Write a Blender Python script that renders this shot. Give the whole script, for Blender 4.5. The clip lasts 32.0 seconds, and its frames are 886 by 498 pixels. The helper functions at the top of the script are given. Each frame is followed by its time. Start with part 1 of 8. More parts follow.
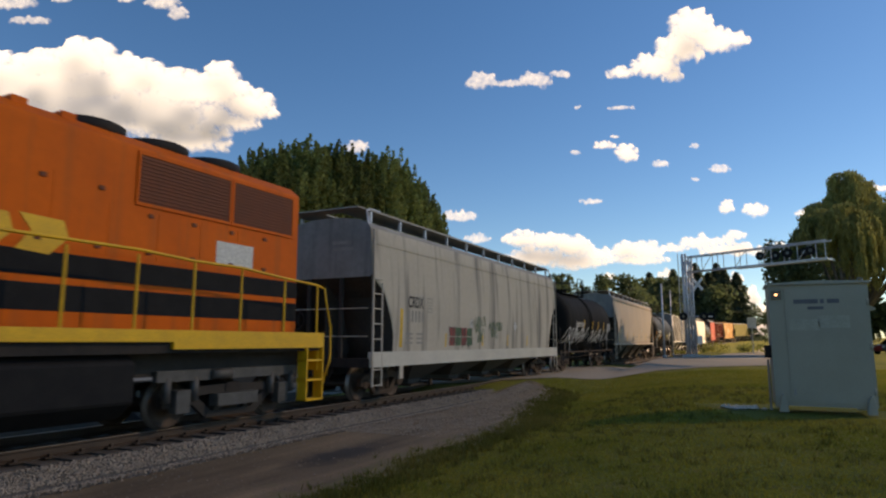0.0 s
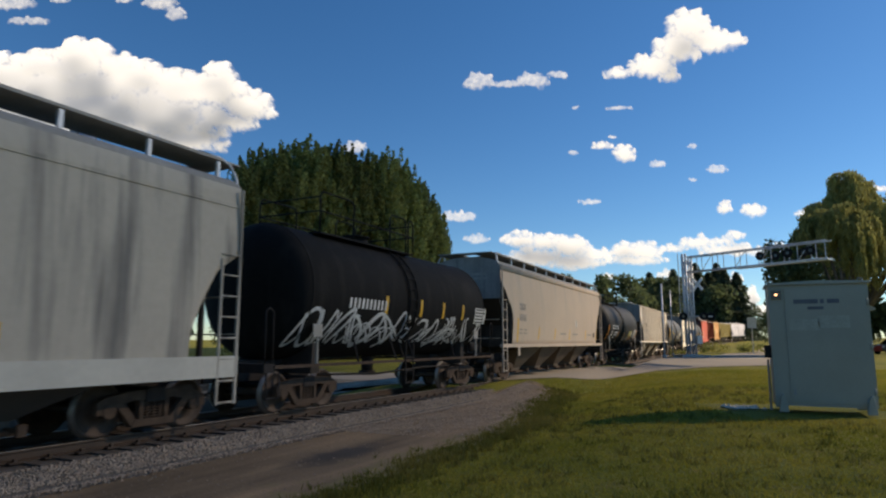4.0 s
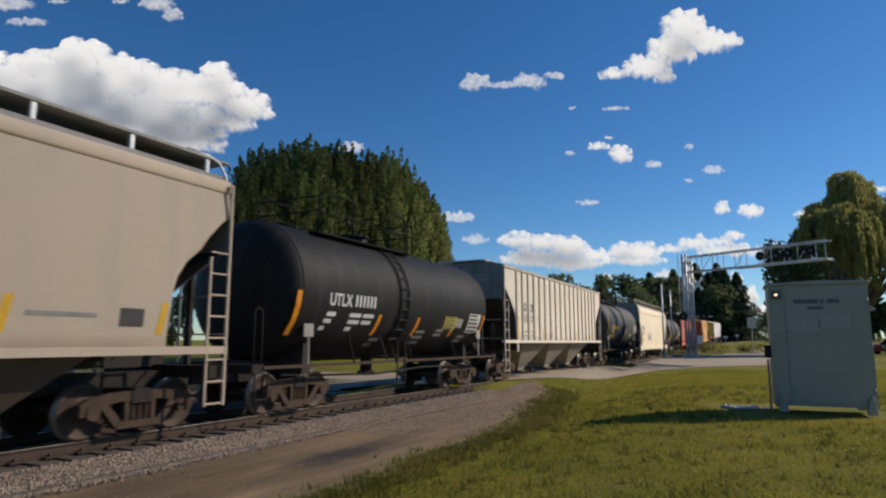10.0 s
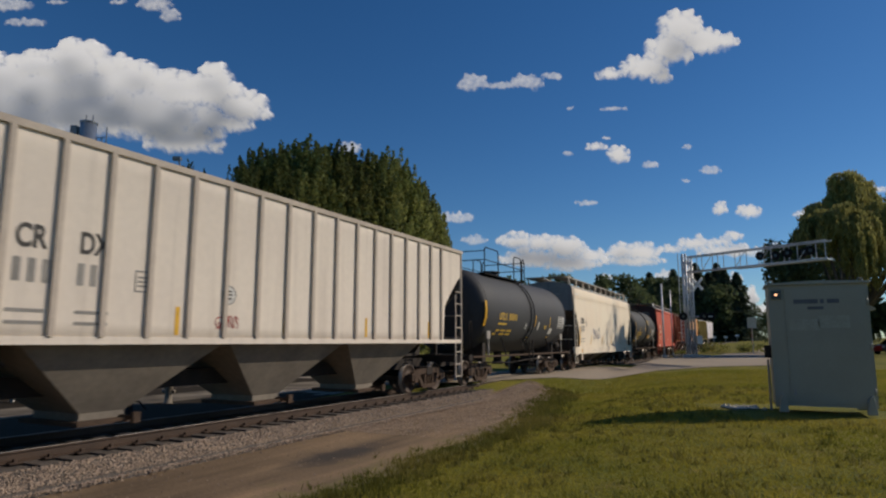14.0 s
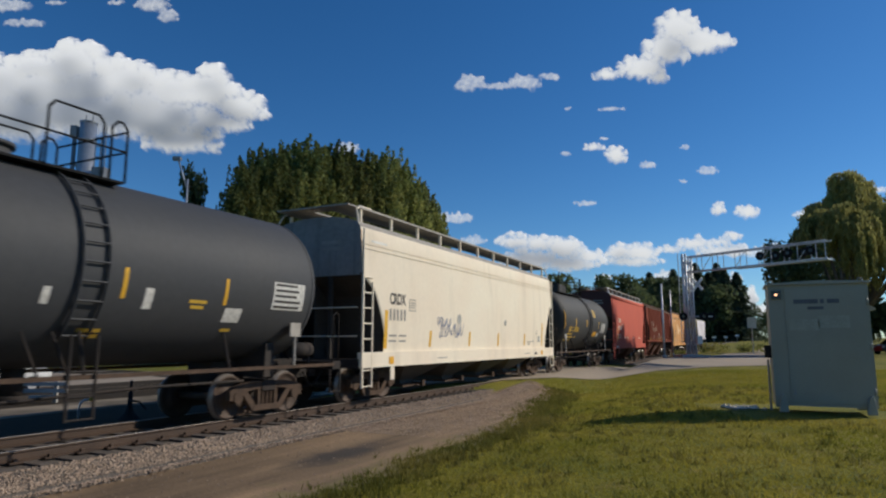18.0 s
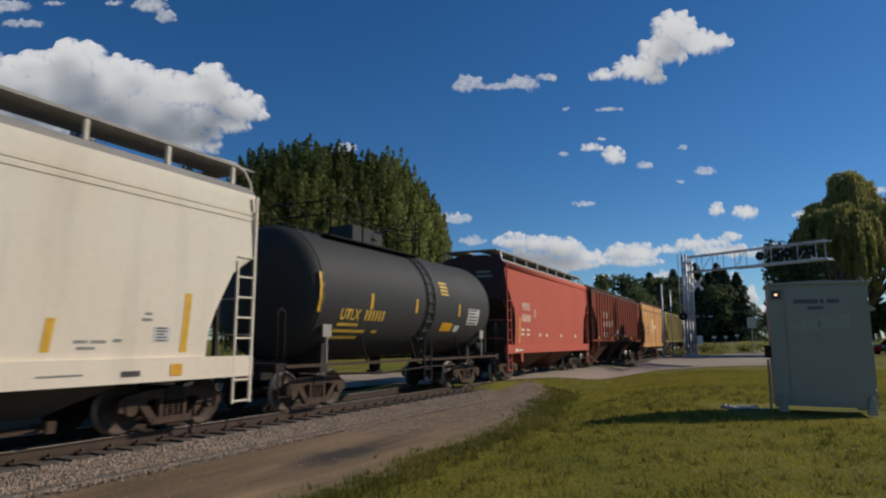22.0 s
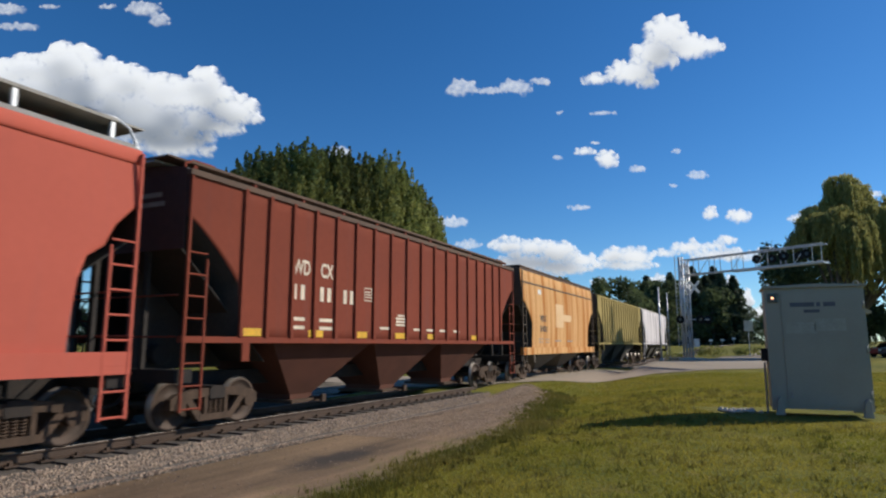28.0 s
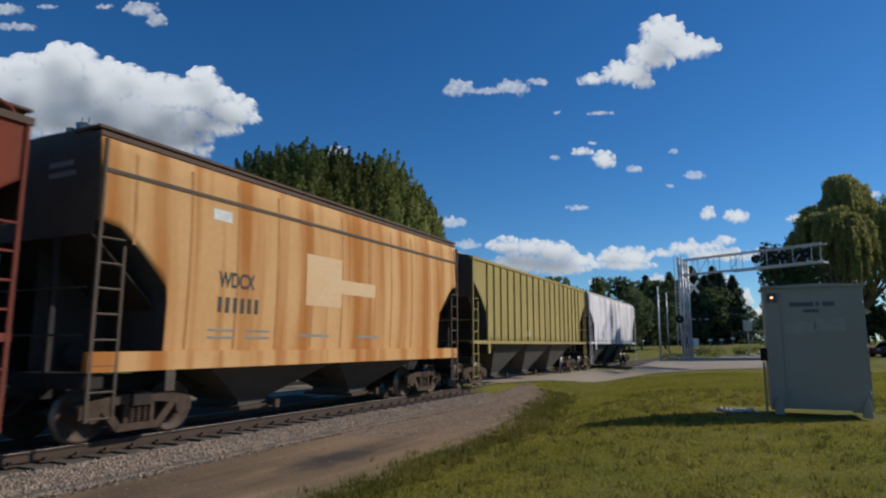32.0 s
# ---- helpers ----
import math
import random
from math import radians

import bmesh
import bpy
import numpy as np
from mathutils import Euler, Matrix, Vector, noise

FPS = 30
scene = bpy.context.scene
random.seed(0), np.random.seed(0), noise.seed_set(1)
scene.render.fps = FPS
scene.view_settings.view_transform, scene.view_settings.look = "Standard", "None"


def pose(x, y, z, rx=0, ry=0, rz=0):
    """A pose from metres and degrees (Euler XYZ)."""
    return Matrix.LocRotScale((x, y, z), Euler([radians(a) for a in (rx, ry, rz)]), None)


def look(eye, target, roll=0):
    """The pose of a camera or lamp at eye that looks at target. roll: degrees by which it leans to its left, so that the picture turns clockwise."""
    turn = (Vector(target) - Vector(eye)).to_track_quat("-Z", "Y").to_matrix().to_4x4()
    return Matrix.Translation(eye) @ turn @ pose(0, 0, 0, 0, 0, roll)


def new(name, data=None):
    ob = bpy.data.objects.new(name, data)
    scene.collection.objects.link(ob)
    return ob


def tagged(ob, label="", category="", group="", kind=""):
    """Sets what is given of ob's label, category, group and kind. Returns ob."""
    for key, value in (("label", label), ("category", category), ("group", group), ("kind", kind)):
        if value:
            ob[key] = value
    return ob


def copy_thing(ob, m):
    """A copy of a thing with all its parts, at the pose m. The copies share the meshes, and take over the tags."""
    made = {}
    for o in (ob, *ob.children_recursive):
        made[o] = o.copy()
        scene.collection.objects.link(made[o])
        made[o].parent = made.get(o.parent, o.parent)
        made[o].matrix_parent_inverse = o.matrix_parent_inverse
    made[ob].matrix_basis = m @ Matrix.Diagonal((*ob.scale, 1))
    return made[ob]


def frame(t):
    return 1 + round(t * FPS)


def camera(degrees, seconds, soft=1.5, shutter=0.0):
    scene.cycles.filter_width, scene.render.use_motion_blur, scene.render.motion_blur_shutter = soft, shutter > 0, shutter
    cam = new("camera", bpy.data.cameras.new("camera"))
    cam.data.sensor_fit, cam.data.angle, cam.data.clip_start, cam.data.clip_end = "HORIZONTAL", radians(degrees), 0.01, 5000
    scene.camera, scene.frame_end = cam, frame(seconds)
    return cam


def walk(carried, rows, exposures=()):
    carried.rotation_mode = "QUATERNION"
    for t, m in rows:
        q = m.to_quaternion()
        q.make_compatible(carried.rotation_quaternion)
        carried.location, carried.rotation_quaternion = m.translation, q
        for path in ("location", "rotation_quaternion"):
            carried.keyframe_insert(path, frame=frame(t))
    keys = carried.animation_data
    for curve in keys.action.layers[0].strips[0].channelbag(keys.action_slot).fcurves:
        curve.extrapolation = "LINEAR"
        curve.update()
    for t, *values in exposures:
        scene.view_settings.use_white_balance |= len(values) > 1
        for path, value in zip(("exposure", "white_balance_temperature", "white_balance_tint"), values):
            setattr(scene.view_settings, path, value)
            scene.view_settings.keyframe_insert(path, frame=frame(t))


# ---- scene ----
# ---- camera ----
CAM_Z = 1.60
cam = camera(69.98, 32.0, soft=2.2, shutter=0.35)


def tripod(turn=0.0, tilt=0.0):
    """The tripod's head: degrees to the right and upwards from its rest."""
    return pose(0, 0, CAM_Z, 90 + 8.353 + tilt, 0, -turn)


walk(cam, [(0, tripod()), (25.5, tripod()), (26.5, tripod(0.05, -0.05)), (27.5, tripod(0.15, -0.08)),
           (28.0, tripod(0.26, 0.27)), (28.5, tripod(0.31, 0.25)), (32, tripod(0.31, 0.25))],
     exposures=[(0, 0.54, 9400, 19), (1, 0.52, 9300, 18), (2, 0.42, 9000, 17), (3, 0.30, 8200, 14), (6, 0.26, 6900, 11), (8, -0.14, 6800, 11), (10, -0.08, 6700, 11), (12, 0.06, 6700, 12), (13, -0.28, 6700, 12), (14, -0.55, 6700, 12),
                (16, -0.4, 6600, 11), (17, -0.25, 6250, 9), (18, -0.26, 6300, 9), (19, -0.46, 6500, 11), (20, -0.70, 6500, 11), (21, -0.70, 6500, 12), (22, -0.5, 6400, 10),
                (23, -0.06, 6400, 9), (24, -0.05, 6400, 10), (25, -0.05, 6600, 11), (28, -0.02, 6200, 9), (30, -0.02, 6000, 8), (32, -0.34, 6000, 8)])

# ---- the track's line: straight, then a bend to the right ----
TURN = radians(26.497)
UX, UY = math.sin(TURN), math.cos(TURN)
LAT = 9.264 + 1.55          # from the tripod square to the track's centre line
S1, KAP = 153.6, 0.004537
RAD = 1 / KAP + 1.55


def on_track(s, side=0.0):
    """Place and heading (degrees) at s metres along the track, side metres to its left."""
    a = max(s - S1, 0.0)
    ang = a / RAD
    u, w = min(s, S1) + RAD * math.sin(ang), RAD * (1 - math.cos(ang))
    lat = LAT - w + side * math.cos(ang)
    u += side * math.sin(ang)
    return u * UX - lat * UY, u * UY + lat * UX, 90 - math.degrees(TURN + ang)


def rise(s):
    """The line climbs gently in the distance."""
    a = min(s, 280.0) - 75.0
    return 0.0 if a <= 0 else 0.016 * a * a / 40 / 2 if a < 40 else 0.016 * (a - 20)


def rolled(t):
    """Metres the train has gone by at t seconds."""
    return 5.2669 * t - 0.01457 * (t - 16) ** 2 / 2


# ---- sky and sun ----
SUN_EL, SUN_AZ = radians(32), radians(75)
world = bpy.data.worlds.new("sky")
scene.world = world
world.use_nodes = True
wn = world.node_tree.nodes
sky = wn.new("ShaderNodeTexSky")
sky.sky_type, sky.sun_disc = "NISHITA", False
sky.sun_elevation, sky.sun_rotation = SUN_EL, SUN_AZ
sky.altitude, sky.air_density, sky.dust_density, sky.ozone_density = 300, 0.9, 0.15, 3.0
wn["Background"].inputs["Strength"].default_value = 0.105
deep = wn.new("ShaderNodeHueSaturation")      # a clear dry sky, deep blue
deep.inputs["Saturation"].default_value = 1.26
tint = wn.new("ShaderNodeMix")
tint.data_type, tint.blend_type = "RGBA", "MULTIPLY"
tint.inputs[0].default_value = 1
tint.inputs[7].default_value = (0.80, 0.95, 1.06, 1)
world.node_tree.links.new(sky.outputs["Color"], deep.inputs["Color"])
world.node_tree.links.new(deep.outputs["Color"], tint.inputs[6])
world.node_tree.links.new(tint.outputs[2], wn["Background"].inputs["Color"])
sun_dir = Vector((math.sin(SUN_AZ) * math.cos(SUN_EL), math.cos(SUN_AZ) * math.cos(SUN_EL), math.sin(SUN_EL)))
lamp = bpy.data.lights.new("sun", "SUN")
lamp.energy, lamp.angle, lamp.color = 5.0, radians(0.55), (1.0, 0.90, 0.76)
sun = new("sun", lamp)
sun.matrix_world = look(sun_dir * 80, (0, 0, 0))
# ---- materials ----
def sock(n, key):
    return n.inputs[key]


def material(name, base, second=None, rough=0.7, metal=0.0, scale=3.0, amount=0.6, grain=40.0, grain_amount=0.25, bump=0.15,
             streak=None, streak_scale=(2.5, 2.5, 0.12), streak_amount=0.5, streak_from=0.52, vary=0.0, spec=0.4, bump_scale=None, wet=None, glow=0.0):
    """A weathered surface: broad patches, fine grain, and upright streaks where rain has run."""
    m = bpy.data.materials.new(name)
    m.use_nodes = True
    nt = m.node_tree
    N, L = nt.nodes, nt.links
    bsdf = N["Principled BSDF"]
    sock(bsdf, "Roughness").default_value = rough
    sock(bsdf, "Metallic").default_value = metal
    sock(bsdf, "Specular IOR Level").default_value = spec
    tc = N.new("ShaderNodeTexCoord")
    big = N.new("ShaderNodeTexNoise")
    sock(big, "Scale").default_value, sock(big, "Detail").default_value = scale, 5
    L.new(tc.outputs["Object"], big.inputs["Vector"])
    ramp = N.new("ShaderNodeMapRange")
    sock(ramp, "From Min").default_value, sock(ramp, "From Max").default_value = 0.35, 0.68
    sock(ramp, "To Max").default_value = amount
    L.new(big.outputs["Fac"], ramp.inputs["Value"])
    mix = N.new("ShaderNodeMix")
    mix.data_type = "RGBA"
    sock(mix, 6).default_value = (*base, 1)
    sock(mix, 7).default_value = (*(second or [c * 0.6 for c in base]), 1)
    L.new(ramp.outputs["Result"], mix.inputs[0])
    col = mix.outputs[2]
    if streak:
        mp = N.new("ShaderNodeMapping")
        sock(mp, "Scale").default_value = streak_scale
        L.new(tc.outputs["Object"], mp.inputs["Vector"])
        sn = N.new("ShaderNodeTexNoise")
        sock(sn, "Scale").default_value, sock(sn, "Detail").default_value = 1.6, 3
        L.new(mp.outputs["Vector"], sn.inputs["Vector"])
        sr = N.new("ShaderNodeMapRange")
        sock(sr, "From Min").default_value, sock(sr, "From Max").default_value = streak_from, streak_from + 0.2
        sock(sr, "To Max").default_value = streak_amount
        L.new(sn.outputs["Fac"], sr.inputs["Value"])
        sm = N.new("ShaderNodeMix")
        sm.data_type = "RGBA"
        sock(sm, 7).default_value = (*streak, 1)
        L.new(sr.outputs["Result"], sm.inputs[0])
        L.new(col, sm.inputs[6])
        col = sm.outputs[2]
    fine = N.new("ShaderNodeTexNoise")
    sock(fine, "Scale").default_value, sock(fine, "Detail").default_value = grain, 4
    L.new(tc.outputs["Object"], fine.inputs["Vector"])
    fr = N.new("ShaderNodeMapRange")
    sock(fr, "To Min").default_value, sock(fr, "To Max").default_value = 1 - grain_amount, 1 + grain_amount
    L.new(fine.outputs["Fac"], fr.inputs["Value"])
    mul = N.new("ShaderNodeMix")
    mul.data_type, mul.blend_type = "RGBA", "MULTIPLY"
    sock(mul, 0).default_value = 1
    L.new(col, mul.inputs[6])
    L.new(fr.outputs["Result"], mul.inputs[7])
    col = mul.outputs[2]
    if vary:
        info = N.new("ShaderNodeObjectInfo")
        geo = N.new("ShaderNodeNewGeometry")
        add = N.new("ShaderNodeMath")
        add.operation = "ADD"
        L.new(info.outputs["Random"], add.inputs[0])
        L.new(geo.outputs["Random Per Island"], add.inputs[1])
        vr = N.new("ShaderNodeMapRange")
        sock(vr, "From Max").default_value = 2
        sock(vr, "To Min").default_value, sock(vr, "To Max").default_value = 1 - vary, 1 + vary
        L.new(add.outputs[0], vr.inputs["Value"])
        vm = N.new("ShaderNodeMix")
        vm.data_type, vm.blend_type = "RGBA", "MULTIPLY"
        sock(vm, 0).default_value = 1
        L.new(col, vm.inputs[6])
        L.new(vr.outputs["Result"], vm.inputs[7])
        col = vm.outputs[2]
    L.new(col, bsdf.inputs["Base Color"])
    if bump:
        bp = N.new("ShaderNodeBump")
        sock(bp, "Strength").default_value, sock(bp, "Distance").default_value = bump, bump_scale or 0.02
        L.new(fine.outputs["Fac"], bp.inputs["Height"])
        L.new(bp.outputs["Normal"], bsdf.inputs["Normal"])
    if glow:
        L.new(col, bsdf.inputs["Emission Color"])
        sock(bsdf, "Emission Strength").default_value = glow
    return m


M = {}
M["ballast"] = material("ballast stone", (0.115, 0.095, 0.078), (0.07, 0.058, 0.048), rough=0.95, scale=1.2, grain=9, grain_amount=0.45, bump=0.9, bump_scale=0.05, vary=0.35)
M["steel_rail"] = material("rusty rail steel", (0.082, 0.052, 0.035), (0.050, 0.034, 0.026), rough=0.6, metal=0.3, grain=60)
M["rail_head"] = material("polished rail head", (0.30, 0.27, 0.24), rough=0.5, metal=0.7, grain=30, bump=0.02)
M["tie"] = material("creosoted tie", (0.075, 0.06, 0.05), (0.15, 0.13, 0.11), rough=0.9, scale=2, grain=14, vary=0.3)
M["asphalt"] = material("worn asphalt", (0.34, 0.275, 0.20), (0.255, 0.205, 0.15), rough=0.9, scale=0.35, grain=12, grain_amount=0.3, bump=0.3)
M["concrete"] = material("concrete", (0.42, 0.40, 0.37), (0.30, 0.29, 0.27), rough=0.9, scale=2, grain=25)
M["iron"] = material("sooty iron", (0.026, 0.024, 0.023), (0.05, 0.038, 0.031), rough=0.85, spec=0.2, scale=3, grain=30, amount=0.8)
M["truck"] = material("dusty truck casting", (0.098, 0.064, 0.044), (0.040, 0.030, 0.023), rough=0.9, spec=0.2, scale=4, grain=20)
M["wheel"] = material("wheel steel", (0.085, 0.056, 0.040), (0.040, 0.030, 0.024), rough=0.7, metal=0.3, scale=4)
M["tread"] = material("bright wheel tread", (0.26, 0.235, 0.21), rough=0.45, metal=0.7, grain=20, bump=0.0)
M["galv"] = material("galvanised steel", (0.55, 0.56, 0.57), (0.42, 0.43, 0.44), rough=0.45, metal=0.5, scale=5, grain=40, bump=0.05)
M["box_paint"] = material("grey silver paint of a signal case", (0.330, 0.315, 0.245), (0.385, 0.370, 0.295), rough=0.55, metal=0.1, scale=0.9, amount=0.7, grain=30, grain_amount=0.08, bump=0.03)
M["black_paint"] = material("black paint", (0.013, 0.013, 0.014), (0.022, 0.021, 0.02), rough=0.75, spec=0.12, grain=20, bump=0.05)
M["white_paint"] = material("white paint", (0.78, 0.78, 0.76), (0.6, 0.6, 0.58), rough=0.6, scale=6, amount=0.4)
M["gear_grey"] = material("oily grey truck gear", (0.10, 0.096, 0.090), (0.045, 0.043, 0.040), rough=0.6, metal=0.2, scale=4, grain=20)
M["yellow_paint"] = material("yellow paint", (0.85, 0.44, 0.015), (0.60, 0.30, 0.02), rough=0.5, scale=3, amount=0.5)
M["stripe_yellow"] = material("yellow reflective stripe", (0.75, 0.42, 0.03), (0.5, 0.28, 0.03), rough=0.45, scale=8, amount=0.6)
M["stripe_orange"] = material("orange reflective stripe", (0.80, 0.30, 0.02), (0.60, 0.20, 0.02), rough=0.45, scale=8, amount=0.6)
M["orange_paint"] = material("orange paint", (0.78, 0.130, 0.006), (0.58, 0.090, 0.006), rough=0.6, spec=0.15, scale=0.8, amount=0.6, grain=8, grain_amount=0.08, bump=0.03, streak=(0.25, 0.09, 0.03), streak_amount=0.3)
M["dark_orange"] = material("soiled orange grille", (0.19, 0.045, 0.016), (0.13, 0.036, 0.016), rough=0.7, grain=30)
M["grating"] = material("dull grey grating", (0.36, 0.33, 0.29), (0.25, 0.23, 0.20), rough=0.7, metal=0.2, scale=3, grain=40)
# ---- mesh helpers ----
def part(name, bm, mat, parent=None, label="", at=None):
    """One mesh object from a bmesh, under its thing or part."""
    me = bpy.data.meshes.new(name)
    bm.to_mesh(me)
    bm.free()
    return mesh_part(name, me, mat, parent, label, at)


def mesh_part(name, me, mat, parent=None, label="", at=None):
    if mat is not None and not me.materials:
        me.materials.append(mat)
    ob = new(name, me)
    if parent is not None:
        ob.parent = parent
    if at is not None:
        ob.matrix_basis = at
    if label:
        ob["label"] = label
    return ob


def thing(name, label, category, m=None, group="", kind=""):
    ob = new(name)
    ob.empty_display_size = 0.2
    if m is not None:
        ob.matrix_basis = m
    return tagged(ob, label, category, group, kind)


def B():
    return bmesh.new()


def box(bm, x0, x1, y0, y1, z0, z1, m=None):
    vs = [bm.verts.new((x, y, z)) for x in (x0, x1) for y in (y0, y1) for z in (z0, z1)]
    for f in ((0, 1, 3, 2), (4, 6, 7, 5), (0, 4, 5, 1), (2, 3, 7, 6), (0, 2, 6, 4), (1, 5, 7, 3)):
        bm.faces.new([vs[i] for i in f])
    if m is not None:
        for v in vs:
            v.co = m @ v.co
    return vs


def bevelled(bm, width=0.01, seg=1):
    bmesh.ops.bevel(bm, geom=[e for e in bm.edges if e.is_manifold and e.calc_face_angle(0) > 0.5], offset=width, segments=seg, affect="EDGES", clamp_overlap=True)
    return bm


def rod(bm, p, q, r, seg=6, r2=None):
    """A round bar from p to q."""
    p, q = Vector(p), Vector(q)
    d = q - p
    z = d.normalized()
    x = z.orthogonal().normalized()
    y = z.cross(x)
    rings = []
    for c, rr in ((p, r), (q, r if r2 is None else r2)):
        rings.append([bm.verts.new(c + x * rr * math.cos(2 * math.pi * i / seg) + y * rr * math.sin(2 * math.pi * i / seg)) for i in range(seg)])
    for i in range(seg):
        j = (i + 1) % seg
        f = bm.faces.new((rings[0][i], rings[0][j], rings[1][j], rings[1][i]))
        f.smooth = seg > 6
    bm.faces.new(rings[0][::-1])
    bm.faces.new(rings[1])


def pipe(bm, pts, r, seg=6):
    """One continuous bent tube through the points."""
    pts = [Vector(p) for p in pts]
    ways = [(b - a).normalized() for a, b in zip(pts, pts[1:])]
    side = ways[0].orthogonal().normalized()
    rows = []
    for i, p in enumerate(pts):
        w = (ways[max(i - 1, 0)] + ways[min(i, len(ways) - 1)]).normalized()
        side = (side - w * side.dot(w)).normalized()
        up = w.cross(side)
        rows.append([bm.verts.new(p + (side * math.cos(2 * math.pi * k / seg) + up * math.sin(2 * math.pi * k / seg)) * r) for k in range(seg)])
    for a, b in zip(rows, rows[1:]):
        for k in range(seg):
            bm.faces.new((a[k], a[(k + 1) % seg], b[(k + 1) % seg], b[k])).smooth = True
    bm.faces.new(rows[0][::-1])
    bm.faces.new(rows[-1])


def loft(bm, loops, close=True, smooth=True, caps=True):
    """A skin over closed loops of equal length."""
    rows = [[bm.verts.new(c) for c in lp] for lp in loops]
    n = len(rows[0])
    for a, b in zip(rows, rows[1:]):
        for i in range(n if close else n - 1):
            j = (i + 1) % n
            f = bm.faces.new((a[i], a[j], b[j], b[i]))
            f.smooth = smooth
    if caps:
        bm.faces.new(rows[0][::-1])
        bm.faces.new(rows[-1])
    return rows


def prism(bm, outline, y0, y1):
    """An outline in x, z drawn out along y."""
    a = [bm.verts.new((x, y0, z)) for x, z in outline]
    b = [bm.verts.new((x, y1, z)) for x, z in outline]
    n = len(outline)
    for i in range(n):
        j = (i + 1) % n
        bm.faces.new((a[i], a[j], b[j], b[i]))
    bm.faces.new(a[::-1])
    bm.faces.new(b)
    bmesh.ops.recalc_face_normals(bm, faces=bm.faces[:])
# ---- ground ----
def smooth(a, b, v):
    t = min(max((v - a) / (b - a), 0.0), 1.0)
    return t * t * (3 - 2 * t)


def track_sq(x, y):
    """Metres along the track's straight line, and metres from its centre towards the tripod."""
    return x * UX + y * UY, LAT - (y * UX - x * UY)


def road_edge(x):
    """The road's near edge: y at a given x."""
    return min(33.5 + 0.13 * x + 0.0042 * max(x - 8, 0) ** 2, max(28.6 + 0.85 * (x - 4), 25.0))


def road_far(x):
    """The road's far edge: square over the track, then away beside it as a drive."""
    return 42.0 if x < 12 else 42.0 + 0.8 * (x - 12) if x < 20 else 48.4 + 1.75 * (x - 20)


def road_near(x):
    return max(road_edge(x), road_far(x) - 10.0) if x > 22 else road_edge(x)


ROAD_W = 11.5


def ground_z(x, y):
    s, q = track_sq(x, y)
    z = -0.45
    if q > 0:
        z += 0.40 * smooth(4.2, 9.2, q)
        z += (0.50 - z) * smooth(26, 45, y) * smooth(2.3, 4.6, q)
    else:
        z += 0.15 * smooth(6, 30, -q)
    re = road_edge(x)
    w = smooth(re - 5, re + 0.5, y) * (1 - smooth(re + ROAD_W - 0.5, re + ROAD_W + 5, y))
    k = w * (1 - smooth(2.0, 4.4, abs(q)))
    z += (-0.02 - z) * k if z < -0.02 else 0.0
    far = smooth(55, 110, math.hypot(x, y))
    z += (-0.1 - z) * far * 0.6
    z += 0.035 * noise.noise((x * 0.35, y * 0.35, 0)) * (1 - w) * smooth(2.5, 6, abs(q)) + 0.05 * noise.noise((x * 0.09, y * 0.09, 4)) * (1 - w)
    return z + rise(s)


def steps(*spans):
    out = []
    for a, b, d in spans:
        n = max(1, round((b - a) / d))
        out += [a + (b - a) * i / n for i in range(n)]
    return out + [spans[-1][1]]


def sheet(name, xs, ys, zf, mat, inside=None):
    bm = B()
    grid = [[bm.verts.new((x, y, zf(x, y))) for x in xs] for y in ys]
    for j in range(len(ys) - 1):
        for i in range(len(xs) - 1):
            f = bm.faces.new((grid[j][i], grid[j][i + 1], grid[j + 1][i + 1], grid[j + 1][i]))
            f.smooth = True
    return part(name, bm, mat)


def ground_material():
    """Lawn, with drier patches and bare soil showing through."""
    m = bpy.data.materials.new("lawn")
    m.use_nodes = True
    N, L = m.node_tree.nodes, m.node_tree.links
    bsdf = N["Principled BSDF"]
    sock(bsdf, "Roughness").default_value = 0.95
    sock(bsdf, "Specular IOR Level").default_value = 0.15
    tc = N.new("ShaderNodeTexCoord")
    col = None
    layers = ((0.22, (0.165, 0.160, 0.021), (0.270, 0.222, 0.030), 0.35, 0.62), (1.7, None, (0.24, 0.175, 0.050), 0.52, 0.72), (0.6, None, (0.085, 0.100, 0.014), 0.50, 0.72), (22.0, None, (0.060, 0.080, 0.013), 0.45, 0.66))
    for sc, a, b, lo, hi in layers:
        n = N.new("ShaderNodeTexNoise")
        sock(n, "Scale").default_value, sock(n, "Detail").default_value = sc, 6
        L.new(tc.outputs["Object"], n.inputs["Vector"])
        r = N.new("ShaderNodeMapRange")
        sock(r, "From Min").default_value, sock(r, "From Max").default_value = lo, hi
        sock(r, "To Max").default_value = 0.8
        L.new(n.outputs["Fac"], r.inputs["Value"])
        mx = N.new("ShaderNodeMix")
        mx.data_type = "RGBA"
        L.new(r.outputs["Result"], mx.inputs[0])
        if col is None:
            sock(mx, 6).default_value = (*a, 1)
        else:
            L.new(col, mx.inputs[6])
        sock(mx, 7).default_value = (*b, 1)
        col = mx.outputs[2]
    L.new(col, bsdf.inputs["Base Color"])
    bp = N.new("ShaderNodeBump")
    sock(bp, "Strength").default_value, sock(bp, "Distance").default_value = 0.8, 0.06
    L.new(n.outputs["Fac"], bp.inputs["Height"])
    L.new(bp.outputs["Normal"], bsdf.inputs["Normal"])
    return m


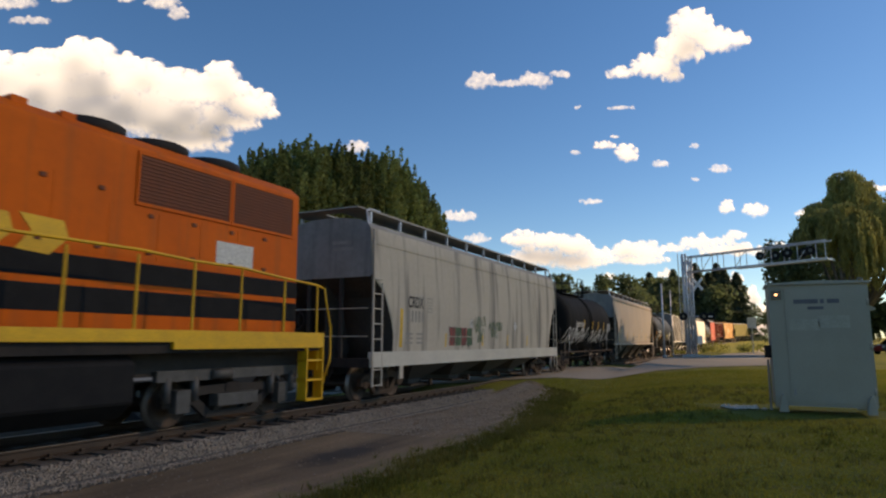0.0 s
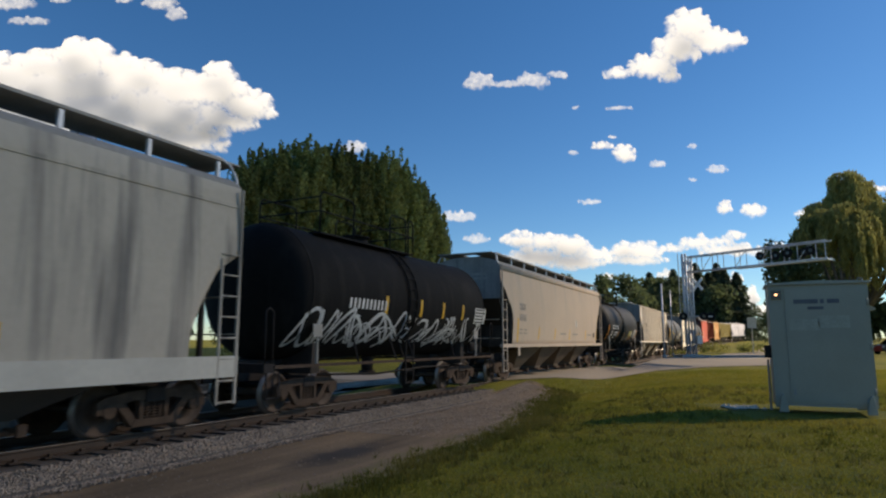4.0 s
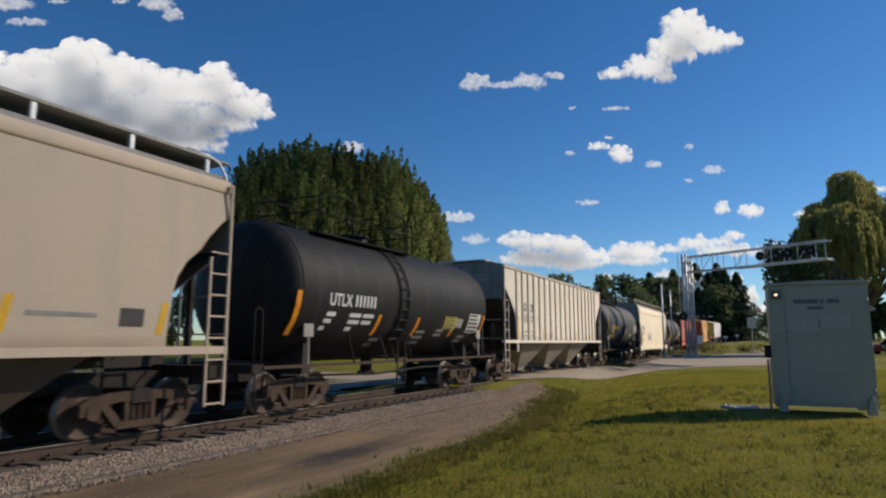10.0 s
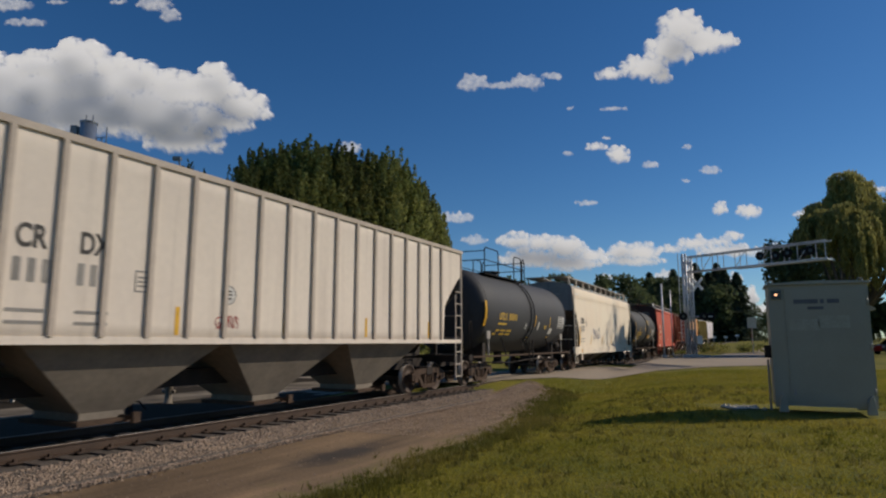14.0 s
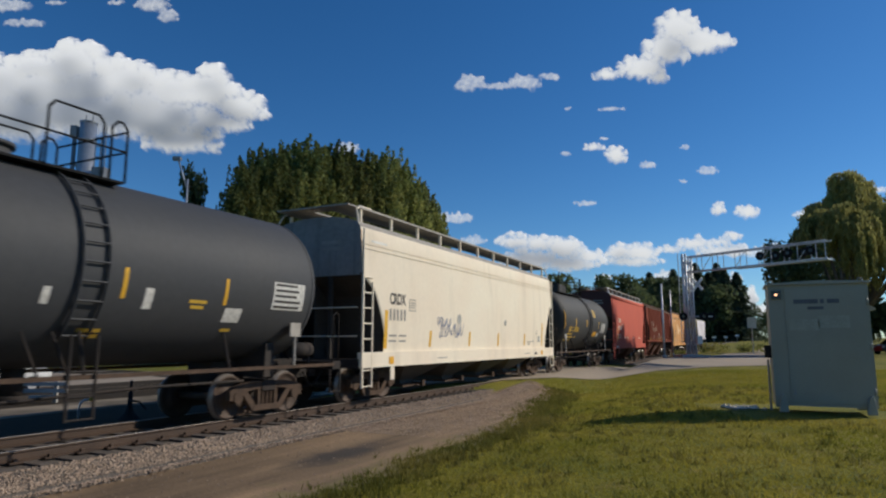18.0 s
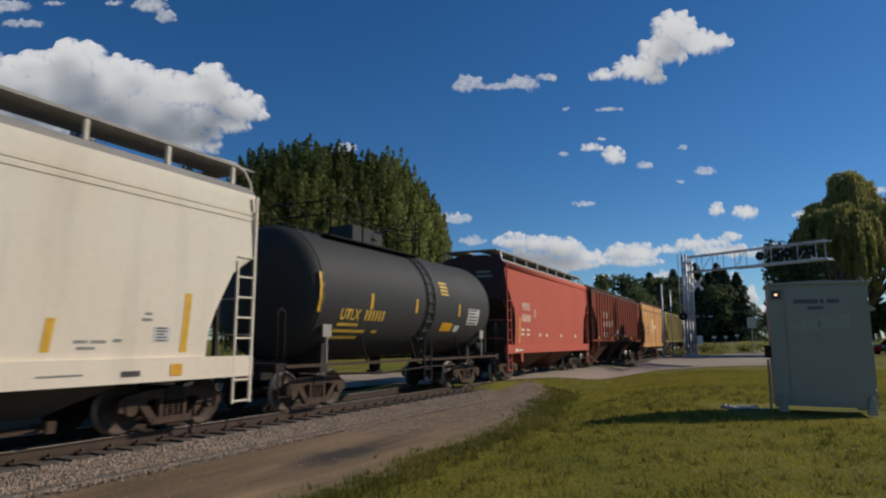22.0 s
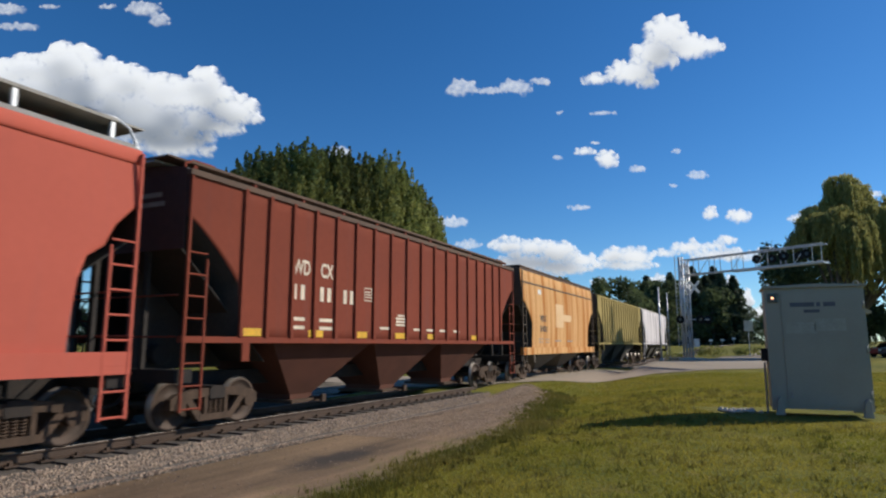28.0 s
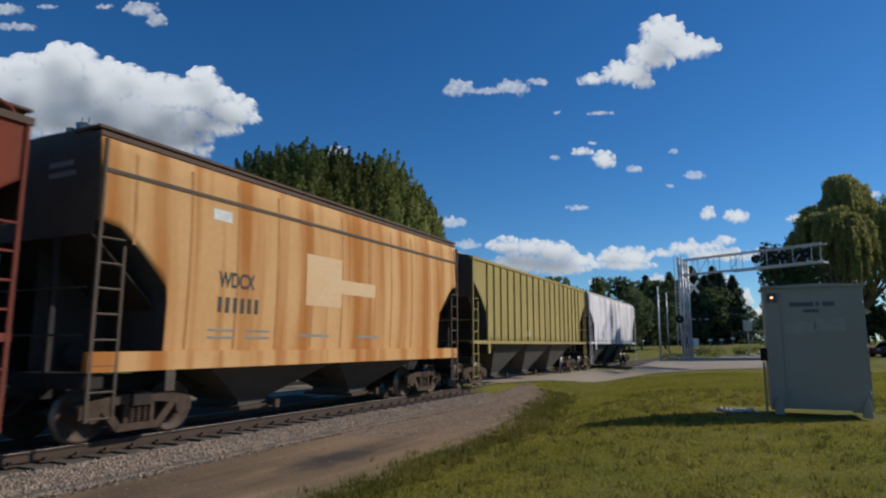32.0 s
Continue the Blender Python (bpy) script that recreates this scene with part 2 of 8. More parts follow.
M["lawn"] = ground_material()
ground = sheet("ground", steps((-2600, -300, 230), (-300, -60, 16), (-60, -20, 2.5), (-20, 45, 0.8), (45, 120, 5), (120, 400, 20), (400, 2600, 220)),
               steps((-400, -40, 60), (-40, 3, 4), (3, 62, 0.8), (62, 140, 4), (140, 400, 20), (400, 3000, 260)), ground_z, M["lawn"])
tagged(ground, "mown green lawn with drier yellow patches", "ground", kind="structure")


def strip(name, mat, s0, s1, ds, edges, lift, label, category):
    """A sheet that follows the track between two lines q(s)."""
    bm = B()
    rows = []
    for i in range(int((s1 - s0) / ds) + 1):
        s = s0 + i * ds
        qa, qb = edges(s)
        row = []
        for j in range(9):
            q = qa + (qb - qa) * j / 8
            x, y, _ = on_track(s, -q)
            row.append(bm.verts.new((x, y, ground_z(x, y) + lift)))
        rows.append(row)
    for a, b in zip(rows, rows[1:]):
        for i in range(8):
            bm.faces.new((a[i], a[i + 1], b[i + 1], b[i])).smooth = True
    bmesh.ops.recalc_face_normals(bm, faces=bm.faces[:])
    return tagged(part(name, bm, mat), label, category, kind="structure")


def dirt_edges(s):
    wob = 0.28 * noise.noise((s * 0.55, 3.1, 0)) + 0.14 * noise.noise((s * 1.9, 7.7, 0))
    out = 5.7 - 1.8 * max(0.0, min(1.0, (s - 14) / 8.5)) - 0.75 * smooth(22.5, 25.9, s) - 1.1 * smooth(25.7, 26.5, s)
    return 1.7, out + wob


M["dirt"] = material("packed dirt and gravel", (0.210, 0.140, 0.078), (0.148, 0.099, 0.057), rough=0.95, scale=0.9, amount=0.8, grain=16, grain_amount=0.35, bump=0.5)
dirt = strip("dirt_track", M["dirt"], -30, 26.5, 0.25, dirt_edges, 0.018, "packed brown dirt and gravel track beside the rails", "dirt track")


def grassy_rim(ob, m):
    """Turf creeping in over the outer rim of the dirt, in patches."""
    at = ob.data.attributes.new("rim", "FLOAT", "POINT")
    rim = (0, 0, 0, 0, 0.0, 0.06, 0.20, 0.38, 0.8)
    at.data.foreach_set("value", [rim[i % 9] for i in range(len(ob.data.vertices))])
    N, L = m.node_tree.nodes, m.node_tree.links
    b = N["Principled BSDF"]
    an, tc, nz, ad, mr, mx = (N.new("ShaderNode" + k) for k in ("Attribute", "TexCoord", "TexNoise", "Math", "MapRange", "Mix"))
    an.attribute_name = "rim"
    sock(nz, "Scale").default_value, sock(nz, "Detail").default_value = 3.0, 7
    L.new(tc.outputs["Object"], nz.inputs["Vector"])
    ad.operation = "MULTIPLY_ADD"
    sock(ad, 1).default_value = 1.3
    L.new(nz.outputs["Fac"], ad.inputs[0])
    L.new(an.outputs["Fac"], ad.inputs[2])
    sock(mr, "From Min").default_value, sock(mr, "From Max").default_value = 0.85, 1.25
    L.new(ad.outputs[0], mr.inputs["Value"])
    mx.data_type = "RGBA"
    L.new(b.inputs["Base Color"].links[0].from_socket, mx.inputs[6])
    sock(mx, 7).default_value = (0.165, 0.135, 0.050, 1)
    L.new(mr.outputs["Result"], mx.inputs[0])
    L.new(mx.outputs[2], b.inputs["Base Color"])


grassy_rim(dirt, M["dirt"])


def ruts(m):
    """Long worn bands of paler and darker earth that run with the track."""
    N, L = m.node_tree.nodes, m.node_tree.links
    b = N["Principled BSDF"]
    tc, mp, nz, mr, mx = (N.new("ShaderNode" + k) for k in ("TexCoord", "Mapping", "TexNoise", "MapRange", "Mix"))
    mp.vector_type = "TEXTURE"
    sock(mp, "Rotation").default_value = (0, 0, math.pi / 2 - TURN)
    sock(mp, "Scale").default_value = (5.0, 0.55, 1.0)
    L.new(tc.outputs["Object"], mp.inputs["Vector"])
    sock(nz, "Scale").default_value, sock(nz, "Detail").default_value = 1.0, 6
    L.new(mp.outputs["Vector"], nz.inputs["Vector"])
    sock(mr, "From Min").default_value, sock(mr, "From Max").default_value = 0.3, 0.7
    sock(mr, "To Min").default_value, sock(mr, "To Max").default_value = 0.62, 1.45
    L.new(nz.outputs["Fac"], mr.inputs["Value"])
    mx.data_type, mx.blend_type = "RGBA", "MULTIPLY"
    sock(mx, 0).default_value = 1
    L.new(b.inputs["Base Color"].links[0].from_socket, mx.inputs[6])
    L.new(mr.outputs["Result"], mx.inputs[7])
    L.new(mx.outputs[2], b.inputs["Base Color"])


ruts(M["dirt"])


def damp_mark(m, x, y, turn, rx, ry):
    """A dark damp mark with a ragged soft edge, soaked into a ground material."""
    N, L = m.node_tree.nodes, m.node_tree.links
    b = N["Principled BSDF"]
    tc, mp, ln, nz, ad, mr, mx = (N.new("ShaderNode" + k) for k in ("TexCoord", "Mapping", "VectorMath", "TexNoise", "Math", "MapRange", "Mix"))
    mp.vector_type = "TEXTURE"
    sock(mp, "Location").default_value = (x, y, 0)
    sock(mp, "Rotation").default_value = (0, 0, turn)
    sock(mp, "Scale").default_value = (rx, ry, 1000)
    ln.operation = "LENGTH"
    L.new(tc.outputs["Object"], mp.inputs["Vector"])
    L.new(mp.outputs["Vector"], ln.inputs[0])
    sock(nz, "Scale").default_value, sock(nz, "Detail").default_value = 2.2, 6
    L.new(tc.outputs["Object"], nz.inputs["Vector"])
    ad.operation = "MULTIPLY_ADD"
    sock(ad, 1).default_value = 0.9
    L.new(nz.outputs["Fac"], ad.inputs[0])
    L.new(ln.outputs["Value"], ad.inputs[2])
    mr.interpolation_type = "SMOOTHSTEP"
    sock(mr, "From Min").default_value, sock(mr, "From Max").default_value = 0.70, 1.60
    sock(mr, "To Min").default_value, sock(mr, "To Max").default_value = 0.92, 0.0
    L.new(ad.outputs[0], mr.inputs["Value"])
    mx.data_type = "RGBA"
    L.new(b.inputs["Base Color"].links[0].from_socket, mx.inputs[6])
    sock(mx, 7).default_value = (0.036, 0.030, 0.025, 1)
    L.new(mr.outputs["Result"], mx.inputs[0])
    L.new(mx.outputs[2], b.inputs["Base Color"])


px, py, pa = on_track(9.9, -3.75)
damp_mark(M["dirt"], px, py, radians(pa), 1.9, 0.56)


# ballast bed, rails and ties
def extrude_along(name, mat, profile, s0, s1, ds, label="", category="", parent=None, smooth_it=False):
    """A closed profile of (q, z), q towards the tripod, drawn along the track."""
    bm = B()
    loops = []
    n = int((s1 - s0) / ds)
    for i in range(n + 1):
        s = s0 + (s1 - s0) * i / n
        lp = []
        for q, z in profile:
            x, y, _ = on_track(s, -q)
            lp.append((x, y, z + rise(s)))
        loops.append(lp)
    loft(bm, loops, smooth=smooth_it)
    bmesh.ops.recalc_face_normals(bm, faces=bm.faces[:])
    ob = part(name, bm, mat, parent)
    return tagged(ob, label, category, kind="structure") if label else ob


bed = extrude_along("ballast_bed", M["ballast"], [(2.15, -0.50), (1.95, -0.36), (1.42, -0.205), (-1.42, -0.205), (-2.3, -0.50)], -60, 262, 3.0,
                    "grey crushed stone ballast bed", "ballast")
track = thing("railway_track", "rusty steel rails on dark wooden ties", "railway track", kind="structure")
for side in (0.755, -0.755):
    rail = extrude_along("rail", M["steel_rail"], [(side + a, z) for a, z in ((-0.07, -0.17), (0.07, -0.17), (0.07, -0.155), (0.012, -0.135), (0.012, -0.045), (0.036, -0.03), (0.036, -0.004),
                         (-0.036, -0.004), (-0.036, -0.03), (-0.012, -0.045), (-0.012, -0.135), (-0.07, -0.155))], -60, 262, 3.0, parent=track)
    head = extrude_along("rail_head", M["rail_head"], [(side - 0.03, -0.008), (side + 0.03, -0.008), (side + 0.024, 0.0), (side - 0.024, 0.0)], -60, 262, 3.0, parent=rail)

# ---- road ----
def road_sheet(name, mat, x0, x1, dx, a, b, lift, label, category):
    bm = B()
    rows = []
    for i in range(int((x1 - x0) / dx) + 1):
        x = x0 + i * dx
        ya, yb = a(x), b(x)
        rows.append([])
        for j in range(15):
            y = ya + (yb - ya) * j / 14
            s, q = track_sq(x, y)
            z = ground_z(x, y) + lift
            if abs(q) < 1.9:
                z = max(z, -0.012)
            rows[-1].append(bm.verts.new((x, y, z)))
    for u, v in zip(rows, rows[1:]):
        for i in range(14):
            bm.faces.new((u[i], v[i], v[i + 1], u[i + 1])).smooth = True
    bmesh.ops.recalc_face_normals(bm, faces=bm.faces[:])
    return tagged(part(name, bm, mat), label, category, kind="structure")


road = road_sheet("road", M["asphalt"], -90, 62, 0.8, road_near, road_far, 0.03, "worn pale tan road over the level crossing", "road")
# ---- train ----
def group_mesh(fn):
    bm = B()
    fn(bm)
    me = bpy.data.meshes.new("casting")
    bm.to_mesh(me)
    bm.free()
    return me


def wheelset_mesh(bm):
    for side in (1, -1):
        loops = []
        for y, r in ((0.66, 0.20), (0.685, 0.19), (0.69, 0.38), (0.675, 0.40), (0.675, 0.487), (0.705, 0.487), (0.715, 0.455), (0.80, 0.45), (0.80, 0.40), (0.775, 0.385), (0.765, 0.17), (0.83, 0.15), (0.83, 0.10)):
            loops.append([(r * math.cos(2 * math.pi * i / 28), side * y, r * math.sin(2 * math.pi * i / 28)) for i in range(28)])
        loft(bm, loops)
    rod(bm, (0, -1.0, 0), (0, 1.0, 0), 0.085, 10)
    # the raw hub bolts, which show the turning
    for side in (1, -1):
        for i in range(3):
            a = 2 * math.pi * i / 3
            rod(bm, (0.05 * math.cos(a), side * 1.0, 0.05 * math.sin(a)), (0.05 * math.cos(a), side * 1.03, 0.05 * math.sin(a)), 0.018, 5)
    bmesh.ops.recalc_face_normals(bm, faces=bm.faces[:])
    # worn bright tread and rim edge
    for f in bm.faces:
        c = f.calc_center_median()
        if math.hypot(c.x, c.z) > 0.43 and 0.70 < abs(c.y) < 0.81:
            f.material_index = 1


def side_frame_mesh(bm):
    # two arms and a lower tie bar round open windows
    prism(bm, [(-1.12, 0.60), (-0.98, 0.68), (-0.55, 0.75), (0, 0.77), (0.55, 0.75), (0.98, 0.68), (1.12, 0.60), (1.12, 0.40), (0.78, 0.40), (0.74, 0.55), (0.40, 0.60), (-0.40, 0.60), (-0.74, 0.55), (-0.78, 0.40), (-1.12, 0.40)], -0.07, 0.07)
    for k in (1, -1):
        prism(bm, [(k * 0.78, 0.56), (k * 0.62, 0.58), (k * 0.36, 0.28), (k * 0.30, 0.15), (k * 0.44, 0.15)], -0.06, 0.06)
        prism(bm, [(k * 0.30, 0.62), (k * 0.22, 0.62), (k * 0.22, 0.26), (k * 0.30, 0.26)], -0.06, 0.06)
        rod(bm, (k * 0.889, -0.09, 0.457), (k * 0.889, 0.09, 0.457), 0.125, 12)
    prism(bm, [(-0.46, 0.15), (0.46, 0.15), (0.40, 0.27), (-0.40, 0.27)], -0.07, 0.07)


def spring_mesh(bm):
    loops = []
    for i in range(45):
        a, z = i * 0.87, 0.27 + 0.29 * i / 44
        c, s = math.cos(a), math.sin(a)
        loops.append([((0.05 + 0.016 * math.cos(b)) * c, (0.05 + 0.016 * math.cos(b)) * s, z + 0.016 * math.sin(b)) for b in (math.pi / 2 * k for k in range(4))])
    loft(bm, loops)


def bolster_mesh(bm):
    box(bm, -0.62, 0.62, -0.50, 0.50, 0.36, 0.60)
    prism(bm, [(-0.20, 0.56), (0.20, 0.56), (0.20, 0.74), (0.15, 0.80), (-0.15, 0.80), (-0.20, 0.74)], -1.08, 1.08)
    for k in (1, -1):
        rod(bm, (k * 0.40, -0.75, 0.40), (k * 0.40, 0.75, 0.40), 0.05, 6)
        box(bm, k * 0.36, k * 0.50, 0.66, 0.80, 0.30, 0.55)
        box(bm, k * 0.36, k * 0.50, -0.80, -0.66, 0.30, 0.55)


WHEELSET, SIDE_FRAME, SPRING, BOLSTER = (group_mesh(f) for f in (wheelset_mesh, side_frame_mesh, spring_mesh, bolster_mesh))
WHEELSET.materials.append(M["wheel"]), WHEELSET.materials.append(M["tread"]), SIDE_FRAME.materials.append(M["truck"]), SPRING.materials.append(M["truck"]), BOLSTER.materials.append(M["iron"])
wheelsets = []


def truck(car, x, axles=(-0.889, 0.889), stretch=1.0, frame=None):
    t = mesh_part("truck", BOLSTER, None, car, at=pose(x, 0, 0))
    for a in axles:
        w = mesh_part("wheelset", WHEELSET, None, t, "turning steel wheels on an axle", at=pose(a, 0, 0.457))
        wheelsets.append((w, a))
    for y in (-0.99, 0.99):
        mesh_part("side_frame", frame or SIDE_FRAME, None, t, at=pose(0, y, 0) @ Matrix.Diagonal((stretch, 1, 1, 1)))
        for dx in (-0.13, 0.0, 0.13):
            mesh_part("spring", SPRING, None, t, at=pose(dx, y, 0))
    return t


def coupler(car, x, sgn):
    bm = B()
    box(bm, min(x, x + sgn * 0.62), max(x, x + sgn * 0.62), -0.09, 0.09, 0.78, 0.96)
    prism(bm, [(x + sgn * 0.45, 0.72), (x + sgn * 0.72, 0.72), (x + sgn * 0.72, 1.02), (x + sgn * 0.45, 1.02)], -0.19, 0.12)
    pipe(bm, [(x, -0.35, 0.85), (x + sgn * 0.25, -0.33, 0.55), (x + sgn * 0.6, -0.2, 0.45)], 0.025)
    part("coupler", bm, M["iron"], car)


def ladder(car, x, y, z0, z1, width, mat, rungs, along="x"):
    """Two stiles and their rungs; along: the way its width runs."""
    bm = B()
    def p(w, z):
        return (x + w, y, z) if along == "x" else (x, y + w, z)
    for w in (-width / 2, width / 2):
        a, b = p(w, z0), p(w, z1)
        box(bm, a[0] - 0.025, a[0] + 0.025, a[1] - 0.02, a[1] + 0.02, z0, z1)
    lad = part("ladder", bm, mat, car)
    for i in range(rungs):
        z = z0 + 0.06 + (z1 - z0 - 0.2) * i / (rungs - 1)
        bm = B()
        rod(bm, p(-width / 2, z), p(width / 2, z), 0.017, 5)
        part("rung", bm, mat, lad)
    return lad


def side_shape(z, z0, z1, wmax, bulge):
    """Half width of a car body at height z."""
    f = (z - z0) / (z1 - z0)
    return wmax - bulge * (2 * f - 1) ** 2 * (1.0 if f > 0.5 else 0.8)


def hopper_body(car, L, sill, eave, ridge, wmax, bulge, cut, mat, end_mat, cut_z=(2.1, 3.15), opening=None):
    """The closed body: bellied sides, cut away at the lower corners, and a low arched roof."""
    bm = B()
    h = L / 2
    if opening:
        cut = opening[-1][0] + 0.02
        xs = [-h] + [-h + e for e, z in opening] + [-h + cut, -h + cut + 0.01]
    else:
        xs = [-h, -h + 0.12, -h + 0.3, -h + 0.7, -h + cut * 0.6, -h + cut - 0.12, -h + cut - 0.02, -h + cut + 0.01]
    n = max(6, int((L - 2 * cut) / 1.2))
    mid = [(-h + cut + 0.01) + (L - 2 * cut - 0.02) * i / n for i in range(1, n)]
    xs = xs + mid + [-x for x in reversed(xs)]
    def low(x):
        e = h - abs(x)
        if e >= cut:
            return sill
        if opening:
            return float(np.interp(e, [p[0] for p in opening], [p[1] for p in opening])) if e < cut - 0.01 else sill + 0.02
        if e > cut - 0.03:
            return sill + 0.02
        f = e / (cut - 0.03)
        return cut_z[1] + (cut_z[0] - cut_z[1]) * f ** 1.25
    loops = []
    for x in xs:
        zl = low(x)
        lp = []
        for i in range(11):
            z = zl + (eave - zl) * i / 10
            lp.append((x, -side_shape(z, sill, eave, wmax, bulge), z))
        we = side_shape(eave, sill, eave, wmax, bulge)
        for i in range(1, 8):
            a = math.pi * i / 8
            lp.append((x, -we * math.cos(a), eave + (ridge - eave) * math.sin(a) ** 0.9))
        for i in range(10, -1, -1):
            z = zl + (eave - zl) * i / 10
            lp.append((x, side_shape(z, sill, eave, wmax, bulge), z))
        loops.append(lp)
    loft(bm, loops)
    bmesh.ops.recalc_face_normals(bm, faces=bm.faces[:])
    # undersides, recesses and ends carry shade in their paint; a dusty roof
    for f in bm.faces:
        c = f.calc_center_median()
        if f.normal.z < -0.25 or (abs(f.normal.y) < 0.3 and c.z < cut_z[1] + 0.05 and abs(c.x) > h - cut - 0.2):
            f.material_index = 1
        elif f.normal.z > 0.45:
            f.material_index = 2
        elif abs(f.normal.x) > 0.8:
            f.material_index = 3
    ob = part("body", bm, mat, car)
    ob.data.materials.append(P["soot_shade"])
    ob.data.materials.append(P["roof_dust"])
    ob.data.materials.append(end_mat or P["end_shade"])
    return ob
# ---- lettering and paint marks on the car sides ----
def letters(car, text, x, z, size, surf, mat, name="lettering", label="", squeeze=0.72):
    """Flat letters laid on the side that faces the road; surf(z) is the half width there."""
    cu = bpy.data.curves.new(name, "FONT")
    cu.body, cu.size, cu.offset = text, size * 1.38, size * 0.035
    tmp = bpy.data.objects.new(name, cu)
    me = bpy.data.meshes.new_from_object(tmp)
    bpy.data.objects.remove(tmp)
    for v in me.vertices:
        px, pz = x + v.co.x * squeeze, z + v.co.y
        v.co = (px, -surf(pz) - 0.007, pz)
    me.materials.clear()
    return mesh_part(name, me, mat, car, label)


def patch(bm, x0, x1, z0, z1, surf, lift=0.006, lean=0.0, n=1):
    """A thin painted rectangle on a car's side; lean shifts its top along the car."""
    for i in range(n):
        a, b = z0 + (z1 - z0) * i / n, z0 + (z1 - z0) * (i + 1) / n
        la, lb = lean * i / n, lean * (i + 1) / n
        vs = [bm.verts.new((px, -surf(pz) - lift, pz)) for px, pz in ((x0 + la, a), (x1 + la, a), (x1 + lb, b), (x0 + lb, b))]
        bm.faces.new(vs)


def bars(car, rows, surf, mat, name, label=""):
    for x0, x1, z0, z1 in rows:
        bm = B()
        if name == "capacity_panel":
            for a, b, c, d in ((x0, x0 + 0.025, z0, z1), (x1 - 0.025, x1, z0, z1), (x0, x1, z0, z0 + 0.025), (x0, x1, z1 - 0.025, z1)):
                patch(bm, a, b, c, d, surf)
            for f in (0.25, 0.45, 0.65):
                patch(bm, x0 + 0.06, x1 - 0.06, z0 + (z1 - z0) * f, z0 + (z1 - z0) * f + 0.03, surf)
        else:
            patch(bm, x0, x1, z0, z1, surf, n=max(1, int((z1 - z0) / 0.09)))
        ob = part(name, bm, mat, car, label)
        if name == "hazard_panel":
            rnd = random.Random(int(x0 * 100))
            n = 5
            for i in range(n):
                za = z0 + (z1 - z0) * (i + 0.28) / n
                bm = B()
                patch(bm, x0 + 0.05, x1 - 0.05 - rnd.uniform(0, 0.25) * (x1 - x0), za, za + (z1 - z0) / n * 0.45, surf, 0.010)
                part("text_bar", bm, P["letter_black"], ob)


def digits(car, x, z, h, n, surf, mat, w=None):
    """A number that stands as plain upright bars."""
    w = w or h * 0.62
    return bars(car, [(x + i * w, x + i * w + w * 0.5, z, z + h) for i in range(n)], surf, mat, "number_bar", "plain bar in the car's number")


def stripes(car, spots, surf, mat, w=0.10, h=0.5, lean=0.0):
    for x, z in spots:
        bm = B()
        patch(bm, x, x + w, z, z + h, surf, 0.005, lean, 3)
        part("reflective_stripe", bm, mat, car, "yellow reflective stripe")


def scrawl(car, x0, x1, z0, z1, surf, mat, seed, n, label, thick=0.035, lean=0.12):
    """Sprayed looping strokes, one ribbon a letter, illegible."""
    rnd = random.Random(seed)
    step = (x1 - x0) / n
    for i in range(n):
        cx, cz = x0 + step * (i + 0.5), (z0 + z1) / 2 + rnd.uniform(-0.08, 0.08) * (z1 - z0)
        w, hh = step * rnd.uniform(0.42, 0.66), (z1 - z0) * rnd.uniform(0.34, 0.5)
        k1, k2 = rnd.choice((1, 1, 1.5, 2)), rnd.choice((1, 1.5, 2, 2.5))
        p1, p2, turns = rnd.uniform(0, 6.3), rnd.uniform(0, 6.3), rnd.uniform(0.55, 0.9)
        pts = []
        for j in range(23):
            t = 2 * math.pi * turns * j / 22
            dz = hh * math.sin(k2 * t + p2)
            pts.append(Vector((cx + w * math.sin(k1 * t + p1) + lean * dz + step * 0.3 * (j / 22 - 0.5), cz + dz)))
        bm = B()
        row = []
        for j, p in enumerate(pts):
            d = pts[min(j + 1, 22)] - pts[max(j - 1, 0)]
            q = Vector((-d.y, d.x)).normalized() * thick * (0.55 + 0.45 * math.sin(math.pi * (j + 2) / 26))
            row.append([bm.verts.new((c.x, -surf(c.y) - 0.008 - 0.0004 * (j % 5), c.y)) for c in (p - q, p + q)])
        for u, v in zip(row, row[1:]):
            bm.faces.new((u[0], u[1], v[1], v[0]))
        part("graffiti_stroke", bm, mat, car, label)


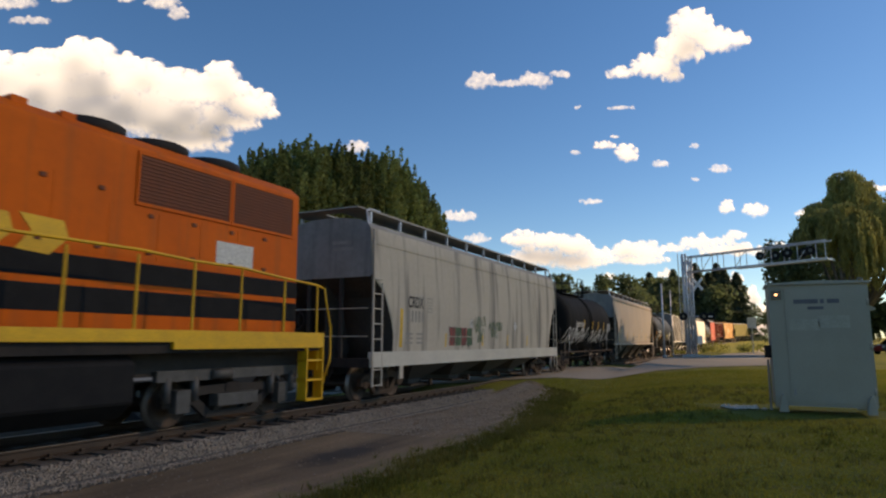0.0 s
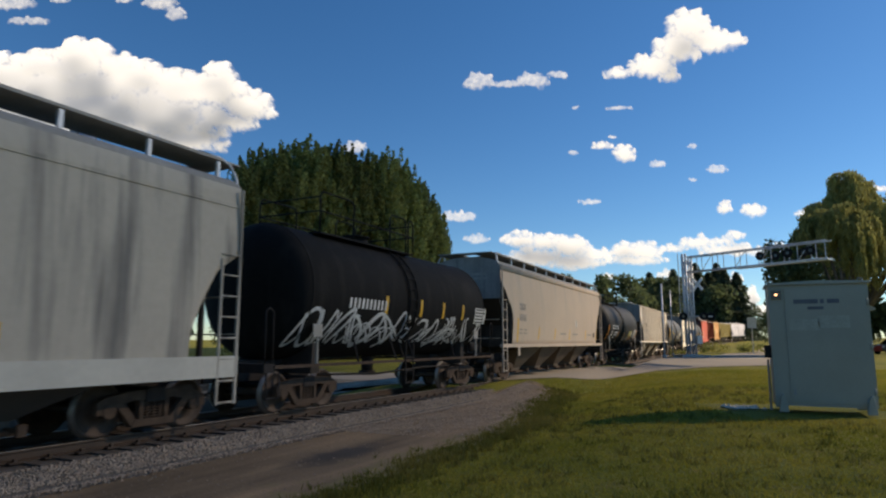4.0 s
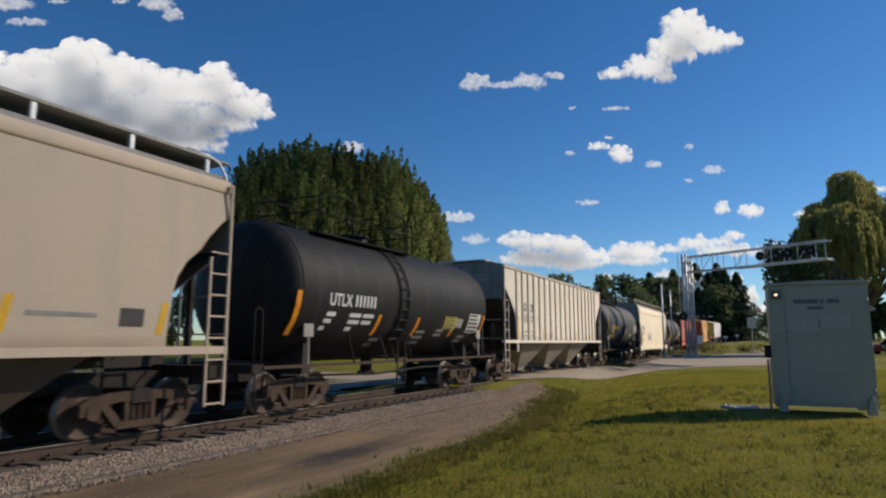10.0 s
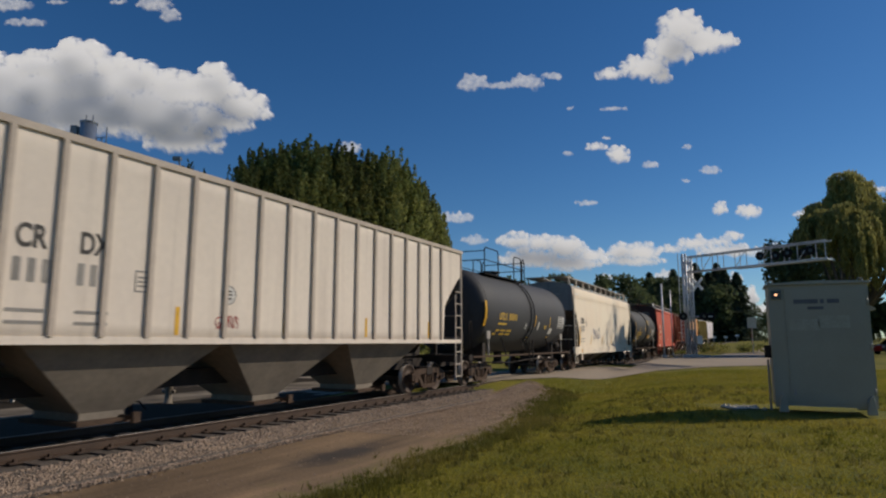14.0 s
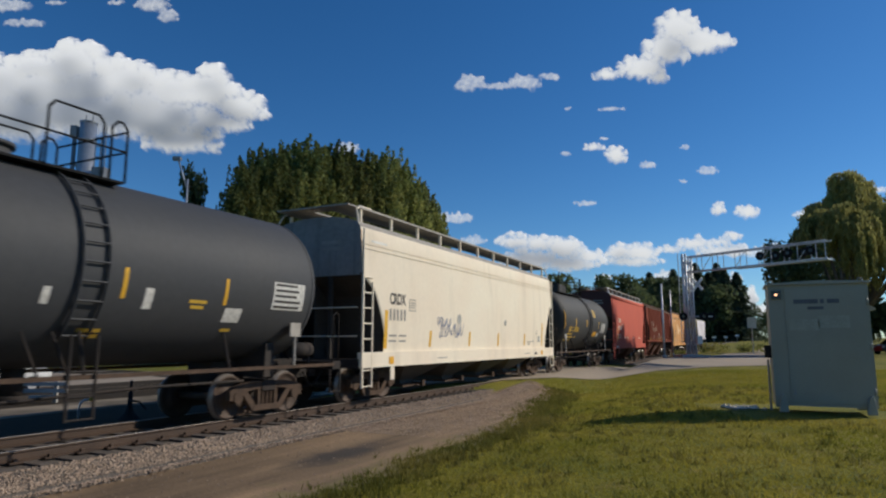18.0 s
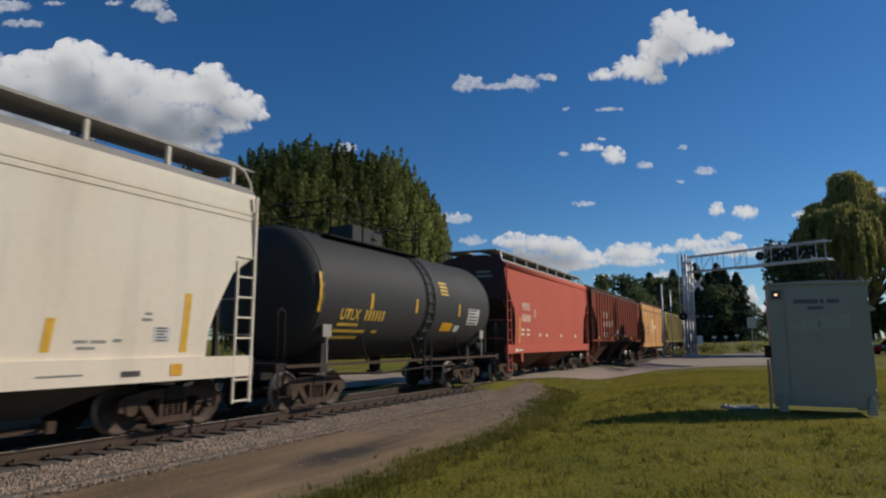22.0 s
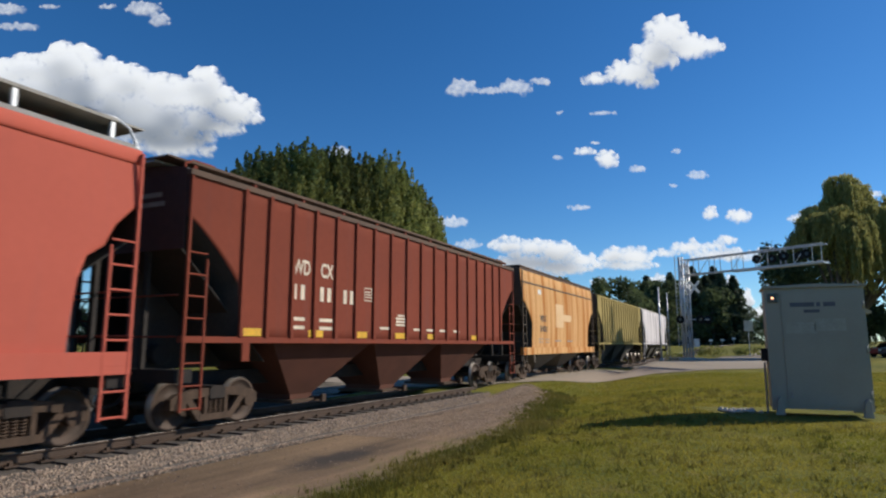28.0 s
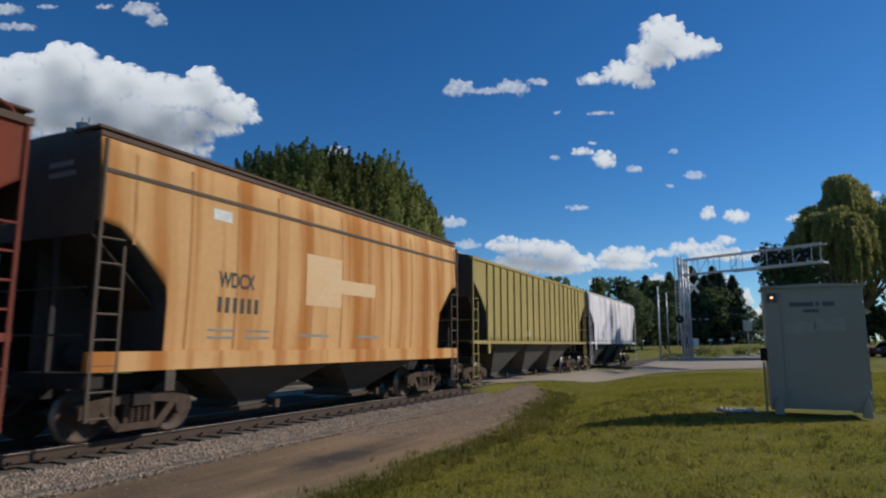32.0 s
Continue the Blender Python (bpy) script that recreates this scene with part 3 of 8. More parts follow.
def boards(car, h, z, mat, eave, we, deck=None):
    """Roof walkways on brackets, along both edges of the roof, with bent end rails."""
    for k in (-1, 1):
        bm = B()
        box(bm, -h + 0.25, h - 0.25, min(k * 0.30, k * 1.22), max(k * 0.30, k * 1.22), z - 0.035, z)
        box(bm, -h + 0.25, h - 0.25, min(k * 1.21, k * 1.235), max(k * 1.21, k * 1.235), z - 0.045, z + 0.01)
        part("walkway", bm, deck or M["grating"], car, "steel grating walkway on the roof")
        n = max(6, round((2 * h - 0.8) / 1.62))
        for i in range(n + 1):
            x = -h + 0.4 + (2 * h - 0.8) * i / n
            bm = B()
            box(bm, x - 0.035, x + 0.035, min(k * 1.16, k * 1.235), max(k * 1.16, k * 1.235), eave - 0.05, z - 0.07)
            part("bracket", bm, mat, car)
        for e in (-1, 1):
            bm = B()
            pipe(bm, [(e * (h - 0.9), k * 1.2, z + 0.02), (e * (h - 0.35), k * 1.2, z + 0.02), (e * (h - 0.12), k * 1.26, z - 0.10), (e * (h - 0.04), k * 1.36, z - 0.36), (e * (h - 0.03), k * (we - 0.03), eave - 0.35)], 0.028, 6)
            part("end_rail", bm, mat, car)
    for e in (-1, 1):
        bm = B()
        box(bm, min(e * (h - 0.3), e * (h + 0.22)), max(e * (h - 0.3), e * (h + 0.22)), -1.2, 1.2, z - 0.035, z)
        part("end_platform", bm, deck or M["grating"], car, "cross walkway at the roof's end")


def hopper(name, s0, s1, label, paint, end_paint=None, sill=1.4, sill_h=0.14, eave=4.7, board=5.05, belly=0.05, ribs=0, bays=3, sill_paint=None, cut=1.4, cut_z=(2.6, 3.7),
           flange=False, belt=(), opening=None, bay_paint=None, trim=None, walk_mat=None):
    L = s1 - s0
    h = L / 2
    car = thing(name, label, "freight car", group="cars of the freight train")
    trim = trim or paint
    wmax = 1.56
    def surf(z):
        return side_shape(z, sill + 0.02, eave, wmax, belly)
    ridge = eave + (0.22 if ribs or not board else 0.36)
    hopper_body(car, L, sill + 0.02, eave, ridge, wmax, belly, cut, paint, end_paint, cut_z, opening)
    # end sheets, a little proud of the body
    for e in (-1, 1):
        bm = B()
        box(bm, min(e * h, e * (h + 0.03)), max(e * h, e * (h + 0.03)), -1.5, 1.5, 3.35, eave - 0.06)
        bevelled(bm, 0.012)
        sheet_ob = part("end_sheet", bm, end_paint or P["end_shade"], car)
        for za, w in ((eave - 0.42, 0.62), (eave - 0.60, 0.70)):
            bm = B()
            box(bm, min(e * (h + 0.031), e * (h + 0.036)), max(e * (h + 0.031), e * (h + 0.036)), -0.25 - w, -0.25, za, za + 0.09)
            part("stencil_bar", bm, P["letter_grey"], sheet_ob)
        # slope sheet and posts take the recess's shade into their black
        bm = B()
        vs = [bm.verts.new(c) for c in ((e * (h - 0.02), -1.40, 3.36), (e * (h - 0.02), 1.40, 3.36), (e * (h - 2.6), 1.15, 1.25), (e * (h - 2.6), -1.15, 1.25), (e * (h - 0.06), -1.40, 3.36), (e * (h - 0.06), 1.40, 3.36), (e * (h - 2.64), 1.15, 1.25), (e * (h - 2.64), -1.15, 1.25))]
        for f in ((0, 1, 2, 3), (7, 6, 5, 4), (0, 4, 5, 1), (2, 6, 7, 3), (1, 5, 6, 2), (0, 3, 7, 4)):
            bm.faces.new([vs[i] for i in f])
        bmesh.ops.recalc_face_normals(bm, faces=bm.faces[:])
        part("slope_sheet", bm, P["soot_shade"], car)
        # webs added to close the recess, dark as its shade
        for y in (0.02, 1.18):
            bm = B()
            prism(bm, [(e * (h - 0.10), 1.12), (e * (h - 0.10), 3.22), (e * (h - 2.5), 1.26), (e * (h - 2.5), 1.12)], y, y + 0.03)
            part("end_web", bm, P["soot_shade"], car)
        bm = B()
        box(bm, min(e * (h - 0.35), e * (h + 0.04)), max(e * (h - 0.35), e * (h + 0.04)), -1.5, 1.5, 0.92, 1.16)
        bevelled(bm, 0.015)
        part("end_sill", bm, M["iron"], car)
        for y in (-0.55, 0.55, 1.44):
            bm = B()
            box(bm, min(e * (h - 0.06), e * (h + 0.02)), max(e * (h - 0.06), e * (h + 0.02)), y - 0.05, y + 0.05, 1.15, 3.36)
            part("end_post", bm, P["soot_shade"], car)
        for z in (1.75, 2.5):
            bm = B()
            rod(bm, (e * (h + 0.03), -1.45, z), (e * (h + 0.03), 1.45, z), 0.018, 5)
            part("grab_bar", bm, trim, car)
        coupler(car, e * (h + 0.02), e)
        for k in (-1, 1):
            bm = B()
            y = k * (wmax + 0.01)
            box(bm, e * (h - 0.045) - 0.025, e * (h - 0.045) + 0.025, y - 0.025, y + 0.025, 0.42, eave - 0.05)
            box(bm, e * (h - 0.50) - 0.02, e * (h - 0.50) + 0.02, y - 0.02, y + 0.02, 0.42, 3.2)
            lad = part("ladder", bm, trim, car)
            for i in range(8):
                z = 0.46 + i * 0.405
                bm = B()
                rod(bm, (e * (h - 0.05), y, z), (e * (h - 0.50), y, z), 0.020, 5)
                part("rung", bm, trim, lad)
    # brake gear at the leading end
    bm = B()
    rod(bm, (-h + 0.75, -0.2, 1.42), (-h + 0.75, 0.55, 1.42), 0.20, 12)
    part("air_tank", bm, M["iron"], car)
    bm = B()
    for i in range(12):
        a, b = 2 * math.pi * i / 12, 2 * math.pi * (i + 1) / 12
        rod(bm, (-h - 0.12, 0.85 + 0.26 * math.cos(a), 2.2 + 0.26 * math.sin(a)), (-h - 0.12, 0.85 + 0.26 * math.cos(b), 2.2 + 0.26 * math.sin(b)), 0.02, 5)
    for i in range(3):
        a = 2 * math.pi * i / 3
        rod(bm, (-h - 0.12, 0.85, 2.2), (-h - 0.12, 0.85 + 0.26 * math.cos(a), 2.2 + 0.26 * math.sin(a)), 0.015, 5)
    rod(bm, (-h - 0.12, 0.85, 2.2), (-h, 0.85, 2.2), 0.03, 6)
    part("brake_wheel", bm, M["iron"], car)
    # sills
    for k in (-1, 1):
        bm = B()
        box(bm, -h, h, min(k * 1.46, k * (wmax + 0.025)), max(k * 1.46, k * (wmax + 0.025)), sill, sill + sill_h)
        bevelled(bm, 0.015)
        part("side_sill", bm, sill_paint or paint, car)
        bm = B()
        x = -h + cut + 0.06
        box(bm, x, x + 0.20, k * wmax - 0.02, k * wmax + 0.02, sill - 0.36, sill)
        part("bracket_plate", bm, trim, car)
        if flange:
            bm = B()
            rodl = [(-h + 0.01, eave - 0.10), (h - 0.01, eave - 0.10)]
            y = k * (surf(eave - 0.12) + 0.015)
            for (ax, az), (bx, bz) in zip(rodl, rodl[1:]):
                loft(bm, [[(px, y + k * 0.05 * math.cos(q), az + 0.13 * math.sin(q)) for q in (2 * math.pi * i / 10 for i in range(10))] for px in (ax, bx)])
            bmesh.ops.recalc_face_normals(bm, faces=bm.faces[:])
            part("eave_flange", bm, paint, car)
        for z in belt:
            bm = B()
            y = k * surf(z)
            box(bm, -h + 0.05, h - 0.05, min(y, y + k * 0.02), max(y, y + k * 0.02), z - 0.035, z + 0.035)
            part("belt_rail", bm, trim, car)
    bm = B()
    box(bm, -h + 0.1, h - 0.1, -0.28, 0.28, 0.72, 1.05)
    part("center_sill", bm, M["iron"], car)
    # hopper bays under the floor
    run = (L - 2 * 2.55) / bays
    for i in range(bays):
        c = -L / 2 + 2.55 + run * (i + 0.5)
        bm = B()
        tops, lows = (run * 0.49, 1.40), (min(0.42, run * 0.2), 0.62)
        loops = []
        for (a, b), z in ((tops, sill + 0.05), (lows, 0.42), (lows, 0.30)):
            loops.append([(c - a, -b, z), (c + a, -b, z), (c + a, b, z), (c - a, b, z)])
        loft(bm, loops, smooth=False)
        bmesh.ops.recalc_face_normals(bm, faces=bm.faces[:])
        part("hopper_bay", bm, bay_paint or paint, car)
        bm = B()
        box(bm, c - 0.55, c + 0.55, -0.80, 0.80, 0.22, 0.30)
        rod(bm, (c + 0.35, -1.0, 0.30), (c + 0.35, 1.0, 0.30), 0.045, 6)
        box(bm, c + 0.28, c + 0.42, -1.06, -0.98, 0.22, 0.40)
        part("outlet_gate", bm, M["truck"], car)
    if ribs:
        bm = B()
        z0, z1 = sill + sill_h, eave - 0.03
        box(bm, -0.045, 0.045, -0.06, 0.0, z0, z1)
        bevelled(bm, 0.012)
        me = bpy.data.meshes.new("rib")
        bm.to_mesh(me)
        bm.free()
        for i in range(ribs):
            u = i / (ribs - 1)
            x = -h + 1.43 + (L - 3.03) * (0.87 * u + 0.13 * (0.5 - 0.5 * math.cos(math.pi * u)))
            for k in (-1, 1):
                mesh_part("rib", me, trim, car, at=pose(x, k * wmax, 0, 0, 0, 0 if k < 0 else 180))
        # top chord
        for k in (-1, 1):
            bm = B()
            box(bm, -h - 0.02, h + 0.02, min(k * 1.48, k * (wmax + 0.05)), max(k * 1.48, k * (wmax + 0.05)), eave - 0.06, eave + 0.05)
            bevelled(bm, 0.02)
            part("top_chord", bm, walk_mat or trim, car)
        for k in (-1, 1):
            bm = B()
            box(bm, -h + 0.1, h - 0.1, min(k * 0.3, k * 0.8), max(k * 0.3, k * 0.8), ridge + 0.06, ridge + 0.09)
            part("walkway", bm, M["galv"], car, "steel grating walkway on the roof")
        for e in (-1, 1):
            bm = B()
            box(bm, min(e * (h - 0.4), e * (h + 0.2)), max(e * (h - 0.4), e * (h + 0.2)), -0.8, 1.35, ridge + 0.02, ridge + 0.06)
            part("end_platform", bm, M["galv"], car, "cross walkway at the roof's end")
    elif board:
        boards(car, h, board, walk_mat or M["galv"], eave, wmax - belly)
    n = 4 if L < 15 else 5
    for i in range(n):
        x = -h + 1.6 + (L - 3.2) * i / (n - 1)
        bm = B()
        box(bm, x - 0.9, x + 0.9, -0.34, 0.34, ridge - 0.05, ridge + 0.10)
        bevelled(bm, 0.03)
        part("roof_hatch", bm, paint, car)
    for e in (-1, 1):
        truck(car, e * (h - 1.42))
    CARS.append((car, (s0 + s1) / 2))
    return car, surf, (s0 + s1) / 2


def tank(name, s0, s1, label, paint, r=1.66, zc=2.83, shell=(0.75, 0.75), cage=True, band=(0.46,), low=False):
    """A tank car: domed shell on saddles, side rails, ladder and a fenced fittings platform."""
    L = s1 - s0
    h = L / 2
    car = thing(name, label, "tank car", group="cars of the freight train")
    a, b = -h + shell[0], h - shell[1]
    def surf(z):
        return math.sqrt(max(r * r - (z - zc) ** 2, 0.01))
    bm = B()
    loops = []
    dome = 0.62
    prof = [(a + dome * (1 - math.sin(t)), max(r * math.cos(t), 0.02)) for t in (math.pi / 2 * (1 - i / 8) for i in range(9))]
    prof += [(a + dome + (b - a - 2 * dome) * i / 6, r) for i in range(1, 6)]
    prof += [(b - dome * (1 - math.sin(t)), max(r * math.cos(t), 0.02)) for t in (math.pi / 2 * i / 8 for i in range(9))]
    for x, rr in prof:
        loops.append([(x, rr * math.cos(2 * math.pi * i / 48), zc + rr * math.sin(2 * math.pi * i / 48)) for i in range(48)])
    loft(bm, loops)
    bmesh.ops.recalc_face_normals(bm, faces=bm.faces[:])
    part("shell", bm, paint, car)
    for e, x in ((-1, a + dome), (1, b - dome)):
        bm = B()
        loft(bm, [[(px, rr * math.cos(2 * math.pi * i / 48), zc + rr * math.sin(2 * math.pi * i / 48)) for i in range(48)] for px, rr in ((x - 0.03, r), (x - 0.02, r + 0.012), (x + 0.02, r + 0.012), (x + 0.03, r))], caps=False)
        part("head_seam", bm, paint, car)
    # ladder round the shell, and a short one that hangs below the side rail
    out = r + 0.05
    for f in band:
        x0 = a + (b - a) * f
        for dx in (-0.22, 0.22):
            bm = B()
            pipe(bm, [(x0 + dx, -out * math.sin(t), zc + out * math.cos(t)) for t in (math.pi * (0.06 + 0.70 * i / 14) for i in range(15))], 0.030, 5)
            lad = part("side_ladder", bm, paint, car)
        for i in range(12):
            t = math.pi * (0.10 + 0.63 * i / 11)
            bm = B()
            y, z = -(out + 0.01) * math.sin(t), zc + (out + 0.01) * math.cos(t)
            rod(bm, (x0 - 0.22, y, z), (x0 + 0.22, y, z), 0.018, 5)
            part("rung", bm, paint, lad)
        bm = B()
        for dx in (-0.22, 0.22):
            rod(bm, (x0 + dx, -1.56, 1.70), (x0 + dx, -1.56, 0.42), 0.026, 5)
        foot = part("foot_ladder", bm, M["iron"], car)
        for z in (0.44, 0.78, 1.15):
            bm = B()
            rod(bm, (x0 - 0.22, -1.56, z), (x0 + 0.22, -1.56, z), 0.020, 5)
            part("rung", bm, M["iron"], foot)
        for dx in (-0.85, -0.40):
            bm = B()
            rod(bm, (x0 + dx, -1.36, 1.75), (x0 + dx + 0.22, -1.50, 1.08), 0.022, 5)
            part("ladder_brace", bm, M["iron"], car)
    # fittings platform on top
    cx = -1.6
    zt = zc + r
    bm = B()
    rod(bm, (cx + 0.6, 0, zt - 0.15), (cx + 0.6, 0, zt + 0.18), 0.40, 18)
    rod(bm, (cx + 0.6, 0, zt + 0.18), (cx + 0.6, 0, zt + 0.24), 0.46, 18)
    part("fittings_dome", bm, paint, car)
    if low:
        bm = B()
        box(bm, cx - 0.55, cx + 1.05, -0.42, 0.42, zt - 0.05, zt + 0.48)
        bevelled(bm, 0.10, 2)
        part("valve_housing", bm, paint, car, "black valve housing on the tank's top")
    for k in (-1, 1):
        bm = B()
        box(bm, cx - 2.4, cx + 2.4, min(k * 0.55, k * 1.0), max(k * 0.55, k * 1.0), zt - 0.16, zt - 0.12)
        part("platform", bm, M["black_paint"], car)
        if cage:
            y, z0, z1 = k * 1.0, zt - 0.14, zt + 0.92
            for x0, x1 in ((cx - 2.4, cx - 0.9), (cx + 1.0, cx + 1.95), (cx + 2.1, cx + 2.4)):
                bm = B()
                pipe(bm, [(x0, y, z0), (x0, y, z1 - 0.12), (x0 + 0.10, y, z1), (x1 - 0.10, y, z1), (x1, y, z1 - 0.12), (x1, y, z0)], 0.024, 6)
                part("guard_rail", bm, M["black_paint"], car)
            bm = B()
            rod(bm, (cx - 2.4, y, z0 + 0.55), (cx + 2.4, y, z0 + 0.55), 0.020, 5)
            part("middle_rail", bm, M["black_paint"], car)
    if cage:
        for x0 in (cx - 2.4, cx + 2.4):
            for z0 in (zt + 0.41, zt + 0.78):
                bm = B()
                rod(bm, (x0, -1.0, z0), (x0, 1.0, z0), 0.020, 5)
                part("end_rail", bm, M["black_paint"], car)
    # frame
    for e in (-1, 1):
        bm = B()
        box(bm, min(e * h, e * (h - 0.32)), max(e * h, e * (h - 0.32)), -1.5, 1.5, 0.95, 1.14)
        bevelled(bm, 0.012)
        part("end_sill", bm, M["iron"], car)
        coupler(car, e * h, e)
        bm = B()
        xs = e * (h - 2.15)
        prism(bm, [(xs - 0.16, 0.85), (xs + 0.16, 0.85), (xs + 0.12, zc - r + 0.40), (xs - 0.12, zc - r + 0.40)], -1.15, 1.15)
        part("saddle", bm, P["soot_shade"], car)
        bm = B()
        box(bm, min(e * h, e * (h - 3.0)), max(e * h, e * (h - 3.0)), -0.3, 0.3, 0.72, 1.18)
        part("stub_sill", bm, M["iron"], car)
        bm = B()
        xp = e * (h - 1.75)
        rod(bm, (xp, -1.50, 1.1), (xp, -1.50, 1.75), 0.035, 6)
        box(bm, xp - 0.17, xp + 0.17, -1.52, -1.49, 1.72, 2.02)
        part("tag_board", bm, M["grating"], car)
        for k in (-1, 1):
            bm = B()
            pipe(bm, [(e * (h - 0.05), k * 1.46, 1.14), (e * (h - 0.05), k * 1.46, 2.25), (e * (h - 0.15), k * 1.46, 2.32), (e * (h - 0.28), k * 1.46, 2.25), (e * (h - 0.28), k * 1.46, 1.14)], 0.02, 5)
            part("hand_rail", bm, M["iron"], car)
            bm = B()
            pipe(bm, [(e * (h - 0.05), k * 1.52, 0.95), (e * (h - 0.05), k * 1.52, 0.42), (e * (h - 0.45), k * 1.52, 0.42), (e * (h - 0.45), k * 1.52, 0.95)], 0.024, 5)
            part("sill_step", bm, M["iron"], car)
    for k in (-1, 1):
        bm = B()
        box(bm, -h + 0.3, h - 0.3, min(k * 1.47, k * 1.53), max(k * 1.47, k * 1.53), 1.03, 1.10)
        part("side_rail", bm, M["truck"], car)
        for x0 in (-h * 0.45, 0.0, h * 0.45):
            bm = B()
            rod(bm, (x0, k * 1.49, 1.08), (x0, k * 1.28, zc - 1.05), 0.03, 5)
            part("rail_strut", bm, M["iron"], car)
    bm = B()
    rod(bm, (-0.2, 0, zc - r + 0.05), (-0.2, 0, 0.75), 0.18, 12)
    rod(bm, (-0.2, 0, 0.75), (-0.2, 0, 0.62), 0.26, 12)
    part("bottom_outlet", bm, M["iron"], car)
    bm = B()
    rod(bm, (h - 1.2, -0.9, 1.42), (h - 0.5, -0.9, 1.42), 0.17, 10)
    rod(bm, (h - 1.2, -0.9, 1.2), (h - 1.2, -0.9, 1.45), 0.05, 6)
    rod(bm, (h - 0.5, -0.9, 1.1), (h - 0.5, -0.9, 1.45), 0.05, 6)
    part("brake_cylinder", bm, M["iron"], car)
    bm = B()
    pipe(bm, [(-h + 2.6, -0.9, 0.80), (-1.2, -1.0, 0.72), (1.6, -0.95, 0.80), (h - 2.6, -0.85, 0.78)], 0.03, 5)
    part("brake_pipe", bm, M["iron"], car)
    for e in (-1, 1):
        truck(car, e * (h - 2.05))
    CARS.append((car, (s0 + s1) / 2))
    return car, surf, (s0 + s1) / 2


CARS = []
P = {}
# outlines of the dark openings at the lower corners of the sides: metres from the car's end, height
ROUND_OPEN = [(0.05, 4.0), (0.22, 3.9), (0.55, 3.58), (0.75, 3.3), (1.05, 3.05), (1.25, 2.74), (1.32, 2.42)]
LOW_OPEN = [(0.03, 3.4), (0.1, 3.29), (0.4, 3.09), (0.6, 2.95), (0.8, 2.6), (1.0, 2.2), (1.15, 1.8)]
RED_OPEN = [(0.05, 3.95), (0.13, 3.86), (0.45, 3.53), (0.62, 3.17), (0.9, 2.97), (1.02, 2.6), (1.06, 2.1)]
RUST_OPEN = [(0.05, 3.56), (0.42, 3.49), (0.76, 3.21), (1.07, 2.91), (1.38, 2.6), (1.42, 2.3)]
P["h1"] = material("dull grey car paint", (0.520, 0.450, 0.360), (0.430, 0.375, 0.305), rough=0.85, scale=0.5, grain=7, grain_amount=0.1, bump=0.04, streak=(0.140, 0.130, 0.119), streak_scale=(1.5, 1.5, 0.12), streak_amount=0.8, streak_from=0.5, spec=0.1)
P["h1sill"] = material("cream sill paint", (0.600, 0.550, 0.460), (0.480, 0.440, 0.370), rough=0.85, scale=1, grain=9, grain_amount=0.1, bump=0.04, spec=0.1)
P["h2"] = material("cream grey car paint", (0.565, 0.450, 0.345), (0.490, 0.390, 0.300), rough=0.85, scale=0.4, grain=7, grain_amount=0.06, bump=0.03, streak=(0.398, 0.353, 0.299), streak_scale=(0.8, 0.8, 0.12), streak_amount=0.45, spec=0.1)
P["h3"] = material("pale ribbed car paint", (0.791, 0.702, 0.587), (0.690, 0.600, 0.511), rough=0.85, scale=0.5, grain=7, grain_amount=0.08, bump=0.03, streak=(0.536, 0.459, 0.383), streak_amount=0.4, spec=0.1)
P["h3rib"] = material("rib paint", (0.570, 0.490, 0.399), (0.410, 0.342, 0.285), rough=0.85, scale=2, spec=0.1)
P["h4"] = material("warm white car paint", (0.800, 0.718, 0.570), (0.764, 0.627, 0.479), rough=0.85, scale=0.4, grain=7, grain_amount=0.06, bump=0.03, streak=(0.547, 0.479, 0.376), streak_scale=(0.9, 0.9, 0.14), streak_amount=0.4, spec=0.1)
P["h5"] = material("faded red car paint", (0.516, 0.124, 0.084), (0.457, 0.109, 0.075), rough=0.85, scale=0.45, grain=7, grain_amount=0.05, bump=0.03, streak=(0.417, 0.119, 0.090), streak_amount=0.35, spec=0.1)
P["h6"] = material("oxide brown car paint", (0.228, 0.057, 0.033), (0.177, 0.049, 0.032), rough=0.85, scale=0.5, grain=7, grain_amount=0.1, bump=0.03, streak=(0.171, 0.063, 0.051), streak_amount=0.5, spec=0.1)
P["h7"] = material("weathered yellow orange car paint", (0.640, 0.375, 0.165), (0.560, 0.290, 0.105), rough=0.85, scale=0.5, grain=7, grain_amount=0.08, bump=0.03, streak=(0.40, 0.145, 0.030), streak_scale=(1.1, 1.1, 0.05), streak_amount=0.9, streak_from=0.45, spec=0.1)
P["h8"] = material("olive green car paint", (0.388, 0.302, 0.114), (0.308, 0.239, 0.091), rough=0.85, scale=0.5, grain=7, grain_amount=0.1, bump=0.03, streak=(0.182, 0.148, 0.068), streak_amount=0.5, spec=0.1)
P["h9"] = material("pale lilac grey car paint", (0.707, 0.661, 0.684), (0.593, 0.559, 0.570), rough=0.85, scale=0.5, grain=7, bump=0.03, streak=(0.182, 0.171, 0.171), streak_scale=(1.4, 1.4, 0.12), streak_amount=0.8, streak_from=0.47, spec=0.1)
# black for underframes; under the hoppers it also paints in the shade
P["soot_shade"] = material("black underframe with soot and painted shade", (0.040, 0.036, 0.033), (0.065, 0.052, 0.043), rough=0.9, scale=1.5, grain=12, spec=0.2)
P["roof_dust"] = material("dusty grey brown roof sheet", (0.34, 0.31, 0.27), (0.24, 0.215, 0.185), rough=0.85, scale=1.0, grain=10)
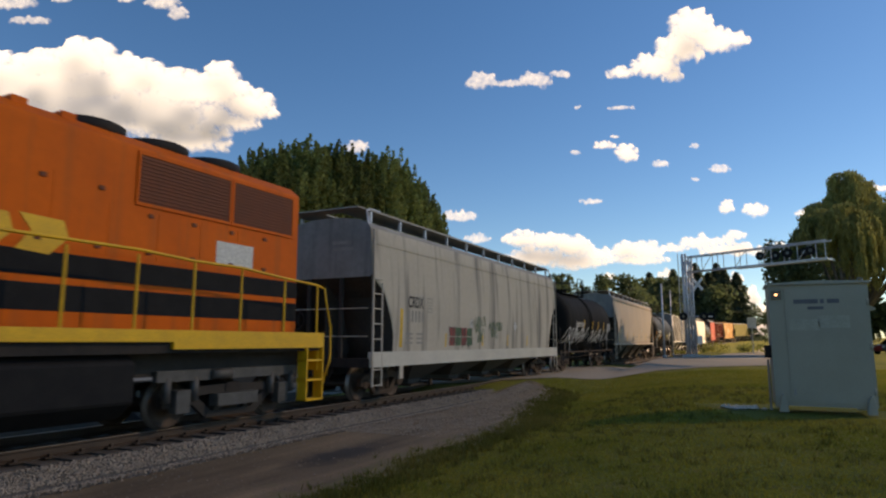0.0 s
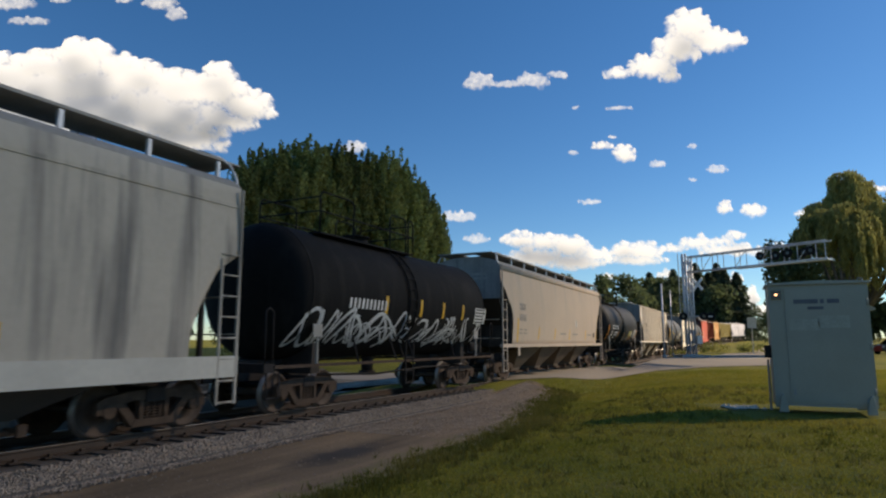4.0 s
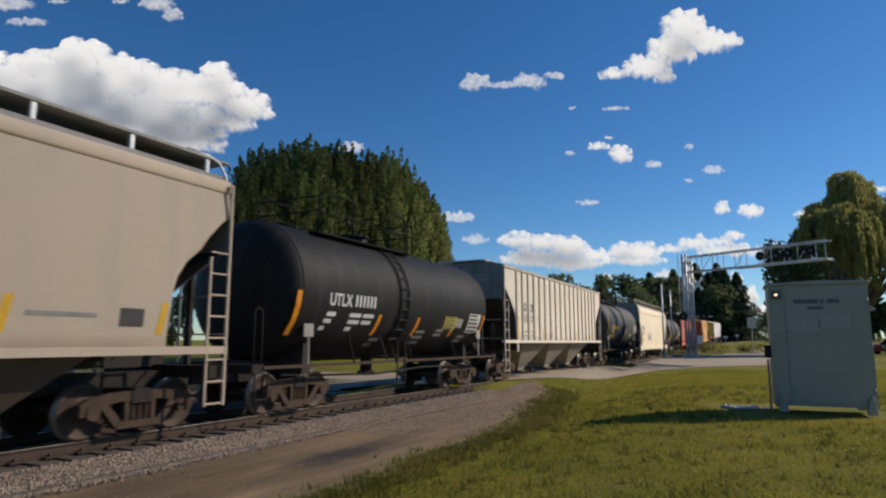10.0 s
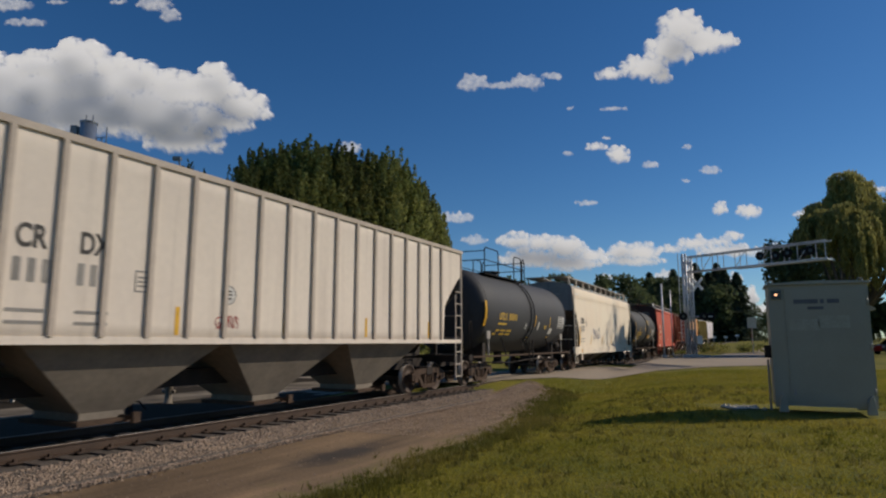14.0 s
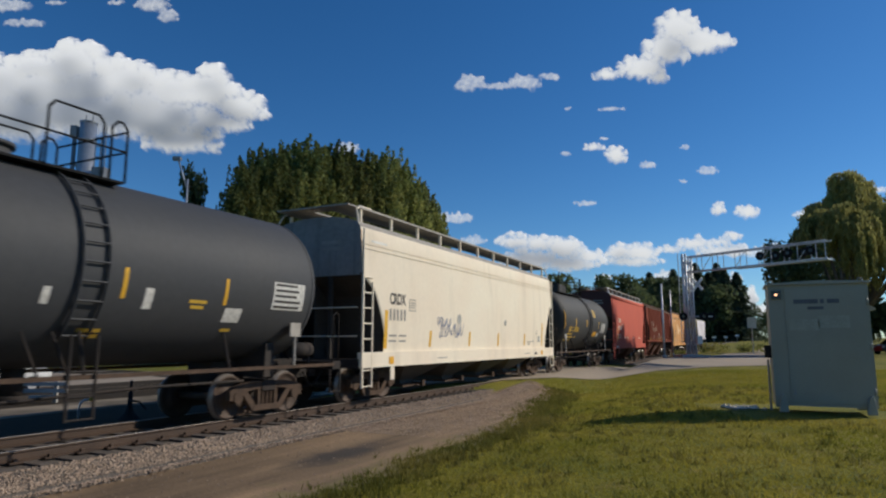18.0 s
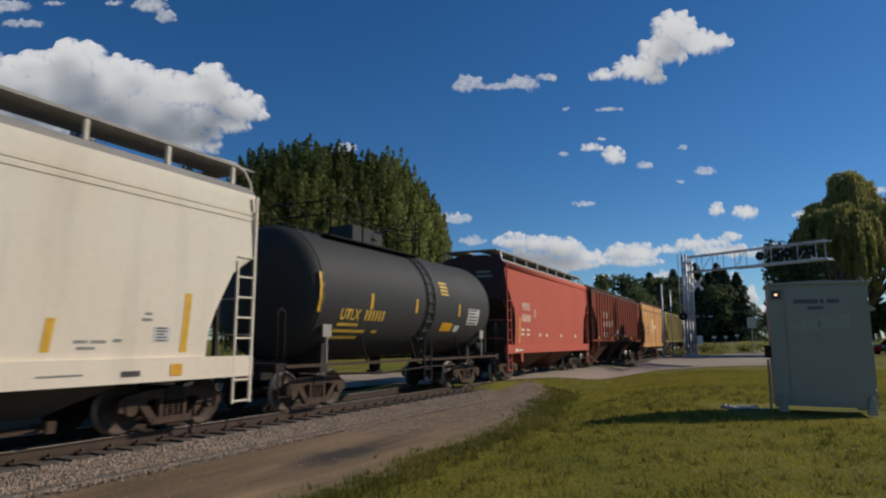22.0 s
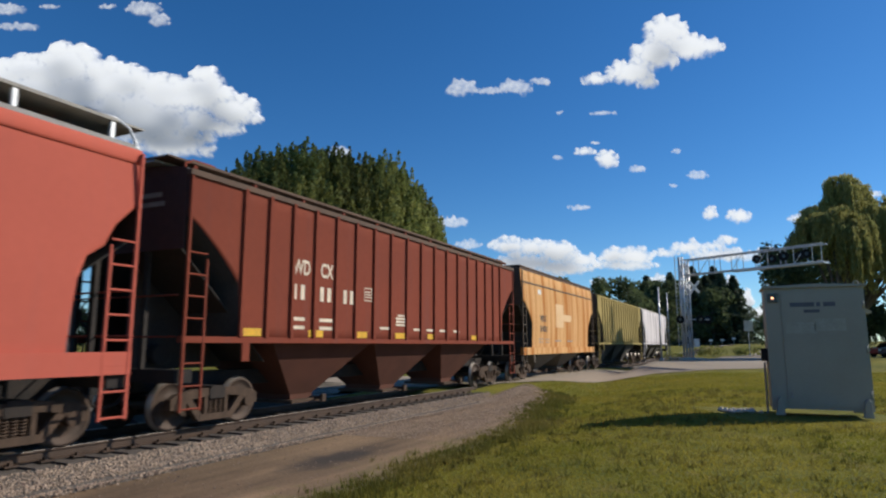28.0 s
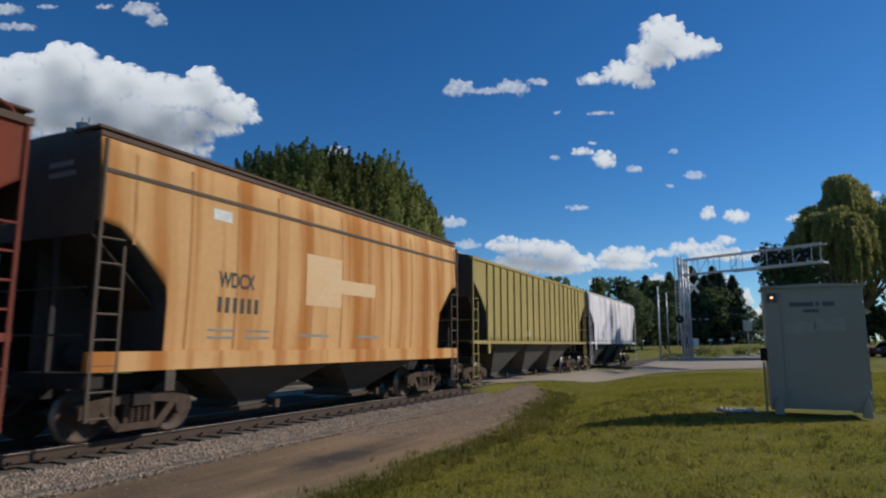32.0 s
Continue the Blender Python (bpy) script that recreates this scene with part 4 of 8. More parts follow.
# end sheets face away from the sun; that shade is in their colour
P["end_shade"] = material("streaked grey end sheet, shade painted in", (0.26, 0.25, 0.235), (0.17, 0.16, 0.15), rough=0.8, scale=0.8, grain=8, streak=(0.09, 0.085, 0.08), streak_amount=0.5)
P["end_shade_brown"] = material("dark brown end sheet, shade painted in", (0.075, 0.030, 0.026), (0.05, 0.026, 0.024), rough=0.8, scale=0.8, grain=8)
P["end_shade_rust"] = material("rusted end sheet, shade painted in", (0.11, 0.075, 0.05), (0.06, 0.05, 0.042), rough=0.8, scale=0.8, grain=8)
P["dark_roof"] = material("brown roof edge", (0.10, 0.06, 0.04), (0.16, 0.09, 0.055), rough=0.8, scale=2)
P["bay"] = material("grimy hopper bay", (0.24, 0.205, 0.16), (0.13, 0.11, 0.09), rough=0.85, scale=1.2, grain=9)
# three bay paints darkened for the shade under the car floors
P["bay_brown"] = material("brown hopper bay, shade painted in", (0.120, 0.050, 0.034), (0.075, 0.036, 0.026), rough=0.9, spec=0.15, scale=1.2)
P["bay_dim"] = material("dim brown hopper bay, shade painted in", (0.125, 0.098, 0.072), (0.075, 0.060, 0.047), rough=0.9, spec=0.15, scale=1.2)
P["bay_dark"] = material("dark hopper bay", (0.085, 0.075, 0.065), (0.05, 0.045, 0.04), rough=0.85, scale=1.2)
P["tank_black"] = material("black tank paint", (0.015, 0.0145, 0.014), (0.024, 0.022, 0.020), rough=0.62, spec=0.22, scale=0.5, grain=8, grain_amount=0.2, bump=0.02, streak=(0.06, 0.052, 0.045), streak_scale=(1.5, 1.5, 0.3), streak_amount=0.35)
P["tank_grimy"] = material("grimy black tank paint", (0.011, 0.0105, 0.010), (0.020, 0.018, 0.016), rough=0.8, spec=0.10, scale=0.5, grain=8, grain_amount=0.2, bump=0.02, streak=(0.04, 0.035, 0.03), streak_scale=(1.5, 1.5, 0.3), streak_amount=0.35)
P["tank_grey"] = material("dark slate tank paint", (0.054, 0.056, 0.060), (0.064, 0.063, 0.062), rough=0.62, spec=0.22, scale=0.5, grain=8, grain_amount=0.15, bump=0.02)
P["tank_sooty"] = material("charcoal tank paint", (0.043, 0.043, 0.042), (0.058, 0.055, 0.050), rough=0.65, spec=0.22, scale=0.5, grain=8, grain_amount=0.15, bump=0.02)
P["letter_black"] = material("black lettering", (0.06, 0.055, 0.05), rough=0.7, bump=0)
P["letter_grey"] = material("faded grey lettering", (0.30, 0.28, 0.25), rough=0.7, bump=0)
P["letter_white"] = material("white lettering", (0.75, 0.73, 0.68), rough=0.7, bump=0)
P["letter_cream"] = material("cream lettering", (0.78, 0.66, 0.50), rough=0.7, bump=0)
P["letter_yellow"] = material("yellow lettering", (0.72, 0.45, 0.05), rough=0.6, bump=0)
P["spray_red"] = material("red spray paint", (0.38, 0.06, 0.05), rough=0.6)
P["spray_green"] = material("green spray paint", (0.07, 0.15, 0.07), rough=0.6)
P["spray_dark"] = material("black spray paint", (0.07, 0.06, 0.055), rough=0.6)
P["spray_blue"] = material("blue grey spray paint", (0.28, 0.30, 0.38), rough=0.6)
P["spray_white"] = material("white spray paint", (0.62, 0.62, 0.60), rough=0.6)
P["pale_patch"] = material("pale repainted patch", (0.68, 0.46, 0.25), (0.66, 0.40, 0.18), rough=0.7, scale=1.2)
P["decal"] = material("off-white decal", (0.70, 0.68, 0.62), (0.42, 0.40, 0.37), rough=0.6, scale=16, amount=0.8)
P["faded_yellow"] = material("faded yellow decal", (0.55, 0.47, 0.10), (0.42, 0.36, 0.10), rough=0.6, scale=12)
P["orange_decal"] = material("amber decal", (0.80, 0.40, 0.02), rough=0.5)


def roundel(car, x, z, r, surf, mat, name="roundel"):
    bm = B()
    vs = [bm.verts.new((x + r * math.cos(2 * math.pi * i / 16), -surf(z) - 0.007, z + r * math.sin(2 * math.pi * i / 16))) for i in range(16)]
    bm.faces.new(vs)
    ob = part(name, bm, mat, car)
    bm = B()
    rings = [[bm.verts.new((x + q * math.cos(2 * math.pi * i / 16), -surf(z) - 0.010, z + q * math.sin(2 * math.pi * i / 16))) for i in range(16)] for q in (r, r * 0.84)]
    for i in range(16):
        j = (i + 1) % 16
        bm.faces.new((rings[0][i], rings[0][j], rings[1][j], rings[1][i]))
    part("ring", bm, P["letter_grey"], ob)
    for k in (-0.35, 0.05, 0.4):
        bm = B()
        patch(bm, x - r * 0.5, x + r * (0.5 - 0.3 * abs(k)), z + r * (k - 0.09), z + r * (k + 0.09), surf, 0.010)
        part("text_bar", bm, P["letter_black"], ob)
    return ob


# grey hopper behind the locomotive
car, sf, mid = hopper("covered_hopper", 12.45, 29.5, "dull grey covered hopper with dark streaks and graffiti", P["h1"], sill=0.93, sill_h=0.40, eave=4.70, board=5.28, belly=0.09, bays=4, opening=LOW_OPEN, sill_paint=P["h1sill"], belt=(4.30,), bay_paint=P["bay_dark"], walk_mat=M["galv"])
letters(car, "CRDX", 14.4 - mid, 2.62, 0.34, sf, P["letter_black"])
digits(car, 14.4 - mid, 2.18, 0.34, 5, sf, P["letter_grey"])
bars(car, [(15.6 - mid, 15.95 - mid, 2.5, 2.95)], sf, P["letter_grey"], "capacity_panel")
bars(car, [(x - mid, x + 0.42 - mid, z, z + 0.05) for x in (14.3, 14.95) for z in (1.55, 1.68, 1.81)], sf, P["letter_grey"], "data_bar")
for i, m in enumerate((P["spray_red"], P["spray_green"], P["spray_red"], P["spray_green"])):
    for z in (1.48, 1.80):
        bars(car, [(17.22 + 0.47 * i - mid, 17.64 + 0.47 * i - mid, z, z + 0.28)], sf, m, "graffiti_block", "faded sprayed block")
scrawl(car, 17.15 - mid, 19.1 - mid, 1.45, 2.12, sf, P["spray_dark"], 6, 8, "dark outline of a sprayed tag", 0.022)
for x0, x1, z0, z1, k in ((19.2, 20.3, 2.22, 2.5, 71), (19.3, 19.9, 2.02, 2.18, 72), (19.6, 20.2, 1.62, 2.02, 73), (20.6, 22.0, 2.05, 2.32, 74), (20.8, 21.6, 1.80, 1.95, 75)):
    scrawl(car, x0 - mid, x1 - mid, z0 - 0.06, z1 + 0.06, sf, P["spray_green"], k, int((x1 - x0) * 6), "thin green handwriting, illegible", 0.014)
scrawl(car, 20.0 - mid, 24.0 - mid, 1.0, 1.25, sf, P["spray_green"], 8, 14, "thin green handwriting, illegible", 0.010)
stripes(car, [(13.95 - mid, 1.45)], sf, M["stripe_yellow"], 0.16, 1.1)
stripes(car, [(x - mid, 1.45) for x in (16.9, 20.0, 22.6, 25.0)], sf, M["stripe_yellow"], 0.10, 0.42)
roundel(car, 19.0 - mid, 2.25, 0.16, sf, P["decal"])
roundel(car, 23.5 - mid, 2.25, 0.20, sf, P["decal"])

# black tank with white graffiti
car, sf, mid = tank("tank_car", 30.35, 43.1, "grimy black tank car covered with white graffiti", P["tank_grimy"], band=(0.47,))
digits(car, 33.2 - mid, 2.45, 0.26, 10, sf, P["letter_white"], 0.185)
scrawl(car, 31.5 - mid, 41.6 - mid, 1.5, 2.4, sf, P["spray_white"], 11, 15, "large white sprayed graffiti, illegible", 0.045)
scrawl(car, 33.0 - mid, 40.5 - mid, 1.55, 2.1, sf, P["spray_white"], 12, 9, "large white sprayed graffiti, illegible", 0.030)
stripes(car, [(x - mid, 2.35) for x in (34.9, 36.9, 38.4, 39.9)], sf, M["stripe_yellow"], 0.14, 0.5)
bars(car, [(41.0 - mid, 41.95 - mid, 2.25, 2.8)], sf, P["decal"], "hazard_panel", "off-white data panel")

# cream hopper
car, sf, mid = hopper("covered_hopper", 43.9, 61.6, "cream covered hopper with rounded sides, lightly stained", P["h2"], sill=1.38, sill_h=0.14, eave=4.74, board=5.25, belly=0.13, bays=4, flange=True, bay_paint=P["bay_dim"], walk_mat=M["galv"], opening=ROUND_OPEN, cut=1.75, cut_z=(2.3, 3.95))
letters(car, "CRDX", 46.0 - mid, 2.98, 0.30, sf, P["letter_grey"])
digits(car, 46.0 - mid, 2.5, 0.30, 5, sf, P["letter_grey"])
bars(car, [(x - mid, x + 0.4 - mid, z, z + 0.05) for x in (46.0, 46.6) for z in (1.95, 2.1)], sf, P["letter_grey"], "data_bar")
bars(car, [(x - mid, x + 1.1 - mid, 1.98, 2.05) for x in (52.2, 54.6, 57.8)], sf, P["letter_grey"], "data_bar")
roundel(car, 55.35 - mid, 2.58, 0.21, sf, P["decal"])
stripes(car, [(45.75 - mid, 1.6)], sf, M["stripe_yellow"], 0.15, 1.0)
stripes(car, [(x - mid, 1.72) for x in (48.6, 51.2, 53.9, 57.4, 60.0)], sf, M["stripe_yellow"], 0.14, 0.55, 0.1)
bars(car, [(59.3 - mid, 59.75 - mid, 1.85, 2.15)], sf, P["spray_dark"], "data_plate")

# black tank with white lettering
car, sf, mid = tank("tank_car", 62.4, 75.7, "black tank car with white lettering and orange stripes", P["tank_black"], band=(0.435,))
letters(car, "UTLX", 64.75 - mid, 2.48, 0.30, sf, P["letter_white"], squeeze=0.9)
digits(car, 65.85 - mid, 2.48, 0.30, 6, sf, P["letter_white"], 0.17)
bars(car, [(x - mid, x + w - mid, z, z + 0.10) for x, w, z in ((64.75, 0.35, 2.22), (64.7, 0.3, 2.05), (64.65, 0.2, 1.88), (65.7, 0.5, 2.22), (66.3, 0.5, 2.22), (65.7, 0.5, 2.05), (66.3, 0.45, 2.05), (65.7, 0.25, 1.88))], sf, P["letter_white"], "data_bar")
stripes(car, [(63.55 - mid, 1.75)], sf, M["stripe_orange"], 0.17, 1.0)
stripes(car, [(x - mid, 1.78) for x in (67.0, 69.2, 71.75)], sf, M["stripe_orange"], 0.15, 0.55, 0.06)
stripes(car, [(74.1 - mid, 1.80)], sf, M["stripe_orange"], 0.14, 0.75, 0.06)
bars(car, [(x - mid, x + w - mid, z, z + 0.09) for x, w, z in ((67.15, 0.45, 1.62), (67.1, 0.35, 1.48), (69.45, 0.55, 1.86), (69.4, 0.65, 1.70), (69.35, 0.7, 1.54), (70.75, 0.5, 1.92), (70.7, 0.5, 1.78), (72.55, 0.55, 1.74), (72.5, 0.5, 1.60))], sf, P["letter_grey"], "data_bar")
bars(car, [(71.1 - mid, 72.0 - mid, 2.02, 2.42)], sf, P["faded_yellow"], "hazard_panel", "faded yellow data panel")
bars(car, [(72.03 - mid, 72.45 - mid, 2.08, 2.38)], sf, P["decal"], "hazard_panel", "small off-white data panel")
bars(car, [(72.95 - mid, 73.92 - mid, 1.92, 2.58)], sf, P["decal"], "hazard_panel", "off-white data panel")

# pale ribbed hopper
car, sf, mid = hopper("covered_hopper", 76.5, 93.7, "pale cream covered hopper with upright side ribs", P["h3"], sill=1.56, sill_h=0.12, eave=4.70, belly=0.0, ribs=18, bays=3, bay_paint=P["bay"], cut=1.42, cut_z=(2.66, 3.86), trim=P["h3rib"])
letters(car, "CR", 78.85 - mid, 2.95, 0.34, sf, P["letter_black"])
letters(car, "DX", 79.80 - mid, 2.95, 0.34, sf, P["letter_black"])
digits(car, 78.85 - mid, 2.45, 0.34, 3, sf, P["letter_grey"])
digits(car, 79.80 - mid, 2.45, 0.34, 3, sf, P["letter_grey"])
bars(car, [(x - mid, x + 0.55 - mid, z, z + 0.05) for x in (78.80, 79.80) for z in (1.85, 2.02)], sf, P["letter_grey"], "data_bar")
bars(car, [(80.80 - mid, 81.15 - mid, 2.42, 2.78)], sf, P["letter_grey"], "capacity_panel")
roundel(car, 82.90 - mid, 2.5, 0.19, sf, P["decal"])
stripes(car, [(78.1 - mid, 1.72)], sf, M["stripe_yellow"], 0.15, 1.0)
stripes(car, [(x - mid, 1.72) for x in (81.65, 84.50, 87.70, 91.2)], sf, M["stripe_yellow"], 0.10, 0.5)
scrawl(car, 82.60 - mid, 83.20 - mid, 1.85, 2.1, sf, P["spray_red"], 21, 4, "small faded red mark", 0.012)

# slate tank
car, sf, mid = tank("tank_car", 94.5, 107.8, "dark slate grey tank car with yellow lettering", P["tank_grey"], band=(0.494,))
letters(car, "UTLX", 97.1 - mid, 2.48, 0.27, sf, P["letter_yellow"], squeeze=0.9)
digits(car, 98.2 - mid, 2.48, 0.27, 6, sf, P["letter_yellow"], 0.16)
bars(car, [(x - mid, x + w - mid, z, z + 0.07) for x, w, z in ((97.1, 0.9, 2.28), (97.1, 0.35, 2.02), (97.6, 0.5, 2.02), (98.3, 0.5, 2.02), (96.9, 0.3, 1.88), (97.6, 0.5, 1.88), (98.3, 0.5, 1.88))], sf, P["letter_yellow"], "data_bar")
stripes(car, [(95.65 - mid, 2.2)], sf, M["stripe_yellow"], 0.16, 0.95)
stripes(car, [(x - mid, 2.3) for x in (101.6, 103.8)], sf, M["stripe_yellow"], 0.08, 0.5)
stripes(car, [(107.0 - 0.22 - mid, 2.2)], lambda z: sf(z) - 0.35, M["stripe_yellow"], 0.10, 0.8)
bars(car, [(105.15 - mid, 106.15 - mid, 2.28, 2.86)], sf, P["decal"], "hazard_panel", "off-white data panel")
bars(car, [(103.9 - mid, 104.35 - mid, 1.98, 2.25)], sf, P["decal"], "placard")
bars(car, [(102.05 - mid, 102.22 - mid, 2.15, 2.5)], sf, P["decal"], "placard")
bars(car, [(100.35 - mid, 100.47 - mid, 2.15, 2.4)], sf, P["decal"], "placard")
bars(car, [(x - mid, x + w - mid, z, z + 0.06) for x, w, z in ((103.0, 0.4, 2.3), (103.05, 0.3, 2.2), (101.1, 0.4, 1.75), (101.2, 0.3, 1.66), (104.0, 0.25, 1.8))], sf, P["letter_yellow"], "data_bar")

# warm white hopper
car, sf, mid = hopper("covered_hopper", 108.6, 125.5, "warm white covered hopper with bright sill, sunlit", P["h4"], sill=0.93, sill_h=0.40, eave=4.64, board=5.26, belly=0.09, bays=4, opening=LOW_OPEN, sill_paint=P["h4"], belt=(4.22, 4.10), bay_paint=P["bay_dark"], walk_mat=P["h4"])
letters(car, "CRDX", 110.0 - mid, 2.66, 0.32, sf, P["letter_black"])
digits(car, 110.0 - mid, 2.2, 0.32, 5, sf, P["letter_grey"])
bars(car, [(111.1 - mid, 111.5 - mid, 2.5, 2.85)], sf, P["letter_grey"], "capacity_panel")
bars(car, [(x - mid, x + 0.4 - mid, z, z + 0.05) for x in (110.0, 110.55) for z in (1.6, 1.75)], sf, P["letter_grey"], "data_bar")
scrawl(car, 113.1 - mid, 114.9 - mid, 1.72, 2.25, sf, P["spray_blue"], 31, 8, "pale blue grey sprayed tag", 0.018)
scrawl(car, 113.0 - mid, 113.9 - mid, 2.1, 2.4, sf, P["spray_blue"], 33, 3, "pale blue grey sprayed tag", 0.016)
stripes(car, [(109.75 - mid, 1.42)], sf, M["stripe_yellow"], 0.17, 1.05)
stripes(car, [(x - mid, 1.45) for x in (112.4, 115.4, 118.15, 121.25)], sf, M["stripe_yellow"], 0.14, 0.50, 0.05)
stripes(car, [(123.72 - mid, 1.42)], sf, M["stripe_yellow"], 0.15, 1.05, 0.04)
bars(car, [(123.15 - mid, 123.5 - mid, 1.60, 1.86)], sf, P["decal"], "hazard_panel", "white data panel with dark bars")
bars(car, [(x - mid, x + w - mid, z, z + 0.045) for x, w, z in ((121.75, 0.22, 1.58), (122.02, 0.26, 1.58), (122.4, 0.16, 1.60), (121.8, 0.3, 1.48), (122.9, 0.2, 1.95), (122.95, 0.14, 2.05))], sf, P["letter_grey"], "data_bar")
bars(car, [(123.5 - mid, 123.75 - mid, 1.02, 1.22)], lambda z: 1.59, P["orange_decal"], "placard")
bars(car, [(122.55 - mid, 122.9 - mid, 1.04, 1.13)], lambda z: 1.59, P["spray_dark"], "data_plate")
bars(car, [(x - mid, x + 0.7 - mid, 1.09, 1.115) for x in (112.9, 121.2)], lambda z: 1.59, P["letter_grey"], "slot")
roundel(car, 114.6 - mid, 2.37, 0.17, sf, P["decal"])
roundel(car, 119.0 - mid, 2.36, 0.12, sf, P["decal"])
bars(car, [(108.95 - mid, 109.3 - mid, 1.0, 1.22)], sf, P["spray_dark"], "data_plate")
bars(car, [(109.95 - mid, 110.2 - mid, 1.0, 1.2)], lambda z: 1.59, P["orange_decal"], "placard")
bars(car, [(109.1 - mid, 109.9 - mid, 4.28, 4.34)], sf, P["letter_white"], "white_bar")

# charcoal tank
car, sf, mid = tank("tank_car", 126.3, 139.2, "charcoal black tank car with yellow lettering", P["tank_sooty"], band=(0.533,), cage=True, low=True)
letters(car, "UTLX", 128.5 - mid, 2.16, 0.27, sf, P["letter_yellow"], squeeze=0.9)
digits(car, 129.6 - mid, 2.16, 0.27, 6, sf, P["letter_yellow"], 0.165)
bars(car, [(x - mid, x + w - mid, z, z + 0.07) for x, w, z in ((128.5, 0.9, 2.0), (128.45, 1.4, 1.84), (128.45, 1.2, 1.68), (130.2, 0.25, 1.84))], sf, P["letter_yellow"], "data_bar")
stripes(car, [(127.55 - mid, 2.3)], sf, M["stripe_yellow"], 0.16, 0.95)
stripes(car, [(x - mid, 2.45) for x in (129.75, 132.2, 135.2)], sf, M["stripe_yellow"], 0.12, 0.42)
bars(car, [(134.15 - mid, 134.95 - mid, 1.95, 2.22)], sf, P["orange_decal"], "placard", "bright amber placard")
bars(car, [(135.15 - mid, 135.5 - mid, 1.95, 2.15)], sf, P["decal"], "placard")
bars(car, [(136.0 - mid, 136.95 - mid, 2.2, 2.75)], sf, P["decal"], "hazard_panel", "off-white data panel")
bars(car, [(133.9 - mid, 134.45 - mid, z, z + 0.07) for z in (3.10, 3.22, 3.34, 3.46)], sf, P["letter_yellow"], "data_bar", "yellow stencil bar")

# red hopper
car, sf, mid = hopper("covered_hopper", 140.0, 153.6, "faded salmon red covered hopper with rounded sides", P["h5"], sill=1.13, sill_h=0.36, eave=4.88, board=5.42, belly=0.10, bays=2, flange=True, end_paint=P["end_shade_brown"], bay_paint=P["bay_brown"], walk_mat=M["galv"], opening=RED_OPEN, cut=1.62, cut_z=(2.6, 4.0))
letters(car, "WDCX", 141.9 - mid, 3.0, 0.32, sf, P["letter_cream"])
digits(car, 141.9 - mid, 2.48, 0.32, 6, sf, P["letter_cream"], 0.2)
bars(car, [(x - mid, x + 0.42 - mid, z, z + 0.09) for x in (141.8, 142.5) for z in (1.88, 2.08)], sf, P["letter_cream"], "data_bar")
bars(car, [(143.5 - mid, 143.8 - mid, 2.7, 3.05)], sf, P["letter_cream"], "capacity_panel")
bars(car, [(x - mid, x + 0.3 - mid, 1.85, 1.98) for x in (144.3, 145.3, 147.8, 150.6)], sf, P["letter_cream"], "data_bar")
stripes(car, [(141.55 - mid, 1.55)], sf, M["stripe_yellow"], 0.14, 1.1)
bars(car, [(140.9 - mid, 141.3 - mid, 1.2, 1.32), (141.4 - mid, 141.8 - mid, 1.22, 1.3)], lambda z: 1.59, P["letter_cream"], "data_bar")

# brown ribbed hopper
car, sf, mid = hopper("covered_hopper", 154.6, 171.95, "oxide brown covered hopper with upright side ribs", P["h6"], sill=1.64, sill_h=0.12, eave=4.80, belly=0.0, ribs=18, bays=3, bay_paint=P["bay_brown"], cut=1.45, cut_z=(2.72, 3.95), trim=P["h6"], walk_mat=P["dark_roof"], end_paint=P["end_shade_brown"])
letters(car, "WD", 157.6 - mid, 3.2, 0.34, sf, P["letter_cream"])
letters(car, "CX", 158.6 - mid, 3.2, 0.34, sf, P["letter_cream"])
for x, n in ((157.6, 2), (158.6, 2), (159.55, 2)):
    digits(car, x - mid, 2.62, 0.34, n, sf, P["letter_cream"], 0.28)
bars(car, [(x - mid, x + 0.5 - mid, z, z + 0.08) for x in (157.55, 158.6) for z in (1.95, 2.14)], sf, P["letter_cream"], "data_bar")
bars(car, [(160.5 - mid, 160.85 - mid, 2.75, 3.1)], sf, P["letter_cream"], "capacity_panel")
bars(car, [(x - mid, x + 0.55 - mid, 1.78, 1.94) for x in (156.1, 158.2, 160.1, 162.12, 164.1, 167.5)], sf, M["stripe_yellow"], "reflective_stripe", "yellow reflective stripe")
bars(car, [(x - mid, x + 0.5 - mid, 2.02, 2.09) for x in (161.3, 163.2, 164.05, 164.95, 166.0)], sf, P["letter_cream"], "data_bar")
bars(car, [(162.15 - mid, 162.75 - mid, z, z + 0.06) for z in (2.14, 2.23, 2.32)] + [(162.25 - mid, 162.65 - mid, 2.41, 2.46)], sf, P["letter_cream"], "data_bar")
boards(car, (171.95 - 154.6) / 2, 5.12, P["h6"], 4.84, 1.56, P["dark_roof"])

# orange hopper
# ladders and trim share the end sheet's shade-darkened brown
car, sf, mid = hopper("covered_hopper", 173.1, 186.6, "weathered yellow orange covered hopper with rust streaks", P["h7"], sill=1.17, sill_h=0.32, eave=4.96, board=None, belly=0.09, bays=2, bay_paint=P["bay_dark"], belt=(4.42,), opening=RUST_OPEN, cut=1.42, cut_z=(2.6, 3.6), trim=P["end_shade_rust"], end_paint=P["end_shade_rust"])
